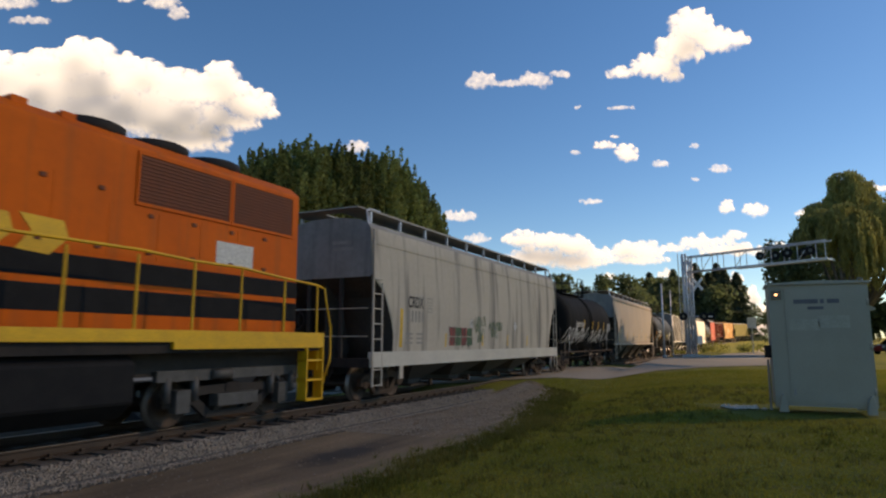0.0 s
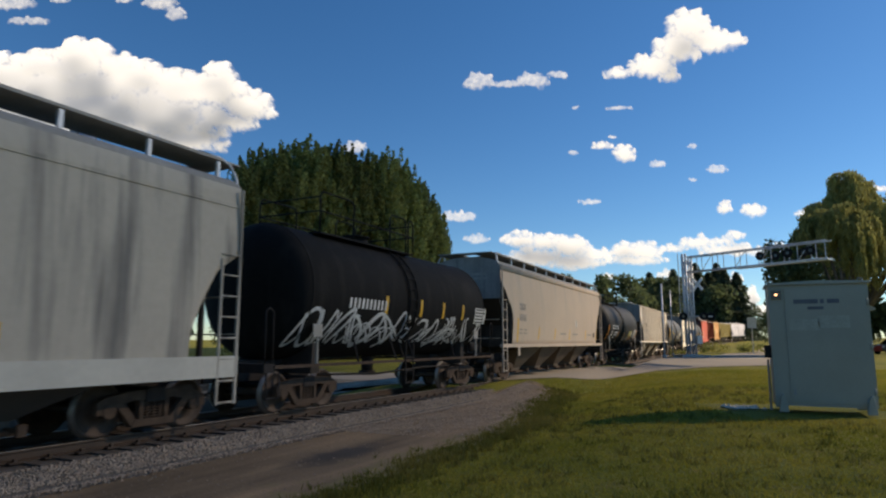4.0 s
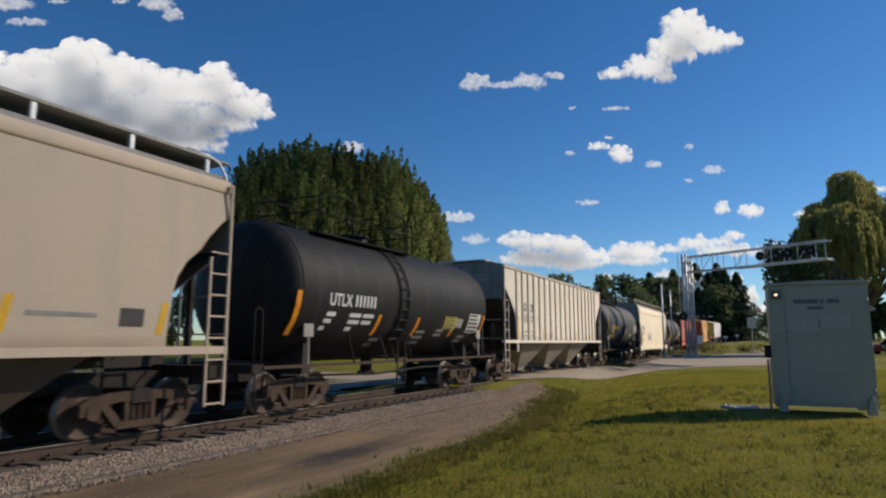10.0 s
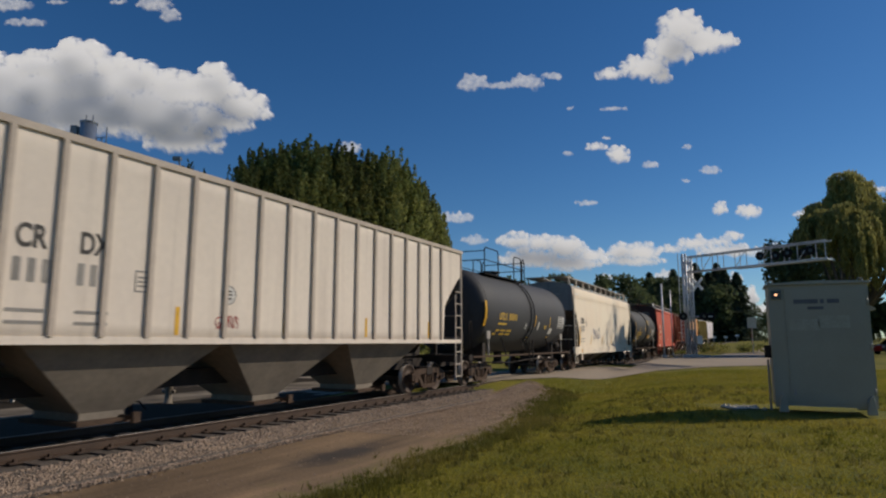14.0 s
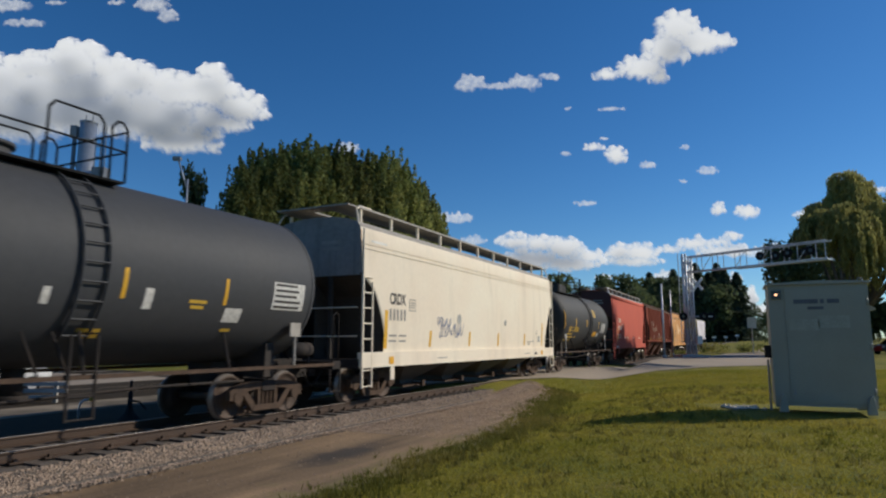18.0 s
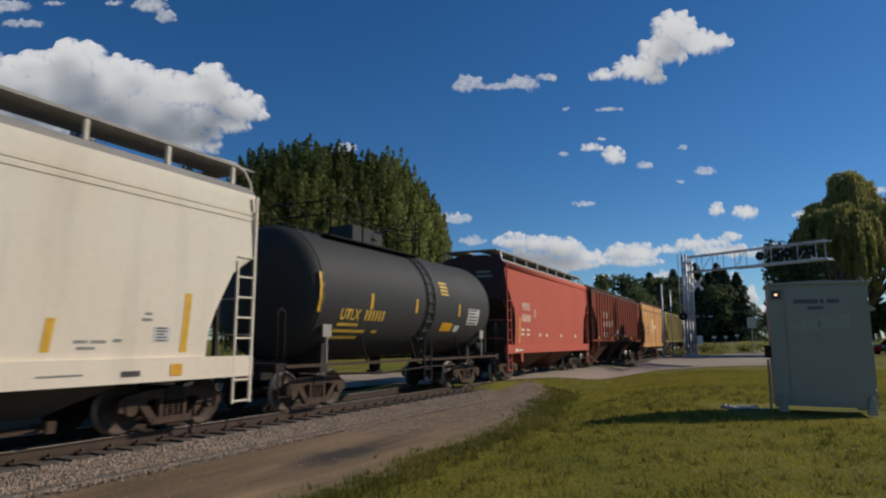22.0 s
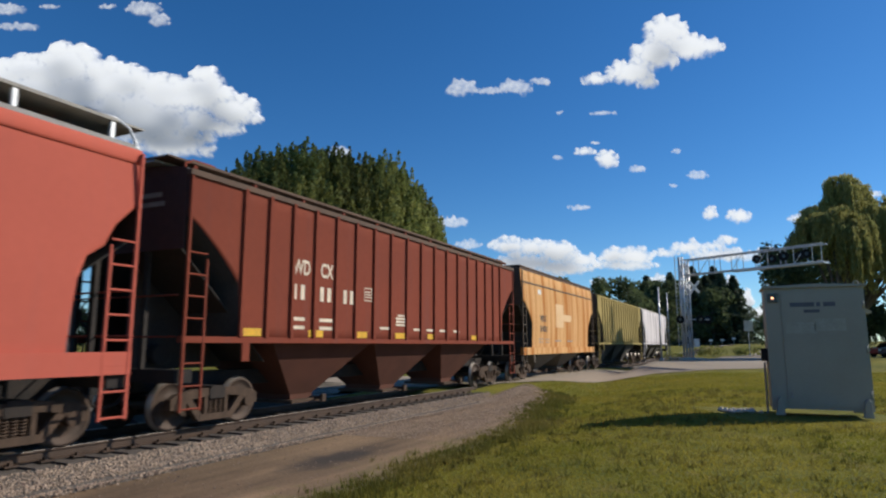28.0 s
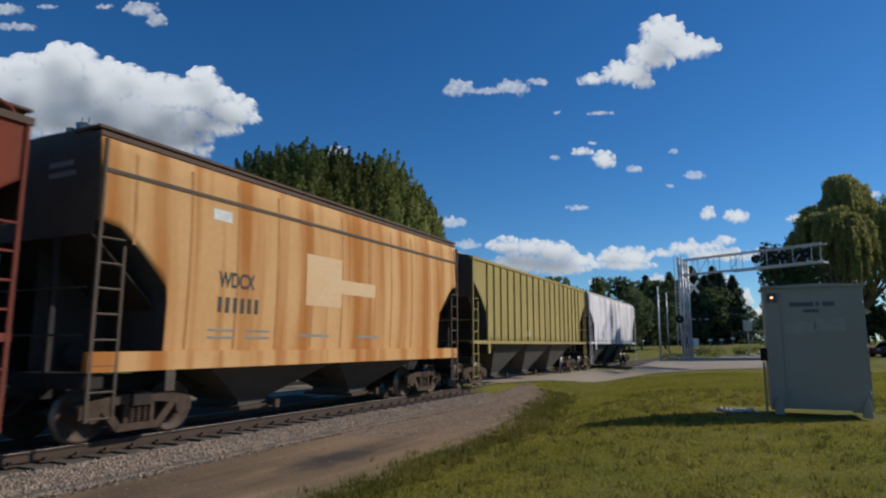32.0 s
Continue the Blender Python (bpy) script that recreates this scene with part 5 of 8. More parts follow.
for k in (-1, 1):
    bm = B()
    box(bm, -6.76, 6.76, min(k * 1.0, k * 1.49), max(k * 1.0, k * 1.49), 4.98, 5.06)
    bevelled(bm, 0.02, 2)
    part("roof_edge", bm, P["dark_roof"], car, "dark brown roof edge")
    bm = B()
    box(bm, -6.80, 6.80, min(k * 0.8, k * 1.50), max(k * 0.8, k * 1.50), 5.10, 5.15)
    part("roof_walkway", bm, P["dark_roof"], car, "dark brown walkway edge")
P["rust"] = material("rust run", (0.40, 0.17, 0.045), (0.50, 0.24, 0.08), rough=0.85, scale=1.5, amount=0.8, grain=9)
for i in range(10):
    x = 173.78 + 1.2 * i - mid
    for z0, z1 in ((2.2 if i == 0 else 1.52, 4.36), (4.47, 4.82)):
        if i == 0 and z0 < 4:
            z0 = 3.25
        bm = B()
        patch(bm, x - 0.03, x + 0.03, z0, z1, sf, 0.004, n=6)
        part("seam_rust", bm, P["rust"], car, "rusty upright seam")
letters(car, "WDCX", 175.7 - mid, 2.72, 0.30, sf, P["letter_black"])
digits(car, 175.7 - mid, 2.22, 0.30, 6, sf, P["letter_black"], 0.2)
bars(car, [(178.35 - mid, 179.75 - mid, 2.5, 3.7), (179.75 - mid, 181.3 - mid, 2.85, 3.2)], sf, P["pale_patch"], "pale_patch", "pale painted-over emblem")
bars(car, [(175.5 - mid, 175.98 - mid, 4.0, 4.22)], sf, P["letter_white"], "white_plate")
bars(car, [(x - mid, x + 0.7 - mid, z, z + 0.04) for x in (175.5, 176.5) for z in (1.72, 1.86)] + [(x - mid, x + 1.1 - mid, 1.78, 1.84) for x in (178.2, 180.5)], sf, P["letter_grey"], "data_bar")

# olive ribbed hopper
car, sf, mid = hopper("covered_hopper", 187.9, 204.9, "olive green covered hopper with upright side ribs", P["h8"], sill=1.64, sill_h=0.12, eave=4.80, belly=0.0, ribs=18, bays=3, bay_paint=P["bay_dark"], cut=1.45, cut_z=(2.72, 3.95), trim=P["h8"], end_paint=P["end_shade_rust"])
bars(car, [(194.0 - mid, 194.4 - mid, 1.95, 2.25)], sf, P["letter_white"], "data_plate")

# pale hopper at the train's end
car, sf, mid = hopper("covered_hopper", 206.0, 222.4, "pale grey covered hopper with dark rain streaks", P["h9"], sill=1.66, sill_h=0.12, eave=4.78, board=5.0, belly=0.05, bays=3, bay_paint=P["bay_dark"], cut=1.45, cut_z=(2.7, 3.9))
# ---- locomotive ----
DARK_FRAME = SIDE_FRAME.copy()
DARK_FRAME.materials.clear()
DARK_FRAME.materials.append(P["soot_shade"])


def locomotive():
    L = 17.4
    h = L / 2
    mid = 1.7
    loco = thing("locomotive", "orange diesel locomotive with black stripes and yellow rails", "locomotive", group="cars of the freight train")
    OR, YE, BK = M["orange_paint"], M["yellow_paint"], M["black_paint"]
    bm = B()
    box(bm, -h, h, -1.48, 1.48, 1.40, 1.62)
    part("deck", bm, M["iron"], loco)
    for k in (-1, 1):
        bm = B()
        box(bm, -h, 4.4, min(k * 1.48, k * 1.56), max(k * 1.48, k * 1.56), 1.60, 1.81)
        box(bm, 4.4, h, min(k * 1.48, k * 1.56), max(k * 1.48, k * 1.56), 1.47, 1.81)
        bevelled(bm, 0.01)
        part("side_sill", bm, YE, loco, "yellow side sill")
    W = 0.92
    x1 = 10.13 - mid
    # long hood with a bevelled roof
    bm = B()
    sec = [(-W, 1.62), (-W, 5.10), (-W + 0.30, 5.34), (W - 0.30, 5.34), (W, 5.10), (W, 1.62)]
    loft(bm, [[(x, y, z) for y, z in sec] for x in (-5.0, x1)], smooth=False)
    bmesh.ops.recalc_face_normals(bm, faces=bm.faces[:])
    bevelled(bm, 0.03)
    part("hood", bm, OR, loco, "orange engine hood")
    for k in (-1, 1):
        y0, y1 = (-W - 0.008, -W) if k < 0 else (W, W + 0.008)
        for z0, z1 in ((2.62, 3.0), (2.08, 2.50)):
            bm = B()
            box(bm, -5.0, x1 - 0.02, y0, y1, z0, z1)
            part("black_stripe", bm, BK, loco, "black painted stripe")
        for xa, xb in ((5.66 - mid, 7.85 - mid), (7.97 - mid, 9.85 - mid)):
            bm = B()
            box(bm, xa, xb, min(k * (W - 0.02), k * (W + 0.012)), max(k * (W - 0.02), k * (W + 0.012)), 4.10, 4.98)
            g = part("radiator_grille", bm, M["dark_orange"], loco, "soiled orange radiator grille")
            for i in range(12):
                z = 4.14 + i * 0.07
                bm = B()
                box(bm, xa + 0.02, xb - 0.02, min(k * (W + 0.012), k * (W + 0.03)), max(k * (W + 0.012), k * (W + 0.03)), z, z + 0.025)
                part("slat", bm, M["dark_orange"], g)
            bm = B()
            for a, b, c, d in ((xa - 0.05, xa, 4.04, 5.04), (xb, xb + 0.05, 4.04, 5.04), (xa, xb, 4.04, 4.10), (xa, xb, 4.98, 5.04)):
                box(bm, a, b, min(k * W, k * (W + 0.03)), max(k * W, k * (W + 0.03)), c, d)
            part("grille_frame", bm, OR, g)
        # access doors with latches
        for i in range(12):
            x = -4.6 + i * 1.0
            if x > x1 - 1.0:
                break
            bm = B()
            box(bm, x + 0.03, x + 0.95, min(k * W, k * (W + 0.006)), max(k * W, k * (W + 0.006)), 3.06, 3.96 if x > 3.0 else 4.3)
            dr = part("access_door", bm, OR, loco)
            for z in (3.2, 3.88 if x > 3.0 else 4.2):
                bm = B()
                box(bm, x + 0.80, x + 0.90, min(k * W, k * (W + 0.03)), max(k * W, k * (W + 0.03)), z - 0.035, z + 0.035)
                part("latch", bm, M["dark_orange"], dr)
    def sf(z):
        return W + 0.008
    bars(loco, [(7.55 - mid, 8.6 - mid, 3.16, 3.66)], sf, P["decal"], "white_panel", "white data panel on the hood")
    bm = B()
    y = -W - 0.016
    for x, z, s in ((3.2 - mid, 3.25, 1), (4.05 - mid, 3.25, 1)):
        for pts in (((-0.42, -0.26), (0.10, -0.30), (0.40, 0.0), (0.30, 0.27), (-0.40, 0.30), (-0.20, 0.05)),):
            bm.faces.new([bm.verts.new((x + s * a, y, z + b)) for a, b in pts])
    part("emblem", bm, YE, loco, "yellow arrow-like emblem shapes")
    # round roof fans, exhaust and cab
    for x in (5.2 - mid, 6.65 - mid, 8.1 - mid):
        bm = B()
        rod(bm, (x, 0, 5.30), (x, 0, 5.50), 0.66, 24)
        rod(bm, (x, 0, 5.50), (x, 0, 5.53), 0.60, 24)
        part("roof_fan", bm, M["iron"], loco, "round black roof fan")
    bm = B()
    box(bm, 1.2 - mid, 2.0 - mid, -0.35, 0.35, 5.32, 5.60)
    bevelled(bm, 0.05)
    part("exhaust_stack", bm, M["iron"], loco)
    for x in (3.5 - mid, 4.3 - mid):
        bm = B()
        box(bm, x, x + 0.25, -0.7, -0.45, 5.2, 5.4)
        part("lifting_lug", bm, OR, loco)
    bm = B()
    sec = [(-1.5, 1.62), (-1.5, 4.6), (-1.1, 5.12), (1.1, 5.12), (1.5, 4.6), (1.5, 1.62)]
    loft(bm, [[(x, y, z) for y, z in sec] for x in (-7.4, -5.0)], smooth=False)
    bmesh.ops.recalc_face_normals(bm, faces=bm.faces[:])
    bevelled(bm, 0.04)
    cab = part("cab", bm, OR, loco, "orange driver's cab")
    for k in (-1, 1):
        for x in (-6.9, -6.1):
            bm = B()
            box(bm, x, x + 0.65, min(k * 1.5, k * 1.51), max(k * 1.5, k * 1.51), 3.5, 4.3)
            part("window", bm, M["black_paint"], cab)
    bm = B()
    box(bm, -h + 0.3, -7.4, -0.9, 0.9, 1.62, 3.2)
    bevelled(bm, 0.1, 2)
    part("nose", bm, OR, loco)
    # railing
    posts = [4.05 - mid, 5.3 - mid, 6.5 - mid, 7.7 - mid, 9.0 - mid, 10.15 - mid]
    posts = [2.8 - mid - 1.25 * i for i in range(4)][::-1] + posts
    for k in (-1, 1):
        y = k * 1.52
        bm = B()
        pipe(bm, [(posts[0] - 0.3, y, 3.14)] + [(x, y, 3.14 if x < posts[-4] else 3.08) for x in posts[:-2]] + [(posts[-2], y, 2.98), (posts[-1], y, 2.92), (h, y * 0.97, 2.88)], 0.028, 6)
        part("hand_rail", bm, YE, loco, "yellow handrail")
        for x in posts:
            bm = B()
            rod(bm, (x, y, 1.6), (x, y, 3.06 if x < posts[-2] else 2.94), 0.026, 6)
            part("rail_post", bm, YE, loco)
        # end steps
        bm = B()
        for xa in (h - 0.62, h - 0.04):
            box(bm, xa, xa + 0.04, min(k * 1.30, k * 1.56), max(k * 1.30, k * 1.56), 0.28, 1.62)
        for z in (0.28, 0.72, 1.16):
            box(bm, h - 0.62, h, min(k * 1.28, k * 1.56), max(k * 1.28, k * 1.56), z, z + 0.045)
        part("steps", bm, YE, loco, "yellow end steps")
        bm = B()
        pipe(bm, [(h + 0.02, y, 2.88), (h + 0.10, y, 2.55), (h + 0.30, y, 1.95), (h + 0.30, y, 1.2), (h + 0.02, y, 0.6)], 0.024, 6)
        part("step_rail", bm, YE, loco, "yellow bent step rail")
    bm = B()
    box(bm, h - 0.12, h + 0.02, -1.45, 1.45, 0.95, 1.62)
    part("end_plate", bm, YE, loco)
    coupler(loco, h, 1)
    coupler(loco, -h, -1)
    bm = B()
    sec = [(-1.45, 0.95), (-1.45, 1.25), (-1.2, 1.42), (1.2, 1.42), (1.45, 1.25), (1.45, 0.6), (1.1, 0.32), (-1.1, 0.32), (-1.45, 0.6)]
    loft(bm, [[(x, y, z) for y, z in sec] for x in (-2.6, 3.75)], smooth=False)
    bmesh.ops.recalc_face_normals(bm, faces=bm.faces[:])
    bevelled(bm, 0.03)
    part("fuel_tank", bm, M["black_paint"], loco)
    bm = B()
    box(bm, -h + 0.3, h - 0.3, -1.05, 1.05, 0.98, 1.42)
    part("underframe", bm, P["soot_shade"], loco)
    for x in (8.05 - mid, -5.6):
        t = truck(loco, x, axles=(-1.37, 1.37), stretch=1.52, frame=DARK_FRAME)
        for y in (-1.12, 1.12):
            bm = B()
            for ax in (-1.37, 1.37):
                box(bm, ax - 0.16, ax + 0.16, y - 0.1, y + 0.1, 0.30, 0.72)
                for dx in (-0.32, 0.32):
                    rod(bm, (ax + dx, y, 0.5), (ax + dx, y, 0.95), 0.08, 8)
            box(bm, -1.95, 1.95, y - 0.06, y + 0.06, 0.88, 1.08)
            box(bm, -0.55, 0.55, y - 0.12, y + 0.12, 0.36, 0.60)
            rod(bm, (-0.7, y * 1.05, 0.98), (-0.2, y * 1.05, 0.98), 0.10, 8)
            part("axle_box_gear", bm, M["gear_grey"], t)
    CARS.append((loco, mid))


locomotive()
# ---- trees ----
def leaf_material(name, base, second, vary=0.35):
    m = material(name, base, second, rough=0.75, scale=0.35, amount=0.9, grain=3, grain_amount=0.15, bump=0.0, vary=vary, spec=0.2)
    N, L = m.node_tree.nodes, m.node_tree.links
    tr = N.new("ShaderNodeBsdfTranslucent")
    mix = N.new("ShaderNodeMixShader")
    mix.inputs[0].default_value = 0.45
    out = N["Material Output"]
    src = N["Principled BSDF"].inputs["Base Color"].links[0].from_socket
    L.new(src, tr.inputs["Color"])
    L.new(N["Principled BSDF"].outputs[0], mix.inputs[1])
    L.new(tr.outputs[0], mix.inputs[2])
    L.new(mix.outputs[0], out.inputs["Surface"])
    return m


M["poplar_leaf"] = leaf_material("poplar leaves", (0.165, 0.195, 0.060), (0.315, 0.310, 0.098), 0.75)
M["dark_leaf"] = leaf_material("dark leaves", (0.085, 0.115, 0.052), (0.125, 0.150, 0.066), 0.45)
M["fir_leaf"] = leaf_material("fir needles", (0.070, 0.098, 0.066), (0.105, 0.130, 0.078), 0.4)
M["willow_leaf"] = leaf_material("willow leaves", (0.270, 0.265, 0.085), (0.370, 0.340, 0.125), 0.55)
M["bush_leaf"] = leaf_material("shrub leaves", (0.16, 0.175, 0.05), (0.26, 0.235, 0.08), 0.5)
M["bark"] = material("bark", (0.15, 0.125, 0.10), (0.09, 0.075, 0.06), rough=0.95, scale=3, grain=12, bump=0.5)


def leaf_cloud(rnd, centres, size):
    """Small leaf blades, one kite each, at the centres; returns a mesh."""
    n = len(centres)
    c = np.asarray(centres, float)
    rs = np.random.RandomState(rnd)
    a = rs.normal(size=(n, 3))
    a /= np.linalg.norm(a, axis=1, keepdims=True)
    b = np.cross(a, rs.normal(size=(n, 3)))
    b /= np.linalg.norm(b, axis=1, keepdims=True)
    s = size * rs.uniform(0.6, 1.3, (n, 1))
    v = np.stack([c - a * s, c + b * s * 0.55 - a * s * 0.1, c + a * s, c - b * s * 0.55 + a * s * 0.1], 1).reshape(-1, 3)
    f = np.arange(4 * n).reshape(-1, 4)
    me = bpy.data.meshes.new("leaves")
    me.from_pydata(v.tolist(), [], f.tolist())
    return me


def in_ellipsoid(rs, n, c, r, shell=0.35):
    d = rs.normal(size=(n, 3))
    d /= np.linalg.norm(d, axis=1, keepdims=True)
    k = (shell + (1 - shell) * rs.uniform(0, 1, (n, 1))) ** 0.6
    return np.asarray(c) + d * k * np.asarray(r)


def trunk_mesh(bm, height, r, limbs, rnd):
    n = 7
    for i in range(n):
        z0, z1 = height * i / n, height * (i + 1) / n
        rod(bm, (0.1 * math.sin(i), 0, z0), (0.1 * math.sin(i + 1), 0, z1), r * (1 - 0.85 * i / n), 8, r * (1 - 0.85 * (i + 1) / n))
    for a, z, q, top in limbs:
        rod(bm, (0, 0, z), (q * math.cos(a), q * math.sin(a), top), r * 0.35, 6, r * 0.08)


def poplar(seed, height, width, clumps, leaves, size):
    """A cottonwood: small upright plumes all over an egg-shaped crown."""
    rnd = random.Random(seed)
    rs = np.random.RandomState(seed)
    t = thing("poplar_tree", "tall dense green poplar with upright plumes", "tree", group="trees behind the railway")
    pts, limbs = [], []
    for i in range(clumps):
        f = (i + 0.5) / clumps
        a = i * 2.39996 + rnd.uniform(-0.3, 0.3)
        z = height * (0.12 + 0.82 * f)
        env = width * math.sin(math.pi * min(1.0, 0.20 + 0.74 * f)) ** 0.7
        q = env * rnd.uniform(0.45, 1.0)
        hz, rr = rnd.uniform(1.3, 2.5) * (1.15 - 0.2 * f), rnd.uniform(0.55, 0.95) * (1.15 - 0.4 * f)
        u = rs.uniform(0, 1, leaves)
        ang = rs.uniform(0, 2 * np.pi, leaves)
        rad = rr * np.sqrt(np.sin(np.pi * np.clip(0.12 + 0.86 * u, 0, 1))) * (1.2 - 0.7 * u) * np.sqrt(rs.uniform(0.2, 1, leaves))
        lean = 0.30 * q * u
        pts.append(np.stack([(q + lean) * math.cos(a) + rad * np.cos(ang), (q + lean) * math.sin(a) + rad * np.sin(ang), z + hz * (2 * u - 0.8)], 1))
        if i % 7 == 0:
            limbs.append((a, z * 0.55, q * 0.9, z + 0.4))
    bm = B()
    trunk_mesh(bm, height * 0.9, 0.38, limbs, rnd)
    part("trunk", bm, M["bark"], t)
    mesh_part("crown", leaf_cloud(seed, np.concatenate(pts), size), M["poplar_leaf"], t)
    return t


def broad_tree(seed, height, width, leaves, size, mat, name="broadleaf_tree", label="dark green leafy tree", low=0.12):
    rs = np.random.RandomState(seed)
    rnd = random.Random(seed)
    t = thing(name, label, "tree", group="trees in the distance")
    pts, limbs = [], []
    n = 16
    for i in range(n):
        a = i * 2.4
        f = rnd.uniform(low + 0.1, 0.92)
        q = width * (0.25 + 0.75 * math.sin(math.pi * min(1, f * 0.95))) * rnd.uniform(0.3, 0.8)
        c = (q * math.cos(a), q * math.sin(a), height * f)
        r = width * rnd.uniform(0.28, 0.5)
        pts.append(in_ellipsoid(rs, leaves // n, c, (r, r, r * 1.15)))
        limbs.append((a, height * 0.3, q * 0.8, height * f))
    bm = B()
    trunk_mesh(bm, height * 0.8, 0.3, limbs, rnd)
    part("trunk", bm, M["bark"], t)
    mesh_part("crown", leaf_cloud(seed, np.concatenate(pts), size), mat, t)
    return t


def fir(seed, height, width, leaves, size):
    rs = np.random.RandomState(seed)
    t = thing("fir_tree", "tall dark green conifer tree", "tree", group="trees in the distance")
    f = rs.uniform(0.04, 1, leaves)
    ang = rs.uniform(0, 2 * np.pi, leaves)
    tier = 0.72 + 0.28 * np.abs(np.sin(f * 26))
    rad = width * (1 - f) ** 0.8 * tier * np.sqrt(rs.uniform(0.15, 1, leaves)) * (1 + 0.2 * np.sin(ang * 5 + f * 20))
    pts = np.stack([rad * np.cos(ang), rad * np.sin(ang), height * f - rad * 0.25], 1)
    bm = B()
    rod(bm, (0, 0, 0), (0, 0, height * 0.95), 0.25, 7, 0.03)
    part("trunk", bm, M["bark"], t)
    mesh_part("crown", leaf_cloud(seed, pts, size), M["fir_leaf"], t)
    return t


def willow(seed, cascades, trunk_h):
    """Hanging tresses of strands from arching limbs; cascades: x, y, top, radius, drop from the trunk's foot."""
    rs = np.random.RandomState(seed)
    rnd = random.Random(seed)
    t = thing("willow_tree", "weeping willow with hanging yellow green strands", "tree")
    pts, limbs = [], []
    for cx, cy, top, rad, drop0 in cascades:
        limbs.append((math.atan2(cy, cx), trunk_h * 0.3, math.hypot(cx, cy) * 0.95, top - 0.3))
        for j in range(int(16 + 12 * rad)):
            b, p = rnd.uniform(0, 2 * math.pi), rad * math.sqrt(rnd.uniform(0.0, 1.0))
            tx, ty = cx + p * math.cos(b), cy + p * math.sin(b)
            tz = top - 0.55 * rad * (p / rad) ** 2 + rnd.uniform(-0.25, 0.3)
            long = drop0 * rnd.uniform(0.45, 1.05)
            for k in range(9):
                x0, y0 = tx + rnd.gauss(0, 0.16), ty + rnd.gauss(0, 0.16)
                drop = long * rnd.uniform(0.6, 1.0)
                n = int(9 + drop * 6)
                u = rs.uniform(0, 1, n) ** 0.85
                arch = 0.45 * np.sin(np.minimum(u * 2.4, 1.57)) * rad * 0.3
                pts.append(np.stack([x0 + arch * math.cos(b) + rs.normal(0, 0.05, n), y0 + arch * math.sin(b) + rs.normal(0, 0.05, n), np.maximum(tz - drop * u + 0.25 * np.sin(np.pi * np.minimum(u * 3, 1)), 0.8)], 1))
    bm = B()
    trunk_mesh(bm, trunk_h, 0.5, limbs, rnd)
    part("trunk", bm, M["bark"], t)
    c = np.concatenate(pts)
    n = len(c)
    ax = np.concatenate([rs.normal(0, 0.28, (n, 2)), np.ones((n, 1))], 1)
    side = np.cross(ax, rs.normal(size=(n, 3)))
    side /= np.linalg.norm(side, axis=1, keepdims=True)
    s = rs.uniform(0.10, 0.24, (n, 1))
    v = np.stack([c - ax * s, c + side * 0.045, c + ax * s, c - side * 0.045], 1).reshape(-1, 3)
    me = bpy.data.meshes.new("strands")
    me.from_pydata(v.tolist(), [], np.arange(4 * n).reshape(-1, 4).tolist())
    mesh_part("crown", me, M["willow_leaf"], t)
    return t


def plant(x, y):
    return ground_z(x, y) - 0.05


pops = [poplar(101, 20.2, 3.8, 210, 110, 0.22), poplar(102, 20.2, 3.5, 200, 110, 0.22), poplar(103, 20.2, 4.1, 210, 110, 0.22)]
rnd = random.Random(5)
# a dense row that runs away from the road beyond the track: x, y, height, breadth
ROW = [(-18.6, 57.7, 18.2, 0.62), (-18.0, 60.4, 20.2, 0.78), (-16.7, 61.4, 20.2, 0.9), (-15.9, 64.2, 21.7, 1.0), (-14.4, 65.1, 22.5, 1.0), (-13.1, 67.9, 22.8, 1.05),
       (-11.3, 68.8, 23.1, 1.0), (-9.8, 71.6, 22.8, 1.05), (-8.0, 72.5, 23.2, 1.0), (-6.4, 75.2, 24.2, 1.0), (-4.8, 76.2, 22.6, 0.95), (-3.4, 79.0, 21.6, 0.85), (-1.6, 79.9, 19.6, 0.62), (-0.4, 82.7, 18.4, 0.5)]
for i, (x, y, ht, w) in enumerate(ROW):
    copy_thing(pops[i % 3], pose(x, y, plant(x, y), 0, 0, rnd.uniform(0, 360)) @ Matrix.Diagonal((w, w, ht / 20.4, 1)))
for t in pops:
    for ob in list(t.children) + [t]:
        bpy.data.objects.remove(ob)

leafy = [broad_tree(201, 15, 5.5, 2600, 0.42, M["dark_leaf"]), broad_tree(202, 16, 5.0, 2600, 0.42, M["dark_leaf"]), broad_tree(203, 13, 5.8, 2600, 0.42, M["dark_leaf"])]
FAR = []
for i in range(30):
    px = -0.12 + 0.55 * i / 29               # tangent of the bearing
    d = 150 + 25 * math.sin(i * 1.9) + (20 if i < 12 else 0)
    if px > 0.36:
        d *= 1.5
    FAR.append((px * d, d, (1.5 if px > 0.36 else 1.0) * 0.94 + 0.07 * math.sin(i * 2.3) + (0.10 if i in (14, 15, 16) else 0) + (0.06 if i < 14 else 0)))
FAR += [(118.0, 236, 0.85), (126.0, 240, 0.95), (74.5, 214, 1.40), (81.0, 216, 1.48), (87.5, 218, 1.44), (68.0, 216, 1.40), (93.0, 217, 1.0), (77.5, 203, 1.3), (84.5, 204, 1.3), (73.0, 226, 1.46), (79.0, 224, 1.44), (86.0, 226, 1.5), (91.0, 224, 1.46), (96.0, 226, 1.4), (70.5, 205, 1.34), (89.5, 206, 1.42), (66.0, 203, 1.3)]
for i in range(6):
    FAR.append((-74 + 6.5 * i, 98, 0.6 + 0.1 * math.sin(i * 2.0)))
for i in range(9):
    FAR.append((62 + 7.5 * i, 118 + 3 * i, 0.55 + 0.12 * math.sin(i * 1.7)))
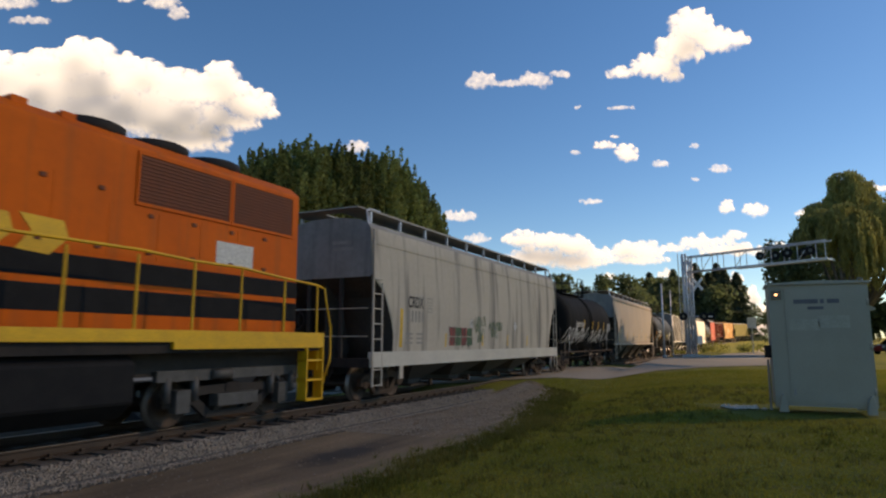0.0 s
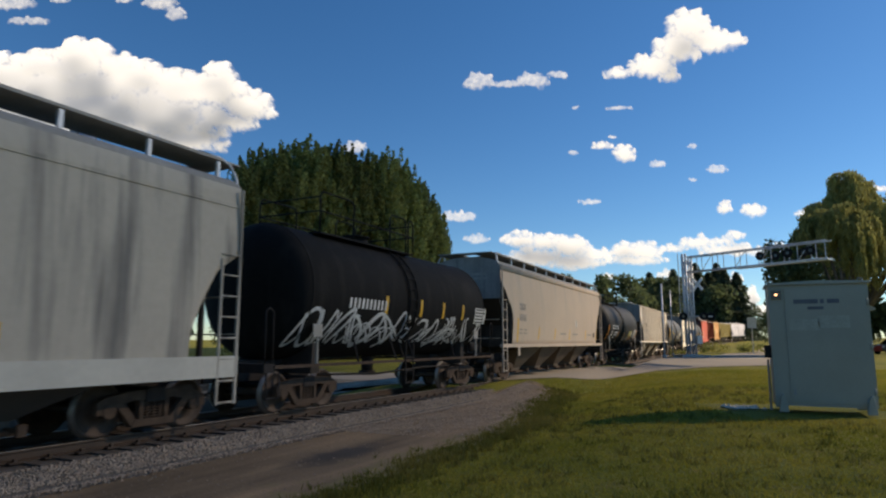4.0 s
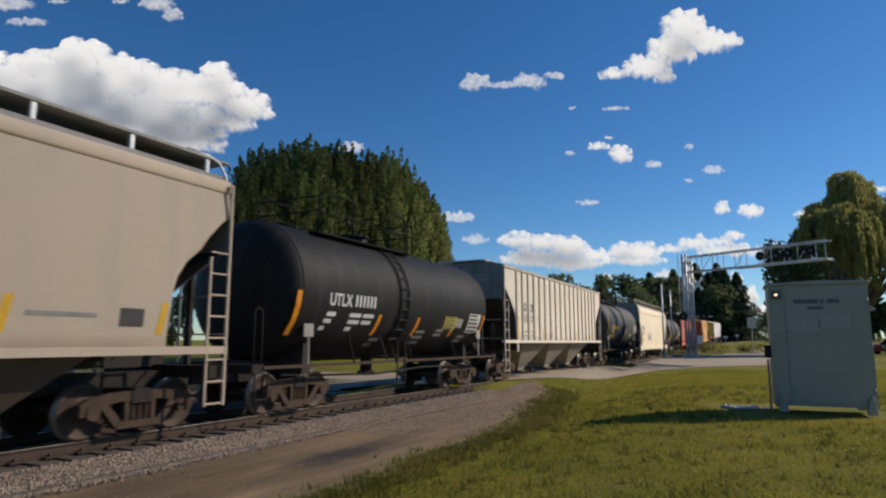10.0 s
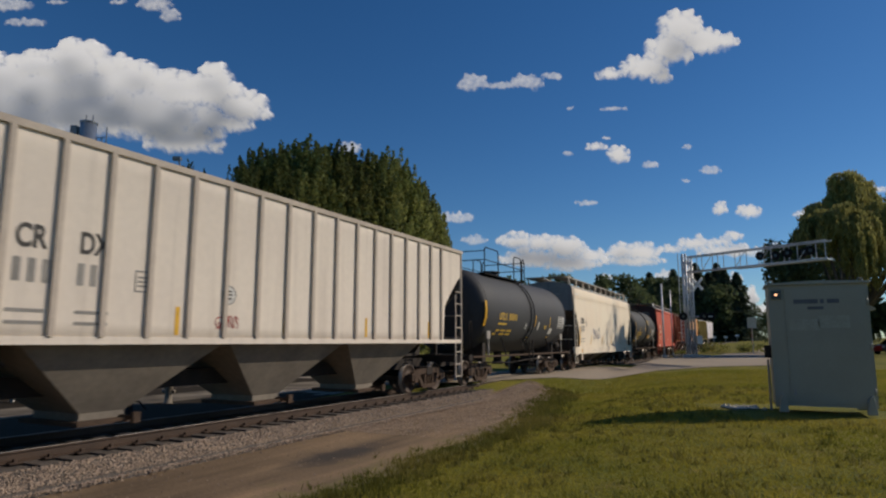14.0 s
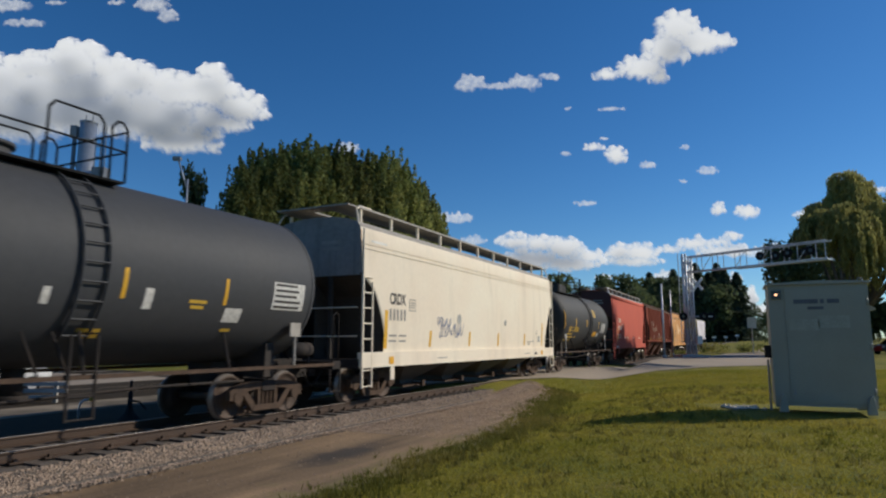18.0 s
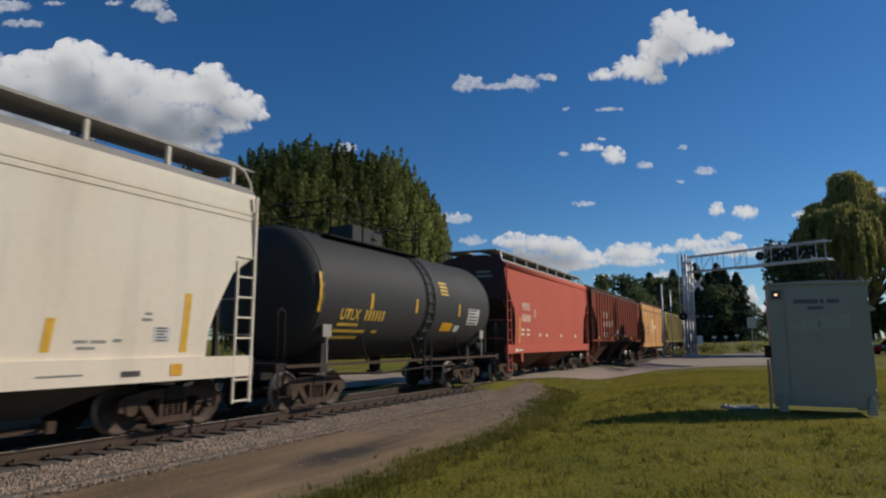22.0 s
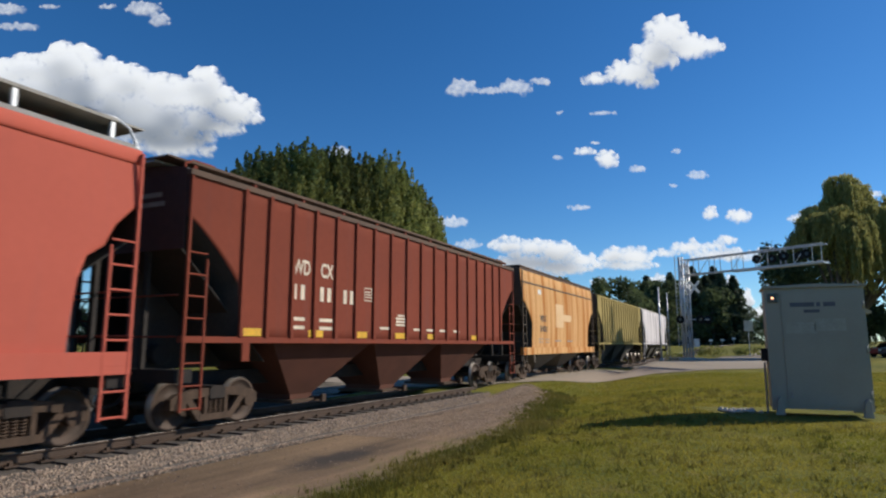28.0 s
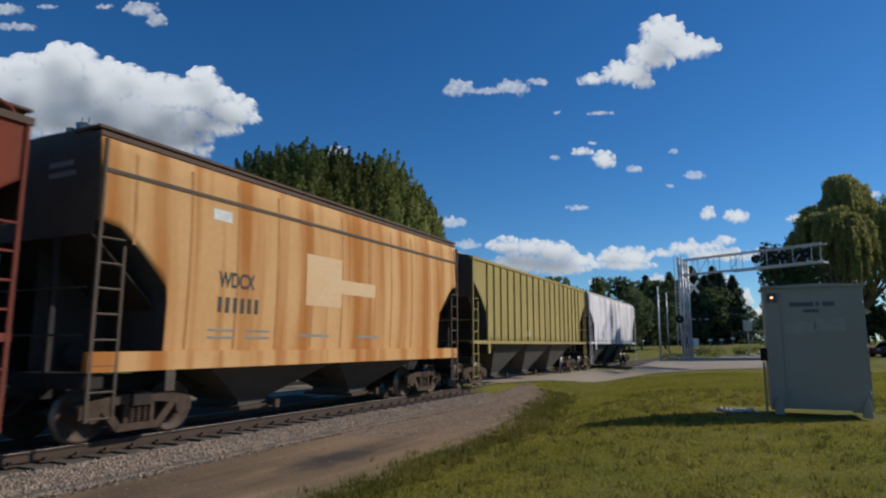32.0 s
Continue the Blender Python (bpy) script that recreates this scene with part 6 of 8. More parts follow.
for i in range(8):
    FAR.append((-64 - 9 * i, 78 - 2 * i, 0.62 + 0.1 * math.sin(i * 2.1)))
for i, (x, y, k) in enumerate(FAR):
    m = pose(x, y, plant(x, y), 0, 0, i * 77) @ Matrix.Diagonal((k, k, k, 1))
    if i < 3:
        leafy[i].matrix_basis = m
    else:
        copy_thing(leafy[i % 3], m)
small = broad_tree(204, 9.5, 1.9, 1600, 0.24, M["dark_leaf"], "young_tree", "small dark tree beside the poplars")
small.matrix_basis = pose(-23.2, 57.5, plant(-23.2, 57.5)) @ Matrix.Diagonal((0.8, 0.8, 1.95, 1))

firs = [fir(301, 14, 3.0, 3200, 0.34), fir(302, 14, 2.6, 3200, 0.34)]
BEYOND = 1.88      # the conifers stand past the curve of the line
SPRUCE = [(43.2, 108, 0.98), (46.0, 106, 0.96), (47.4, 109, 0.96), (45.0, 101, 0.86), (47.0, 101, 0.80), (40.2, 110, 0.92), (37.0, 113, 0.90), (50.4, 108, 0.55), (41.5, 103, 0.88), (38.8, 106, 0.86), (43.8, 104, 0.84), (44.6, 110, 0.92), (49.3, 110, 0.74)]
for i, (x, y, k) in enumerate(SPRUCE):
    x, y, k = x * BEYOND, y * BEYOND, k * BEYOND
    m = pose(x, y, plant(x, y), 0, 0, i * 51) @ Matrix.Diagonal((k * 1.75, k * 1.75, k * 0.96, 1))
    copy_thing(firs[i % 2], m)
for t in firs:
    for ob in list(t.children) + [t]:
        bpy.data.objects.remove(ob)
wil = willow(401, [(-1.0, -1.0, 15.4, 1.3, 4.0), (0.4, 0.2, 15.0, 1.6, 4.5), (-2.6, -0.6, 13.2, 1.4, 4.5), (2.3, -0.8, 13.6, 1.5, 5.0), (4.3, -1.2, 13.9, 1.5, 5.0), (6.5, -0.5, 13.2, 1.9, 6.5), (0.6, -2.4, 12.6, 1.5, 4.5),
                   (3.2, -2.8, 11.6, 1.6, 4.5), (5.8, -3.0, 11.0, 1.7, 5.0), (-1.4, 1.8, 13.4, 1.8, 5.0), (2.5, 2.2, 13.6, 2.0, 5.5), (5.5, 2.4, 13.2, 2.0, 6.0), (-0.5, -2.6, 10.4, 1.2, 4.0), (2.0, -4.0, 8.8, 1.4, 4.0)], 11.5)
wil.matrix_basis = pose(35.3, 53.5, plant(35.3, 53.5))
fore = willow(402, [(0.0, 0.0, 11.7, 1.5, 4.5), (-1.4, 0.3, 11.2, 1.1, 3.2), (1.3, -0.2, 11.1, 1.2, 5.6), (-2.1, 0.8, 10.2, 0.9, 2.6), (0.5, -0.8, 10.4, 1.1, 4.6), (1.9, 0.6, 10.2, 1.0, 5.0), (-0.8, -0.6, 10.6, 0.9, 2.6)], 9.0)
fore.matrix_basis = pose(31.2, 49.0, plant(31.2, 49.0))
tagged(fore, "lower weeping willow with drooping yellow green strands", "tree")
# added leafy mass; its dark leaves stand for the willow arm's shade
shaded_arm = broad_tree(206, 9.4, 2.5, 3800, 0.2, M["dark_leaf"], "broadleaf_tree", "dark leafy mass for the willow's shaded low arm", low=0.5)
shaded_arm.matrix_basis = pose(28.0, 50.5, plant(28.0, 50.5))
back = broad_tree(205, 10, 5.2, 5200, 0.34, M["dark_leaf"], "broadleaf_tree", "dark green leafy tree behind the willow", low=0.02)
back.matrix_basis = pose(40.5, 66, plant(40.5, 66))
copy_thing(back, pose(51, 64, plant(51, 64), 0, 0, 120))
copy_thing(back, pose(63, 72, plant(63, 72), 0, 0, 200))

# shrubs along the far verge
shrub_pts = []
rs = np.random.RandomState(9)
for i in range(46):
    x, y = 28 + i * 1.05, 78 + 3.5 * math.sin(i * 1.3) + 0.25 * i
    shrub_pts.append(in_ellipsoid(rs, 110, (x, y, plant(x, y) + 0.55), (0.95, 0.8, 0.65 + 0.3 * math.sin(i * 2.2)), 0.1))
shr = mesh_part("shrubs", leaf_cloud(9, np.concatenate(shrub_pts), 0.16), M["bush_leaf"])
tagged(shr, "low yellow green shrubs along the verge", "shrubs", kind="stuff")
# ---- signal case on the lawn ----
M["shade_glass"] = material("dark lamp glass", (0.015, 0.012, 0.012), rough=0.2, bump=0, spec=0.6)
M["indicator"] = material("lit indicator lamp", (1.0, 0.45, 0.22), rough=0.3, bump=0, glow=4.0)
M["case_bars"] = material("faded black stencil", (0.14, 0.145, 0.16), rough=0.7, bump=0)
M["wire"] = material("dull steel", (0.33, 0.33, 0.33), (0.22, 0.21, 0.20), rough=0.6, metal=0.3)


M["case_patch"] = material("paler touched-up grey paint", (0.40, 0.39, 0.32), (0.34, 0.33, 0.26), rough=0.6, scale=5, amount=0.9, grain=30, bump=0.02)


def signal_case():
    """A steel equipment case: body, roof, door, feet, lamp and a small box on its side."""
    W, D, H = 2.02, 1.1, 2.98
    c = thing("signal_case", "grey steel railway signal case on a concrete pad", "signal case")
    p = M["box_paint"]
    bm = B()
    box(bm, 0, W, 0, D, 0.14, H - 0.05)
    bevelled(bm, 0.02)
    part("body", bm, p, c)
    bm = B()
    prism(bm, [(-0.05, H - 0.06), (W + 0.05, H - 0.06), (W + 0.05, H - 0.01), (W / 2, H + 0.03), (-0.05, H - 0.01)], -0.06, D + 0.06)
    bevelled(bm, 0.008)
    part("roof", bm, p, c)
    bm = B()
    box(bm, 0.34, W - 0.04, -0.022, 0, 0.22, H - 0.16)
    bevelled(bm, 0.006)
    dr = part("door", bm, p, c)
    for z in (0.5, 1.5, 2.5):
        bm = B()
        rod(bm, (W - 0.04, -0.03, z - 0.08), (W - 0.04, -0.03, z + 0.08), 0.018, 8)
        part("hinge", bm, p, dr)
    bm = B()
    rod(bm, (0.42, -0.06, 0.42), (0.42, -0.02, 0.42), 0.03, 8)
    rod(bm, (0.42, -0.06, 0.42), (0.42, -0.06, 0.52), 0.014, 6)
    part("handle", bm, M["wire"], dr)
    for x in (0.06, W - 0.24):
        bm = B()
        prism(bm, [(x, 0.0), (x + 0.20, 0.0), (x + 0.17, 0.34), (x + 0.12, 0.42), (x + 0.05, 0.34)], -0.12, 0.0)
        bevelled(bm, 0.01)
        part("foot", bm, p, c)
        bm = B()
        prism(bm, [(x, 0.0), (x + 0.20, 0.0), (x + 0.17, 0.34), (x + 0.03, 0.34)], D, D + 0.12)
        part("foot", bm, p, c)
    for x in (0.07, W - 0.13):
        bm = B()
        for i in range(6):
            a, b = math.pi * i / 6, math.pi * (i + 1) / 6
            rod(bm, (x + 0.05 * math.cos(a), 0.05, H + 0.07 * math.sin(a)), (x + 0.05 * math.cos(b), 0.05, H + 0.07 * math.sin(b)), 0.016, 6)
        part("lifting_eye", bm, p, c)
    bm = B()
    box(bm, 0.06, 0.27, -0.05, 0.0, H - 0.385, H - 0.175)
    bevelled(bm, 0.01)
    ring = part("lamp_housing", bm, M["shade_glass"], c)
    bm = B()
    rod(bm, (0.165, -0.062, H - 0.28), (0.165, -0.05, H - 0.28), 0.028, 12)
    part("lens", bm, M["indicator"], ring, "glowing reddish indicator lens")
    for i, (x, w) in enumerate(((0.52, 0.50), (1.06, 0.08), (1.20, 0.24))):
        bm = B()
        box(bm, x, x + w, -0.027, -0.022, H - 0.50, H - 0.40)
        part("stencil_bar", bm, M["case_bars"], c, "faded black stencil bar")
    bm = B()
    box(bm, 0.80, 1.12, -0.027, -0.022, H - 0.64, H - 0.57)
    part("stencil_bar", bm, M["case_bars"], c, "faded black stencil bar")
    for x0, x1, z0, z1 in ((0.40, 1.02, 1.86, 2.12), (0.98, 1.62, 1.92, 2.20)):
        bm = B()
        box(bm, x0, x1, -0.0245, -0.022, z0, z1)
        part("repainted_patch", bm, M["case_patch"], dr, "slightly paler painted-over patch")
    bm = B()
    prism(bm, [(W, H - 0.52), (W + 0.16, H - 0.62), (W + 0.16, H - 0.66), (W, H - 0.66)], 0.25, 0.75)
    part("vent_hood", bm, p, c)
    bm = B()
    box(bm, -0.14, 0, 0.25, 0.50, 1.22, 1.52)
    bevelled(bm, 0.012)
    mb = part("junction_box", bm, M["iron"], c, "dark iron junction box")
    bm = B()
    rod(bm, (-0.08, 0.37, 0.0), (-0.08, 0.37, 1.18), 0.025, 6)
    part("conduit", bm, M["wire"], mb)
    return c


case = signal_case()
CX, CY = 7.75, 15.1
case.matrix_basis = pose(CX, CY, ground_z(8.6, 15.2) + 0.03, 0, 0, -24)
bm = B()
box(bm, -0.50, 2.10, 0.05, 1.4, -0.30, -0.035)
bevelled(bm, 0.03)
pad = part("concrete_pad", bm, M["concrete"], at=pose(CX, CY, ground_z(8.6, 15.2) + 0.01, 0, 0, -24))
tagged(pad, "pale concrete pad under the signal case", "pad", kind="structure")


M["pale_stone"] = material("pale broken limestone", (0.62, 0.56, 0.46), (0.44, 0.39, 0.31), rough=0.9, scale=3, grain=30, bump=0.2)


def rubble():
    """Broken pale stone heaped at the pad's edge."""
    rs = np.random.RandomState(14)
    bm = B()
    for i in range(60):
        x = rs.uniform(6.95, 7.75)
        y = 16.15 - 0.30 * (x - 6.7) + rs.normal(0, 0.13)
        r = rs.uniform(0.03, 0.10)
        z = ground_z(x, y) + r * 0.4
        vs = [bm.verts.new((x + r * a * rs.uniform(0.7, 1.3), y + r * b * rs.uniform(0.7, 1.3), z + r * c * rs.uniform(0.5, 0.9))) for a, b, c in ((1, 0, 0), (-1, 0, 0), (0, 1, 0), (0, -1, 0), (0, 0, 1), (0, 0, -1))]
        for f in ((0, 2, 4), (2, 1, 4), (1, 3, 4), (3, 0, 4), (2, 0, 5), (1, 2, 5), (3, 1, 5), (0, 3, 5)):
            bm.faces.new([vs[k] for k in f])
    tagged(part("rubble", bm, M["pale_stone"]), "broken pale stone beside the concrete pad", "rubble", kind="stuff")


rubble()
# ---- cantilever crossing signal ----
def flasher(parent, x, y, z, face):
    """A round hooded lamp unit on a dark background disc, facing along face."""
    f = Vector(face).normalized()
    c = Vector((x, y, z))
    bm = B()
    rod(bm, c - f * 0.015, c + f * 0.015, 0.30, 20)
    disc = part("background_disc", bm, M["black_paint"], parent, "round black lamp background")
    bm = B()
    rod(bm, c + f * 0.015, c + f * 0.05, 0.11, 14)
    part("lens", bm, M["shade_glass"], disc)
    bm = B()
    rod(bm, c - f * 0.16, c - f * 0.015, 0.13, 12)
    part("housing", bm, M["black_paint"], disc)
    return disc


def cantilever():
    g = thing("cantilever_signal", "galvanised cantilever crossing signal with walkway arm", "crossing signal")
    mx, my = 18.25, 47.0
    z0 = ground_z(mx, my)
    tip = Vector((23.9, 38.9, 0))
    d = (tip - Vector((mx, my, 0)))
    length = d.length
    d.normalize()
    nrm = Vector((-d.y, d.x, 0))
    top, dep = 7.85, 1.12
    base = Vector((mx, my, 0))
    bm = B()
    box(bm, mx - 1.0, mx + 1.0, my - 0.8, my + 0.8, z0 - 0.4, z0 + 0.16)
    bevelled(bm, 0.03)
    part("footing", bm, M["concrete"], g)
    cols = []
    for a in (-0.12, 0.12):
        for b in (-0.36, 0.36):
            c = base + d * a + nrm * b
            bm = B()
            rod(bm, (c.x, c.y, z0 + 0.1), (c.x, c.y, top + (0.25 if b < 0 else 0.12)), 0.072, 10)
            rod(bm, (c.x, c.y, z0 + 0.1), (c.x, c.y, z0 + 0.2), 0.16, 10)
            part("mast_leg", bm, M["galv"], g)
            cols.append(c)
    for i in range(4):
        za, zb = z0 + 0.6 + i * 1.7, z0 + 0.6 + (i + 1) * 1.7
        for p, q in ((0, 2), (1, 3), (0, 1), (2, 3)):
            bm = B()
            rod(bm, (cols[p].x, cols[p].y, za), (cols[q].x, cols[q].y, zb), 0.026, 6)
            rod(bm, (cols[q].x, cols[q].y, za), (cols[p].x, cols[p].y, zb), 0.026, 6)
            part("mast_brace", bm, M["galv"], g)
    # ladder on the far leg
    lc = base - d * 0.62
    bm = B()
    for b in (-0.22, 0.22):
        c = lc + nrm * b
        rod(bm, (c.x, c.y, z0 + 1.0), (c.x, c.y, top + 0.35), 0.028, 6)
    lad = part("ladder", bm, M["galv"], g)
    for i in range(22):
        z = z0 + 1.15 + i * 0.3
        bm = B()
        a, b = lc + nrm * 0.22, lc - nrm * 0.22
        rod(bm, (a.x, a.y, z), (b.x, b.y, z), 0.018, 5)
        part("rung", bm, M["galv"], lad)
    # the arm: four chords, posts and diagonals
    for b in (-0.33, 0.33):
        for z in (top - dep, top):
            bm = B()
            p, q = base + nrm * b, base + nrm * b + d * (length + 0.1)
            rod(bm, (p.x, p.y, z), (q.x, q.y, z), 0.045, 8)
            part("arm_chord", bm, M["galv"], g)
    n = 11
    for b in (-0.33, 0.33):
        for i in range(n + 1):
            if b > 0 and i % 2:
                continue
            p = base + nrm * b + d * (0.6 + (length - 0.6) * i / n)
            bm = B()
            rod(bm, (p.x, p.y, top - dep), (p.x, p.y, top), 0.026, 6)
            part("arm_post", bm, M["galv"], g)
            if b < 0 and i in (1, 4, 6, 9):
                q = base + nrm * b + d * (0.6 + (length - 0.6) * (i + 1) / n)
                bm = B()
                rod(bm, (p.x, p.y, top - dep), (q.x, q.y, top), 0.022, 6)
                part("arm_diagonal", bm, M["galv"], g)
    bm = B()
    p, q = base - nrm * 0.36 + d * 3.8, base - nrm * 0.36 + d * (length + 0.1)
    r = nrm * 0.72
    vs = [bm.verts.new((v.x, v.y, z)) for z in (top - dep - 0.10, top - dep - 0.02) for v in (p, q, q + r, p + r)]
    for f in ((0, 1, 2, 3), (7, 6, 5, 4), (0, 4, 5, 1), (1, 5, 6, 2), (2, 6, 7, 3), (3, 7, 4, 0)):
        bm.faces.new([vs[i] for i in f])
    part("arm_walkway", bm, M["galv"], g, "steel grating walkway along the arm")
    for f in (5.8, 6.5, 7.6, 8.3, 9.0):
        p = base - nrm * (0.40 if f in (5.8, 7.6, 9.0) else -0.2) + d * f
        flasher(g, p.x, p.y, top - dep * 0.5, (-0.55, -0.84, 0) if f not in (5.8, 9.0) else (-0.2, -0.98, 0))
    for a, b in ((-0.75, 0.0), (0.75, 0.0), (1.35, 0.2)):
        p = base + d * 0.1 + Vector((a, -0.45 + b, 0))
        flasher(g, p.x, p.y, z0 + 2.95, (-0.25, -0.97, 0))
    bm = B()
    rod(bm, (mx - 0.9, my - 0.42, z0 + 2.95), (mx + 1.5, my - 0.42, z0 + 2.95), 0.04, 6)
    part("lamp_bar", bm, M["galv"], g)
    for a in (1, -1):
        bm = B()
        box(bm, -0.60, 0.60, -0.012, 0.012, -0.10, 0.10)
        part("crossbuck_blade", bm, M["white_paint"], g, "white crossbuck blade seen edge on", at=pose(mx + 0.5, my - 0.5, z0 + 5.3, 0, a * 45, -62))
    bm = B()
    box(bm, mx + 0.18, mx + 0.56, my - 0.70, my - 0.40, z0 + 0.95, z0 + 1.55)
    bevelled(bm, 0.03)
    part("control_box", bm, M["galv"], g)
    return g


cantilever()


def pole(name, x, y, z1, r, label, lean=0.0):
    z0 = ground_z(x, y)
    t = thing(name, label, "pole")
    bm = B()
    rod(bm, (x, y, z0 - 0.2), (x + lean, y, z1), r, 10, r * 0.85)
    part("shaft", bm, M["galv"], t)
    bm = B()
    rod(bm, (x, y, z0 - 0.1), (x, y, z0 + 0.22), r * 2.2, 10)
    part("foot", bm, M["concrete"], t)
    bm = B()
    rod(bm, (x + lean, y, z1), (x + lean, y, z1 + 0.06), r * 1.1, 8)
    part("cap", bm, M["galv"], t)
    return t


pole("signal_pole", 15.2, 44.0, 5.55, 0.065, "plain galvanised steel pole beside the crossing")
pole("signal_pole", 18.3, 51.0, 5.7, 0.045, "slim galvanised steel pole beside the crossing")


def road_sign(x, y, ztop):
    z0 = ground_z(x, y)
    t = thing("road_sign", "square road sign seen from its grey back", "road sign")
    bm = B()
    box(bm, x - 0.03, x + 0.03, y - 0.03, y + 0.03, z0 - 0.2, ztop - 0.1)
    part("post", bm, M["galv"], t)
    bm = B()
    box(bm, x - 0.42, x + 0.42, y - 0.06, y - 0.035, ztop - 1.0, ztop)
    bevelled(bm, 0.01)
    part("plate", bm, M["galv"], t)


road_sign(29.3, 60.5, 3.9)


# ---- beyond the track ----
def street_lamp(x, y):
    z0 = ground_z(x, y)
    t = thing("street_lamp", "grey street lamp on a tall bent pole", "street lamp")
    bm = B()
    rod(bm, (x, y, z0), (x, y, 14.4), 0.12, 8, 0.08)
    part("pole", bm, M["galv"], t)
    bm = B()
    rod(bm, (x, y, 13.6), (x - 0.85, y, 16.0), 0.07, 8)
    part("arm", bm, M["galv"], t)
    bm = B()
    box(bm, x - 1.25, x - 0.65, y - 0.18, y + 0.18, 15.95, 16.25)
    bevelled(bm, 0.06, 2)
    part("head", bm, M["wire"], t)


street_lamp(-20.3, 49.0)


def stack_tower(x, y):
    """A steel stack with a caged side platform."""
    z0 = ground_z(x, y)
    t = thing("steel_stack", "silver steel stack with caged platform and side pipe", "industrial stack")
    bm = B()
    rod(bm, (x, y, z0), (x, y, 15.9), 0.50, 20)
    part("shell", bm, M["galv"], t)
    for z in (5.0, 8.5, 12.2, 14.6, 15.8):
        bm = B()
        rod(bm, (x, y, z), (x, y, z + 0.10), 0.54, 20)
        part("flange", bm, M["galv"], t)
    bm = B()
    rod(bm, (x - 0.78, y - 0.1, z0), (x - 0.78, y - 0.1, 14.9), 0.13, 8)
    rod(bm, (x - 0.78, y - 0.1, 13.2), (x - 0.40, y - 0.1, 12.8), 0.10, 8)
    part("side_pipe", bm, M["wire"], t)
    bm = B()
    box(bm, x - 1.02, x - 0.60, y - 0.3, y + 0.1, 14.8, 15.6)
    bevelled(bm, 0.03)
    part("pipe_cowl", bm, M["wire"], t)
    bm = B()
    box(bm, x - 1.2, x + 1.55, y - 0.7, y + 0.7, 12.0, 12.15)
    part("platform", bm, M["wire"], t)
    bm = B()
    for dx in (0.85, 1.2, 1.5):
        rod(bm, (x + dx, y - 0.5, 12.1), (x + dx, y - 0.5, 15.4 if dx == 1.5 else 14.7), 0.035, 6)
    for z in (12.7, 13.4, 14.1, 14.7):
        rod(bm, (x + 0.85, y - 0.5, z), (x + 1.5, y - 0.5, z), 0.03, 6)
    part("ladder_cage", bm, M["wire"], t)
    bm = B()
    box(bm, x + 0.7, x + 1.5, y - 0.5, y + 0.3, 12.15, 12.75)
    bevelled(bm, 0.03)
    part("motor_box", bm, M["wire"], t)
    for dx in (-0.2, 0.25):
        bm = B()
        rod(bm, (x + dx, y, 15.9), (x + dx, y, 16.4), 0.03, 6)
        part("finial", bm, M["wire"], t)


stack_tower(-23.3, 40.0)
# yard asphalt; the near strip holds the train's shadow in its colour
M["shaded_lot"] = material("yard asphalt, shade painted in", (0.044, 0.033, 0.020), (0.028, 0.022, 0.014), rough=0.95, spec=0.1, scale=0.25, grain=8, bump=0.2)
lot = strip("yard_pavement", M["shaded_lot"], -45, 29, 2.0, lambda s: (-3.2, -7.5), 0.03, "yard asphalt beyond the tracks, darkened with painted shade", "pavement")
back_lot = strip("yard_pavement", M["shaded_lot"], -45, 29, 2.0, lambda s: (-10.0, -30.0), 0.030, "yard asphalt beyond the tracks, darkened with painted shade", "pavement")
# paler strip stands in for the sunlit yard past that shadow
M["slab"] = material("weathered concrete slab, sunlight in its colour", (0.28, 0.23, 0.165), (0.09, 0.075, 0.055), rough=0.95, scale=0.5, amount=1.0, grain=9, spec=0.1)
slab = strip("concrete_pavement", M["slab"], -45, 29, 2.0, lambda s: (-7.5, -10.0), 0.034, "pale concrete strip beyond the tracks, sunlight in its colour", "pavement")


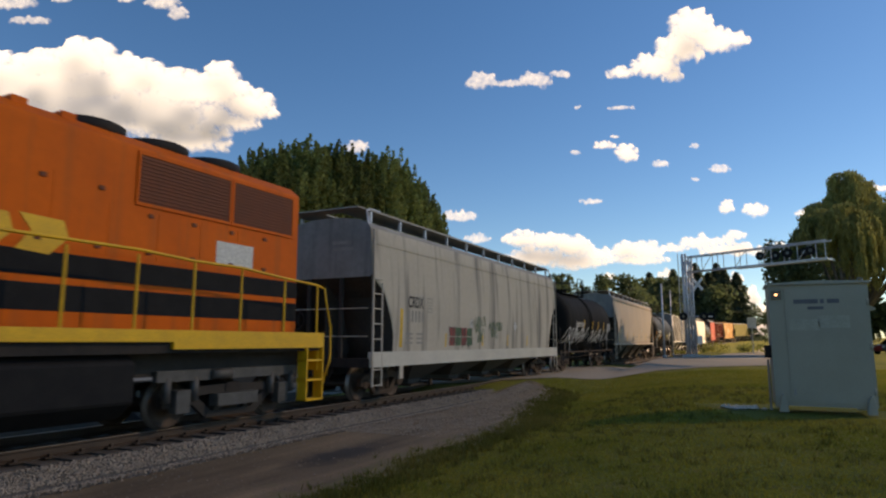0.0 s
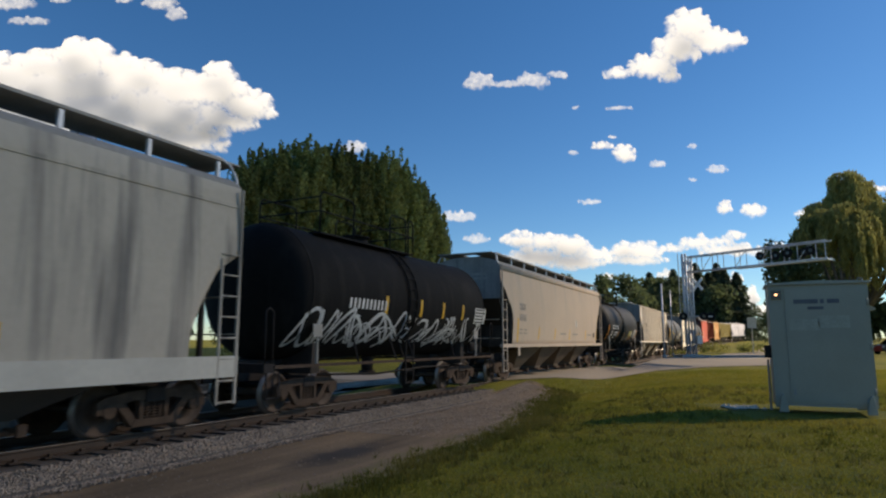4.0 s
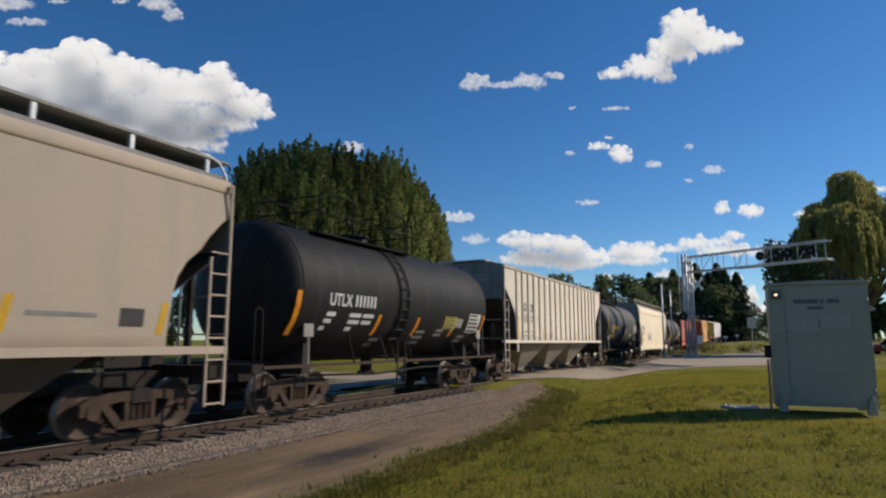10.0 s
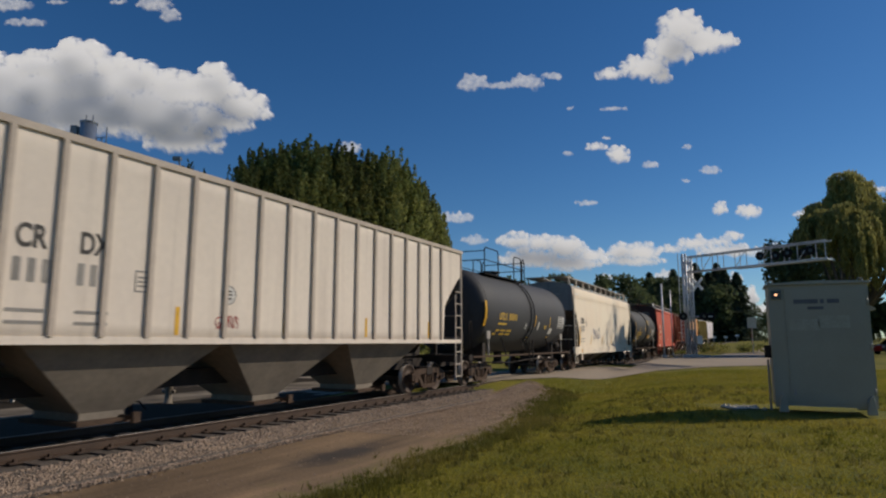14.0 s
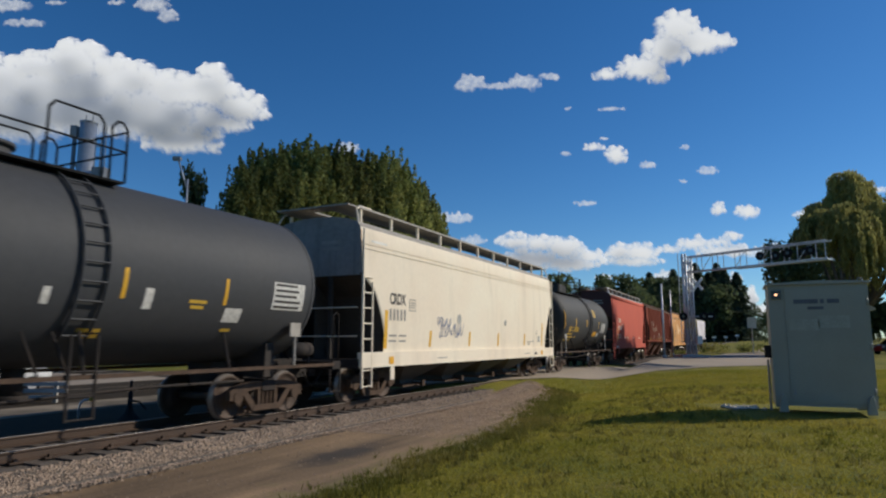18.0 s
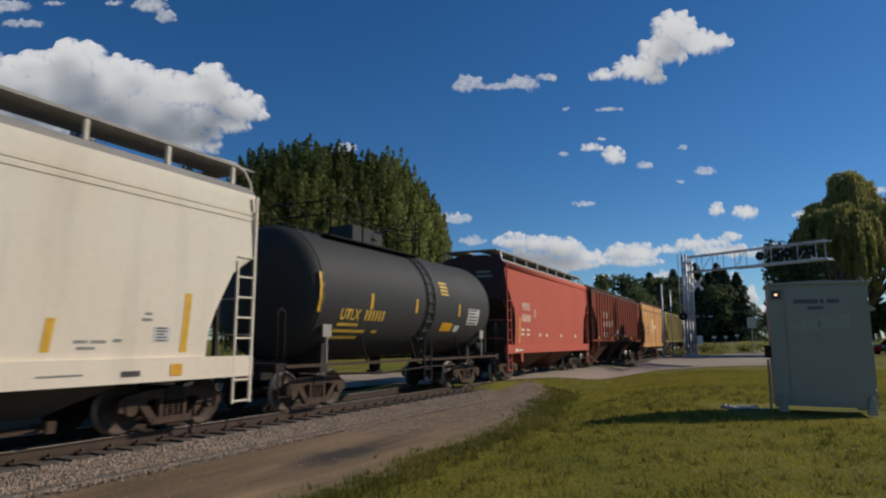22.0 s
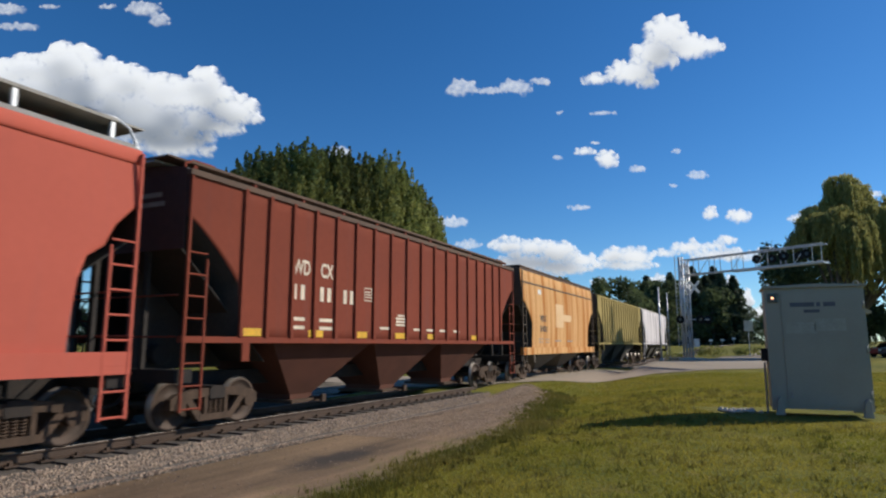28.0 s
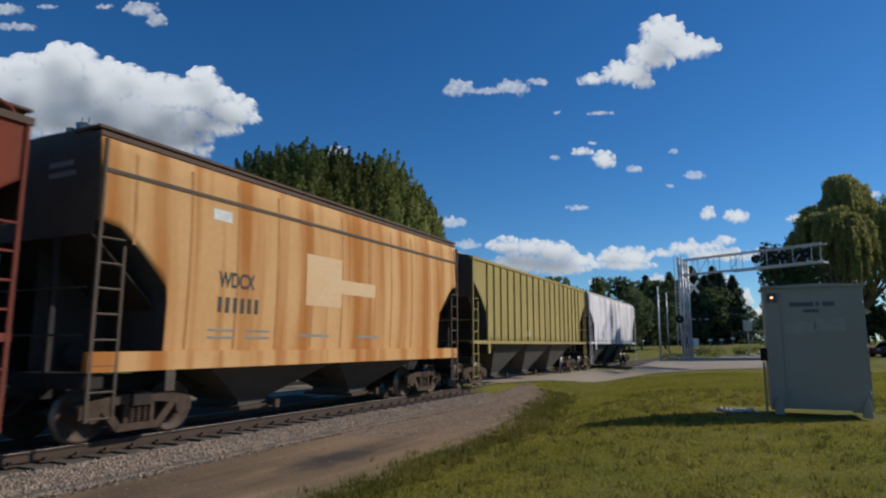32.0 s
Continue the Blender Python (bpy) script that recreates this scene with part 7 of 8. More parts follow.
def parked_car(name, x, y, turn, paint, label):
    """A small saloon: body, glass house, wheels, lamps."""
    t = thing(name, label, "car")
    bm = B()
    sec = []
    for px, zl, zt, w in ((-2.15, 0.42, 0.78, 0.74), (-2.0, 0.30, 0.88, 0.84), (-1.0, 0.26, 0.94, 0.88), (0.8, 0.26, 0.98, 0.88), (1.9, 0.30, 0.96, 0.84), (2.15, 0.44, 0.86, 0.76)):
        sec.append([(px, -w, zl), (px, -w, zt - 0.12), (px, -w + 0.10, zt), (px, w - 0.10, zt), (px, w, zt - 0.12), (px, w, zl)])
    loft(bm, sec)
    bmesh.ops.recalc_face_normals(bm, faces=bm.faces[:])
    part("body", bm, paint, t)
    bm = B()
    sec = [[(px, -w, zl), (px, -w + 0.10, zt), (px, w - 0.10, zt), (px, w, zl)] for px, zl, zt, w in ((-1.15, 0.92, 0.95, 0.80), (-0.45, 0.94, 1.40, 0.80), (0.75, 0.95, 1.42, 0.80), (1.6, 0.95, 0.98, 0.80))]
    loft(bm, sec, smooth=False)
    bmesh.ops.recalc_face_normals(bm, faces=bm.faces[:])
    part("windows", bm, M["shade_glass"], t)
    bm = B()
    box(bm, -0.42, 0.72, -0.70, 0.70, 1.40, 1.45)
    bevelled(bm, 0.02)
    part("roof", bm, paint, t)
    for px in (-1.35, 1.35):
        for k in (-1, 1):
            bm = B()
            rod(bm, (px, k * 0.70, 0.32), (px, k * 0.90, 0.32), 0.32, 16)
            w = part("wheel", bm, M["black_paint"], t)
            bm = B()
            rod(bm, (px, k * 0.90, 0.32), (px, k * 0.915, 0.32), 0.19, 12)
            part("rim", bm, M["galv"], w)
    for k in (-1, 1):
        bm = B()
        box(bm, -2.17, -2.08, k * 0.55 - 0.14, k * 0.55 + 0.14, 0.62, 0.76)
        part("headlight", bm, M["white_paint"], t)
    t.matrix_basis = pose(x, y, ground_z(x, y) + 0.03, 0, 0, turn)


M["car_red"] = material("red car paint", (0.40, 0.03, 0.03), rough=0.3, bump=0, spec=0.6)
M["car_dark"] = material("dark blue car paint", (0.03, 0.04, 0.06), rough=0.3, bump=0, spec=0.6)
M["car_white"] = material("white car paint", (0.7, 0.7, 0.68), rough=0.3, bump=0, spec=0.6)
parked_car("parked_car", 44.5, 63.0, 15, M["car_red"], "red parked car beneath the trees")
parked_car("parked_car", 42.8, 59.0, 15, M["car_dark"], "dark parked car beneath the trees")
parked_car("parked_car", -17.5, 24.5, 60, M["car_white"], "white parked car in the yard beyond the tracks")

def verge_board(x, y):
    """A small white board on a post."""
    z = ground_z(x, y)
    t = thing("verge_board", "small white board on a post along the far verge", "marker board", pose(x, y, z), "boards along the far verge")
    bm = B()
    box(bm, -0.05, 0.05, -0.05, 0.05, -0.2, 1.7)
    part("post", bm, M["galv"], t)
    bm = B()
    box(bm, -0.55, 0.55, -0.09, -0.05, 1.35, 1.85)
    bevelled(bm, 0.02)
    part("board", bm, M["white_paint"], t)


for k, d in ((0.424, 171), (0.442, 178), (0.460, 182), (0.476, 197), (0.492, 206)):
    verge_board(k * d, d)


def switch_stand(x, y):
    """A low iron stand with a flared foot, beside the far track."""
    t = thing("switch_stand", "dark iron switch stand with a flared foot", "switch stand", pose(x, y, ground_z(x, y)))
    bm = B()
    loft(bm, [[(r * math.cos(q * math.pi / 4), r * math.sin(q * math.pi / 4), z) for q in range(8)] for r, z in ((0.34, -0.05), (0.30, 0.05), (0.12, 0.22), (0.07, 0.36), (0.06, 0.75))])
    part("stand", bm, M["iron"], t)
    bm = B()
    rod(bm, (0, 0, 0.75), (0, 0, 1.05), 0.035, 8)
    part("spindle", bm, M["iron"], t)
    bm = B()
    pipe(bm, [(0.0, -0.05, 0.55), (0.3, -0.1, 0.5), (0.5, -0.12, 0.3)], 0.025, 6)
    part("lever", bm, M["iron"], t)


switch_stand(-8.35, 17.3)


def bent_pipe(x, y):
    t = thing("standpipe", "pale bent standpipe in the yard", "pipe", pose(x, y, ground_z(x, y)))
    bm = B()
    pipe(bm, [(0, 0, -0.1), (0.0, 0, 0.30), (0.04, 0, 0.45), (0.14, 0, 0.52), (0.3, 0, 0.53)], 0.028, 7)
    part("tube", bm, M["galv"], t)
    bm = B()
    rod(bm, (0.27, 0, 0.53), (0.34, 0, 0.53), 0.045, 8)
    part("nozzle", bm, M["yellow_paint"], t)


bent_pipe(-9.7, 17.3)


def hydrant(x, y):
    t = thing("hydrant", "grey hydrant in the yard beyond the tracks", "hydrant", pose(x, y, ground_z(x, y)))
    bm = B()
    loft(bm, [[(r * math.cos(q * math.pi / 6), r * math.sin(q * math.pi / 6), z) for q in range(12)] for r, z in ((0.17, -0.05), (0.17, 0.04), (0.12, 0.05), (0.12, 0.52), (0.15, 0.54), (0.15, 0.60), (0.10, 0.70), (0.03, 0.76))])
    part("barrel", bm, P["bay"], t)
    for k in (-1, 1):
        bm = B()
        rod(bm, (k * 0.1, 0, 0.42), (k * 0.21, 0, 0.42), 0.06, 8)
        part("outlet", bm, P["bay"], t)


hydrant(-9.2, 21.7)


def beam_barrier(x, y):
    """Low white beams on short posts at the yard's rim."""
    t = thing("beam_barrier", "low barrier of white beams on posts in the yard", "barrier", pose(x, y, ground_z(x, y)))
    for z, e in ((0.58, 0.0), (0.36, 0.0), (0.15, -0.35)):
        bm = B()
        box(bm, -6.5, e, -0.05, 0.05, z, z + 0.13)
        bevelled(bm, 0.012)
        part("beam", bm, M["concrete"], t)
    for i in range(5):
        bm = B()
        box(bm, -6.3 + 1.45 * i, -6.18 + 1.45 * i, 0.05, 0.15, -0.2, 0.76)
        part("post", bm, M["concrete"], t)


beam_barrier(-12.6, 21.7)
# ---- the sky's backdrop: clouds far off, as relief heaps that drift ----
def cloud_material():
    """White heaps with soft edges that glow; the base's grey shade is painted in."""
    m = bpy.data.materials.new("glowing cumulus, shade painted in")
    m.use_nodes = True
    N, L = m.node_tree.nodes, m.node_tree.links
    b = N["Principled BSDF"]
    sock(b, "Roughness").default_value = 1
    sock(b, "Specular IOR Level").default_value = 0
    at, th, tc, nz, mr, ad = N.new("ShaderNodeAttribute"), N.new("ShaderNodeAttribute"), N.new("ShaderNodeTexCoord"), N.new("ShaderNodeTexNoise"), N.new("ShaderNodeMapRange"), N.new("ShaderNodeMath")
    at.attribute_name, th.attribute_name = "heap", "thick"
    tone = N.new("ShaderNodeMix")
    tone.data_type = "RGBA"
    sock(tone, 6).default_value, sock(tone, 7).default_value = (0.80, 0.785, 0.765, 1), (0.21, 0.225, 0.26, 1)
    L.new(th.outputs["Fac"], tone.inputs[0])
    L.new(tone.outputs[2], b.inputs["Emission Color"])
    sock(b, "Emission Strength").default_value = 1.1
    sock(b, "Base Color").default_value = (0.26, 0.26, 0.27, 1)
    sock(nz, "Scale").default_value, sock(nz, "Detail").default_value = 0.075, 8
    L.new(tc.outputs["Object"], nz.inputs["Vector"])
    ad.operation = "MULTIPLY_ADD"
    sock(ad, 1).default_value = 0.60
    L.new(nz.outputs["Fac"], ad.inputs[0])
    L.new(at.outputs["Fac"], ad.inputs[2])
    mr.interpolation_type = "SMOOTHSTEP"
    sock(mr, "From Min").default_value, sock(mr, "From Max").default_value = 0.05, 0.95
    L.new(ad.outputs[0], mr.inputs["Value"])
    L.new(mr.outputs["Result"], b.inputs["Alpha"])
    return m


M["cloud"] = cloud_material()
CLOUD_D = 1500.0
FOC, TILT = 784 / math.tan(radians(69.98) / 2), radians(8.353)


def bearing(x, y):
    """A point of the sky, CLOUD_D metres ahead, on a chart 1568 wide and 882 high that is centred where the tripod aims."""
    a, b = (x - 784) / FOC, (y - 441) / FOC
    fy, fz = math.cos(TILT) + math.sin(TILT) * b, math.sin(TILT) - math.cos(TILT) * b
    return Vector((a / fy * CLOUD_D, CLOUD_D, CAM_Z + fz / fy * CLOUD_D))


def value_noise(x, y, seed):
    xi, yi = np.floor(x).astype(int), np.floor(y).astype(int)
    fx, fy = x - xi, y - yi
    fx, fy = fx * fx * (3 - 2 * fx), fy * fy * (3 - 2 * fy)
    table = np.random.RandomState(seed).uniform(0, 1, (64, 64))
    def g(i, j):
        return table[i % 64, j % 64]
    return (g(xi, yi) * (1 - fx) + g(xi + 1, yi) * fx) * (1 - fy) + (g(xi, yi + 1) * (1 - fx) + g(xi + 1, yi + 1) * fx) * fy


def billow(x, y, seed, octaves=5):
    """Rounded heaps upon heaps, about 0 to 1."""
    out, amp, tot = 0, 1.0, 0
    for o in range(octaves):
        k = 2.07 ** o
        out = out + amp * (1 - np.abs(2 * value_noise(x * k + 7.3 * o, y * k + 3.1 * o, seed + o) - 1))
        tot += amp
        amp *= 0.52
    return out / tot


MPP = CLOUD_D / FOC          # metres for one unit of the chart
CLOUDS = []


def cloud(lobes, seed, drift, label, thin=False):
    """lobes: (x, y, half width, half height) on the chart; smaller balls crowd their tops and flanks, and the base stays flat."""
    rnd = random.Random(seed * 31)
    x0 = sum(l[0] for l in lobes) / len(lobes)
    y0 = sum(l[1] for l in lobes) / len(lobes)
    c0 = bearing(x0, y0)
    balls = []
    for lx, ly, hw, hh in lobes:
        balls.append((lx, ly, hw * 0.92, hh * 0.92, 0.0))
        k = hh if hh < hw else hw
        n = int(5 + 5 * hw / k) + (4 if k > 30 else 0)
        for i in range(n):
            a = math.pi * rnd.uniform(-0.18, 1.18)
            g = rnd.uniform(0.62, 0.95)
            r = k * rnd.uniform(0.22, 0.46) * (0.75 if thin else 1)
            bx, by = lx + hw * g * math.cos(a), ly - hh * g * math.sin(a)
            balls.append((bx, by, r * 1.12, r, k * 0.35))
            for j in range(3 if k > 14 else 1):
                c = math.pi * rnd.uniform(-0.1, 1.1)
                r2 = r * rnd.uniform(0.3, 0.5)
                balls.append((bx + r * 0.85 * math.cos(c), by - r * 0.85 * math.sin(c), r2 * 1.1, r2, k * 0.45))
    pad = 9
    xa, xb = min(l[0] - l[2] for l in balls) - pad, max(l[0] + l[2] for l in balls) + pad
    ya, yb = min(l[1] - l[3] for l in balls) - pad, max(l[1] + l[3] for l in balls) + pad
    step = 1.6 if (xb - xa) < 130 else 2.4 if (xb - xa) < 320 else 3.0
    gx, gy = np.meshgrid(np.arange(xa, xb + step, step), np.arange(ya, yb + step, step))
    wob = 5.0 if len(lobes) > 3 else 3.0
    wx = gx + wob * (billow(gx / 17, gy / 17, seed * 7, 3) - 0.5) * 2
    wy = gy + wob * (billow(gx / 15 + 9, gy / 15, seed * 7 + 3, 3) - 0.5) * 2
    dens = np.full(gx.shape, -1.0)
    bulge = np.zeros(gx.shape)
    for bx, by, rx, ry, off in balls:
        e = ((wx - bx) / rx) ** 2 + ((wy - by) / ry) ** 2
        dens = np.maximum(dens, (1 - e) * min(1.0, 0.45 + ry / 40))
        bulge = np.maximum(bulge, np.sqrt(np.clip(1 - e, 0, 1)) * ry * 0.75 + off * (e < 1))
    for k in range(2):
        p = np.pad(bulge, 1, mode="edge")
        bulge = (p[:-2, 1:-1] + p[2:, 1:-1] + p[1:-1, :-2] + p[1:-1, 2:] + 2 * p[1:-1, 1:-1]) / 6
    fray = billow(gx / 26, gy / 20, seed * 13 + 2) - 0.6
    dens = dens + fray * (0.45 if not thin else 1.1) * np.clip(0.8 - dens, 0, 1) - (0.10 if not thin else 0.20)
    if thin:
        dens = np.minimum(dens, 0.22)
    # painted base shade: greyer where more cloud lies above each place
    full = np.clip(dens * 2.2, 0, 1)
    above = np.cumsum(full, 0) * step
    below = np.cumsum(full[::-1], 0)[::-1] * step
    tall = 95.0 if yb - ya > 120 else 42.0
    thick = np.clip((above - 0.22 * tall) / tall, 0, 1) * np.clip(below / 22 + 0.25, 0, 1)
    thick = np.clip(thick + (value_noise(gx / 38, gy / 30, seed + 90) - 0.45) * 0.55 * np.clip(thick * 4, 0, 1) + 0.20 * np.clip(0.55 - dens, 0, 1), 0, 1)
    for k in range(7):
        p = np.pad(thick, 2, mode="edge")
        thick = (p[2:-2, :-4] + p[2:-2, 4:] + p[2:-2, 1:-3] + p[2:-2, 3:-1] + p[2:-2, 2:-2] + p[1:-3, 2:-2] + p[3:-1, 2:-2]) / 7
    n = gx.size
    a, b = (gx.ravel() - 784) / FOC, (gy.ravel() - 441) / FOC
    fy, fz = math.cos(TILT) + math.sin(TILT) * b, math.sin(TILT) - math.cos(TILT) * b
    pts = np.stack([a / fy * CLOUD_D - c0.x, -bulge.ravel() * MPP * 0.9, CAM_Z + fz / fy * CLOUD_D - c0.z], 1)
    rows, cols = gx.shape
    keep = dens > -0.4
    used = np.full(n, -1)
    idx = np.arange(n).reshape(rows, cols)
    q = np.stack([idx[:-1, :-1], idx[1:, :-1], idx[1:, 1:], idx[:-1, 1:]], -1).reshape(-1, 4)
    q = q[keep.ravel()[q].any(1)]
    ids = np.unique(q)
    used[ids] = np.arange(len(ids))
    me = bpy.data.meshes.new("cloud")
    me.from_pydata(pts[ids].tolist(), [], used[q].tolist())
    me.polygons.foreach_set("use_smooth", [True] * len(q))
    for key, val in (("heap", dens), ("thick", thick)):
        at = me.attributes.new(key, "FLOAT", "POINT")
        at.data.foreach_set("value", val.ravel()[ids].astype(np.float32))
    ob = mesh_part("backdrop", me, M["cloud"])
    ob.matrix_basis = Matrix.Translation(c0)
    tagged(ob, label, "cloud", kind="structure")
    CLOUDS.append((ob, c0, bearing(x0 + drift[0], y0 + drift[1])))
    return ob


FAIR = "bright white fair-weather cumulus cloud"
cloud([(30, 150, 80, 42), (85, 122, 45, 30), (160, 118, 58, 42), (245, 150, 70, 40), (325, 168, 60, 36), (395, 165, 48, 38), (445, 195, 50, 26), (300, 215, 110, 42), (180, 205, 130, 45), (60, 215, 100, 45), (340, 250, 75, 26), (420, 222, 50, 16), (105, 168, 75, 45), (180, 165, 80, 40), (10, 185, 60, 50)], 1, (-26, 5), "large heaped white cumulus with a grey base")
cloud([(15, 8, 60, 12), (55, 38, 38, 8), (110, 3, 22, 5)], 2, (-18, 8), "thin ragged white cloud", thin=True)
cloud([(290, 6, 34, 13), (318, 26, 20, 13), (225, 2, 15, 5)], 3, (-32, 8), "thin ragged white cloud", thin=True)
cloud([(853, 148, 28, 16), (905, 152, 30, 8), (950, 146, 34, 14), (992, 134, 20, 8)], 4, (-34, 8), "thin ragged white cloud", thin=True)
cloud([(1222, 52, 38, 28), (1262, 76, 52, 24), (1300, 74, 26, 14), (1200, 90, 40, 28), (1165, 122, 46, 22), (1100, 132, 30, 11), (1190, 138, 22, 12)], 5, (-44, 6), FAIR)
cloud([(1070, 259, 20, 8), (1108, 274, 20, 15), (1088, 243, 7, 3)], 6, (-33, 6), FAIR)
cloud([(1170, 291, 16, 7)], 7, (-40, 4), FAIR, thin=True)
cloud([(1274, 300, 22, 8), (1231, 319, 9, 4)], 8, (-38, 6), FAIR, thin=True)
cloud([(1047, 358, 24, 5)], 9, (-18, 6), FAIR, thin=True)
cloud([(1284, 369, 12, 14), (1338, 374, 24, 13)], 10, (-26, 6), FAIR)
cloud([(1100, 192, 26, 4), (1024, 190, 7, 4)], 11, (-30, 4), "small wisp of white cloud", thin=True)
cloud([(1020, 271, 10, 4), (1229, 260, 9, 5)], 12, (-30, 4), "small wisp of white cloud", thin=True)
cloud([(815, 385, 34, 11), (845, 424, 26, 9)], 13, (-12, 6), "small wisp of white cloud", thin=True)
cloud([(632, 262, 26, 12)], 19, (-30, 6), "small wisp of white cloud", thin=True)
cloud([(925, 428, 34, 16), (965, 432, 30, 16), (1010, 438, 40, 20), (1055, 452, 30, 15), (950, 458, 60, 18), (1020, 466, 60, 16)], 14, (-22, 6), "low bank of white cumulus with grey base")
cloud([(1105, 446, 30, 15), (1140, 446, 38, 17), (1130, 462, 60, 10)], 15, (-16, 5), "low bank of white cumulus with grey base")
cloud([(1235, 432, 34, 13), (1275, 428, 22, 9), (1305, 419, 18, 10), (1300, 445, 70, 11), (1195, 442, 22, 8), (1380, 440, 40, 8), (1075, 492, 14, 7), (1180, 488, 18, 8)], 16, (-12, 4), "low bank of white cumulus with grey base")
cloud([(1300, 498, 14, 14), (1326, 530, 20, 18), (1350, 550, 30, 12)], 17, (-4, 0), FAIR)
cloud([(1556, 336, 20, 7), (1425, 380, 22, 8)], 18, (-8, 4), FAIR)


def sun_cloud():
    """The cloud that stands before the sun at first and drifts clear of it."""
    m = bpy.data.materials.new("passing cloud")
    m.use_nodes = True
    N, L = m.node_tree.nodes, m.node_tree.links
    b = N["Principled BSDF"]
    sock(b, "Base Color").default_value = (0.86, 0.86, 0.87, 1)
    sock(b, "Roughness").default_value = 1
    sock(b, "Specular IOR Level").default_value = 0
    tc, sep, mr = N.new("ShaderNodeTexCoord"), N.new("ShaderNodeSeparateXYZ"), N.new("ShaderNodeMapRange")
    L.new(tc.outputs["Object"], sep.inputs["Vector"])
    sock(mr, "From Min").default_value, sock(mr, "From Max").default_value = 0.0, 24.0
    sock(mr, "To Min").default_value, sock(mr, "To Max").default_value = 0.0, 0.89
    L.new(sep.outputs["X"], mr.inputs["Value"])
    L.new(mr.outputs["Result"], b.inputs["Alpha"])
    bm = B()
    rs = np.random.RandomState(3)
    nx, ny = 40, 24
    g = [[bm.verts.new((-5 + 420 * i / nx, -170 + 340 * j / ny, 18 * math.sin(i * 0.8) * math.sin(j * 0.9) + 9 * rs.uniform())) for i in range(nx + 1)] for j in range(ny + 1)]
    for j in range(ny):
        for i in range(nx):
            bm.faces.new((g[j][i], g[j][i + 1], g[j + 1][i + 1], g[j + 1][i])).smooth = True
    ob = part("backdrop", bm, m)
    tagged(ob, "broad grey white cloud drifting clear of the sun", "cloud", kind="structure")
    z = sun_dir.normalized()
    x = Vector((0, 0, 1)).cross(z).normalized()
    y = z.cross(x)
    turn = Matrix((y, -x, z)).transposed().to_4x4()      # its thin edge lies towards the sun's side of the place
    def at(clear):
        """clear: metres by which the thin edge has passed the sun's middle."""
        return Matrix.Translation(z * 1400 + y * clear) @ turn
    return ob, [(0, at(-32)), (1, at(-30)), (2, at(-28)), (3, at(-25)), (4.5, at(-21)), (6, at(-17)), (9, at(-10)), (13, at(-3)), (18, at(-1)), (32, at(0))]


PASSING = sun_cloud()

# ---- ballast stones, ties and grass, last ----
bm = B()
box(bm, -0.11, 0.11, -1.30, 1.30, -0.36, -0.172)
bevelled(bm, 0.012)
TIE = bpy.data.meshes.new("tie")
bm.to_mesh(TIE)
bm.free()
TIE.materials.append(M["tie"])
for i in range(110):
    s = -8 + i * 0.52
    x, y, a = on_track(s)
    mesh_part("tie", TIE, None, track, at=pose(x, y, 0.004 * math.sin(i * 7.1), 0, 0, a + math.sin(i * 3.3) * 0.8))
far = B()
for i in range(380):
    s = 49.2 + i * 0.52
    x, y, a = on_track(s)
    box(far, -0.11, 0.11, -1.30, 1.30, -0.36, -0.172, pose(x, y, rise(s), 0, 0, a))
tagged(part("distant_ties", far, M["tie"], track), kind="stuff")
# spikes and plates on the near rail
for i in range(60):
    s = -3 + i * 0.52
    bm = B()
    for q in (0.86, 0.65):
        x, y, a = on_track(s, -q)
        box(bm, -0.10, 0.10, -0.06, 0.06, -0.175, -0.150, pose(x, y, 0, 0, 0, a))
        box(bm, -0.025, 0.025, -0.03, 0.03, -0.15, -0.105, pose(x, y, 0, 0, 0, a))
    part("tie_plate", bm, M["steel_rail"], track)


def scatter_stones(n, seed, s_range, q_fn, size, zf, name, label, mat):
    rs = np.random.RandomState(seed)
    oct_v = np.array(((1, 0, 0), (-1, 0, 0), (0, 1, 0), (0, -1, 0), (0, 0, 1), (0, 0, -1)), float)
    oct_f = np.array(((0, 2, 4), (2, 1, 4), (1, 3, 4), (3, 0, 4), (2, 0, 5), (1, 2, 5), (3, 1, 5), (0, 3, 5)))
    V = np.empty((n, 6, 3))
    s0, s1 = s_range
    for i in range(n):
        s = s0 + (s1 - s0) * rs.uniform() ** 1.3
        q = q_fn(rs, s)
        x, y, _ = on_track(s, -q)
        r = size * rs.uniform(0.5, 1.4)
        j = oct_v * rs.uniform(0.6, 1.2, (6, 1)) * r + rs.normal(0, r * 0.18, (6, 3))
        V[i] = j + np.array((x, y, zf(x, y, q) + r * 0.3))
    F = (oct_f[None] + 6 * np.arange(n)[:, None, None]).reshape(-1, 3)
    me = bpy.data.meshes.new(name)
    me.from_pydata(V.reshape(-1, 3).tolist(), [], F.tolist())
    return tagged(mesh_part(name, me, mat), label, "stones", kind="stuff")


def bed_z(x, y, q):
    a = abs(q)
    if a < 1.42:
        return -0.21
    if a < 1.95:
        return -0.205 - (a - 1.42) / 0.53 * 0.155
    return max(-0.40, ground_z(x, y) + 0.01)


M["stone"] = material("crushed limestone", (0.40, 0.300, 0.215), (0.25, 0.185, 0.132), rough=0.95, scale=3, grain=30, bump=0.2, vary=0.35)
scatter_stones(40000, 61, (-6, 36), lambda rs, s: 1.16 + (0.78 + 0.25 * smooth(13, 20, s) * (1 - smooth(25.0, 26.0, s))) * rs.uniform() ** 0.8 + 0.16 * abs(rs.normal()) * (1 - smooth(25.0, 26.0, s)), 0.019, bed_z, "ballast_stones", "loose pale crushed stone beside the ties", M["stone"])
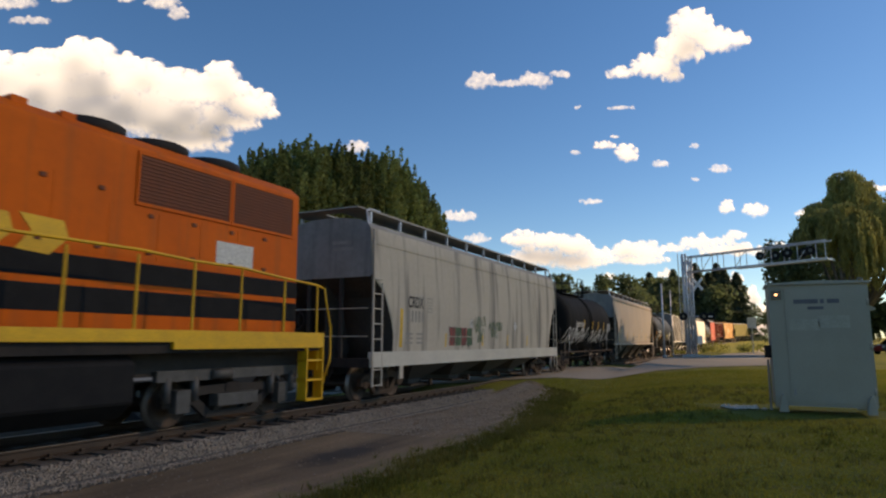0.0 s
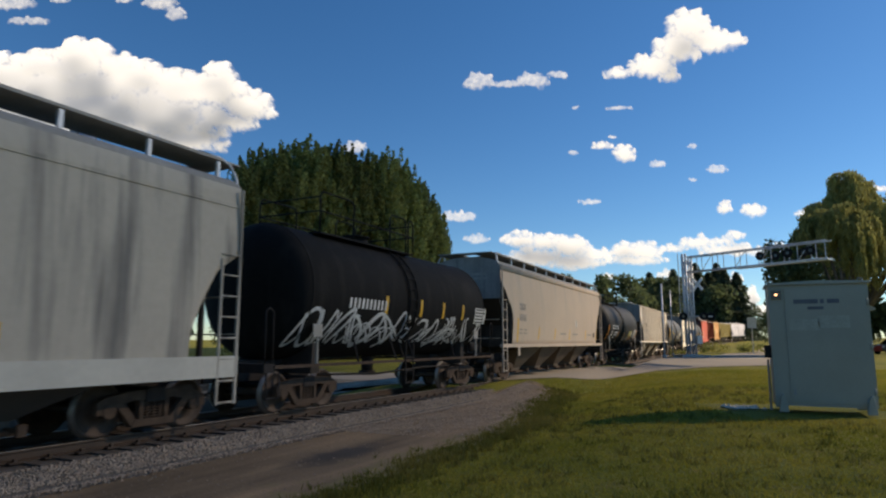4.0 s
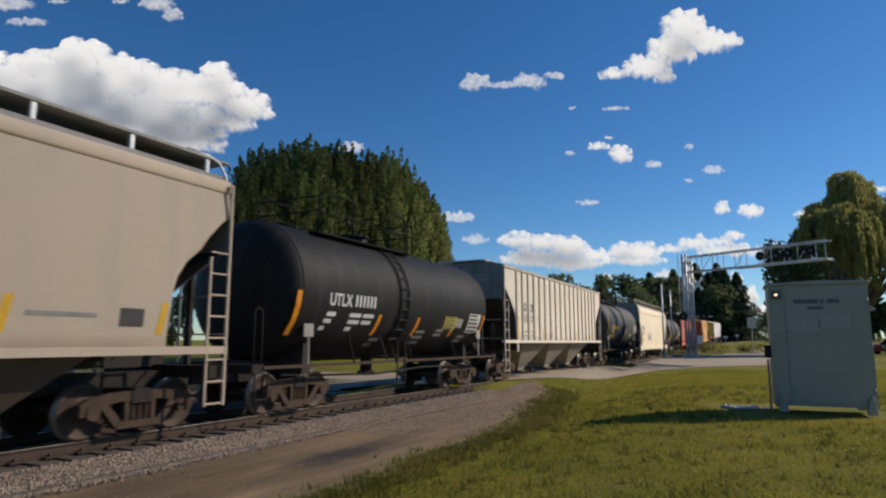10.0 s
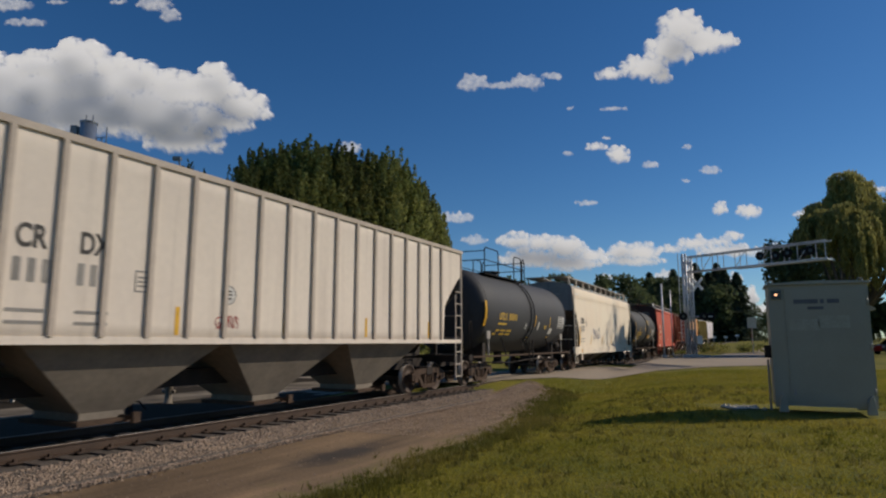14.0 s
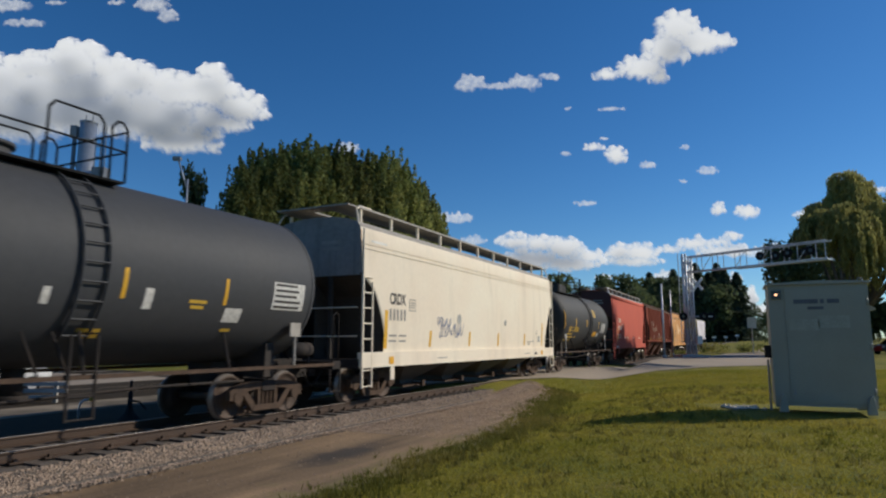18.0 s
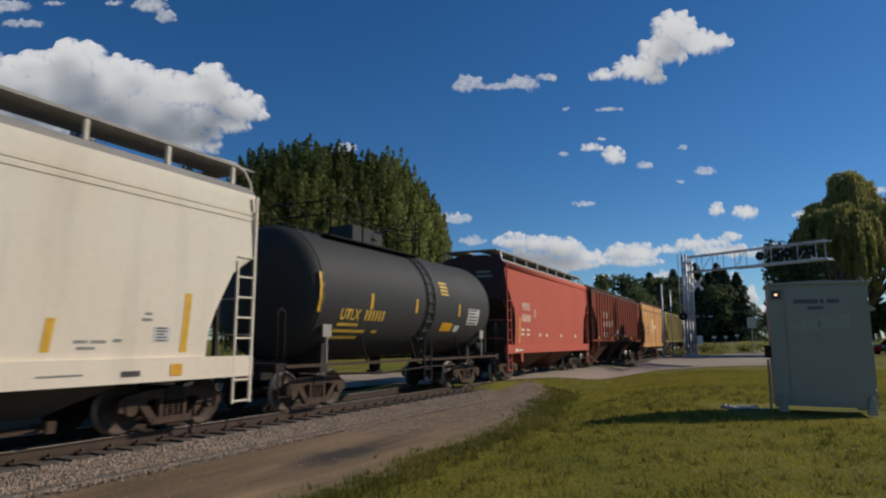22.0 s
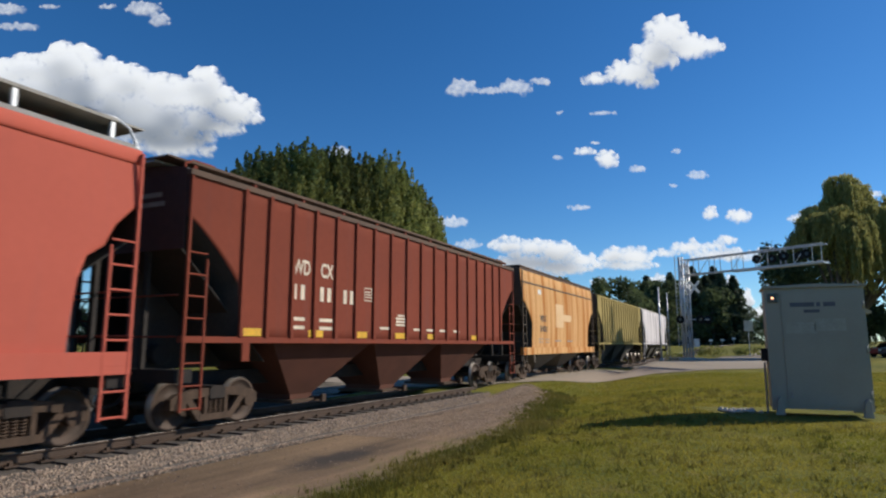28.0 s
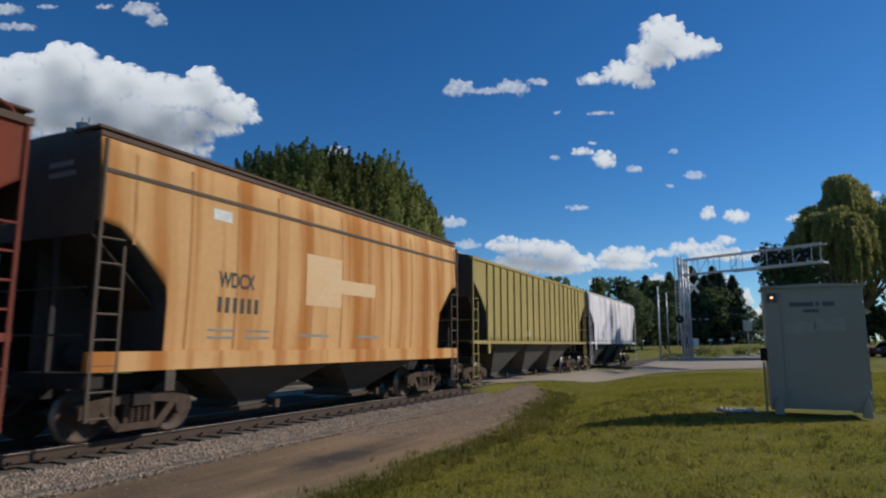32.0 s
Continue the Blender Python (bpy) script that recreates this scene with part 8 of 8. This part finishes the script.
scatter_stones(12000, 63, (12.5, 25.8), lambda rs, s: 1.8 + (dirt_edges(s)[1] - 1.9) * rs.uniform() * smooth(10.5, 16.5, s + 1.2 * rs.normal()), 0.015, lambda x, y, q: ground_z(x, y) + 0.018, "gravel_patch", "broad patch of loose pale gravel beside the crossing", M["stone"])
scatter_stones(1600, 62, (0, 23), lambda rs, s: 1.9 + (dirt_edges(s)[1] - 1.7) * rs.uniform() ** 1.6, 0.012, lambda x, y, q: ground_z(x, y) + 0.02, "loose_gravel", "loose gravel scattered on the dirt track", M["stone"])


def grass(n, seed, xr, yr, h, mat, name, label, dense=1.0):
    """Blades of grass on the lawn, clear of dirt, road and ballast."""
    rs = np.random.RandomState(seed)
    pts = []
    while len(pts) < n:
        x = rs.uniform(*xr)
        y = yr[0] + (yr[1] - yr[0]) * rs.uniform() ** 1.7
        s, q = track_sq(x, y)
        edge = dirt_edges(s)[1] if s < 26.5 else 2.15
        if q < edge + 0.10 - 1.3 * rs.uniform() ** 2.6 or y > road_edge(x) - 0.2 or (y < 4.2):
            continue
        if abs(x) > y * 0.78 + 1:
            continue
        if 6.7 < x < 10.6 and 14.0 < y < 17.4:
            continue
        pts.append((x, y, ground_z(x, y)))
    c = np.array(pts)
    n = len(c)
    lump = np.array([noise.noise((p[0] * 0.8, p[1] * 0.8, 2.0)) for p in pts])[:, None]
    ang = rs.uniform(0, 2 * np.pi, (n, 1))
    w = 0.004 + 0.0007 * c[:, 1:2]
    hh = h * rs.uniform(0.45, 1.25, (n, 1)) * (1 + 0.5 * lump)
    side = np.concatenate([np.cos(ang), np.sin(ang), np.zeros((n, 1))], 1) * w
    lean = np.concatenate([rs.normal(0, 0.35, (n, 2)) * hh, hh], 1)
    V = np.stack([c - side, c + side, c + lean], 1).reshape(-1, 3)
    me = bpy.data.meshes.new(name)
    me.from_pydata(V.tolist(), [], np.arange(3 * n).reshape(-1, 3).tolist())
    return tagged(mesh_part(name, me, mat), label, "grass", kind="stuff")


M["blade"] = leaf_material("grass blades", (0.218, 0.212, 0.027), (0.345, 0.282, 0.048), 0.3)
grass(150000, 71, (-6, 24), (5, 34), 0.036, M["blade"], "lawn_grass", "short green lawn grass with yellow tips")


def tufts(n, seed):
    """Taller ragged tufts and seed stalks, thickest along the dirt's edge."""
    rs = np.random.RandomState(seed)
    out = []
    while len(out) < n:
        s = rs.uniform(0, 26)
        q = dirt_edges(s)[1] + rs.normal(0.15, 0.35) if len(out) % 3 else rs.uniform(6.2, 20)
        x, y, _ = on_track(s, -q)
        if y < 4.5 or abs(x) > y * 0.8 + 1 or (6.7 < x < 10.6 and 14.0 < y < 17.4):
            continue
        out.append((x, y, ground_z(x, y)))
    c = np.repeat(np.array(out), 9, 0) + np.concatenate([rs.normal(0, 0.05, (n * 9, 2)), np.zeros((n * 9, 1))], 1)
    m = len(c)
    ang = rs.uniform(0, 2 * np.pi, (m, 1))
    hh = 0.11 * rs.uniform(0.4, 1.3, (m, 1))
    side = np.concatenate([np.cos(ang), np.sin(ang), np.zeros((m, 1))], 1) * (0.005 + 0.0006 * c[:, 1:2])
    lean = np.concatenate([rs.normal(0, 0.45, (m, 2)) * hh, hh], 1)
    me = bpy.data.meshes.new("tufts")
    me.from_pydata(np.stack([c - side, c + side, c + lean], 1).reshape(-1, 3).tolist(), [], np.arange(3 * m).reshape(-1, 3).tolist())
    return tagged(mesh_part("grass_tufts", me, M["tuft"]), "ragged olive grass tufts along the dirt edge", "grass", kind="stuff")


M["tuft"] = leaf_material("ragged tufts", (0.120, 0.125, 0.022), (0.230, 0.190, 0.050), 0.4)
tufts(2600, 77)
# ---- everything that moves ----
def motions():
    for car, mid in CARS:
        rows = []
        for i in range(33):
            at = mid - rolled(i)
            x, y, a = on_track(at)
            climb = (rise(at + 4) - rise(at - 4)) / 8
            rows.append((i, pose(x, y, rise(at), 0, -math.degrees(math.atan(climb)), a)))
        walk(car, rows)
    turns = [(0.1 * i, -math.degrees(rolled(0.1 * i) / 0.457)) for i in range(321)]
    for w, x in wheelsets:
        walk(w, [(t, pose(x, 0, 0.457, 0, a, 0)) for t, a in turns])
    for ob, a, b in CLOUDS:
        walk(ob, [(0, Matrix.Translation(a)), (32, Matrix.Translation(b))])

    walk(*PASSING)


motions()
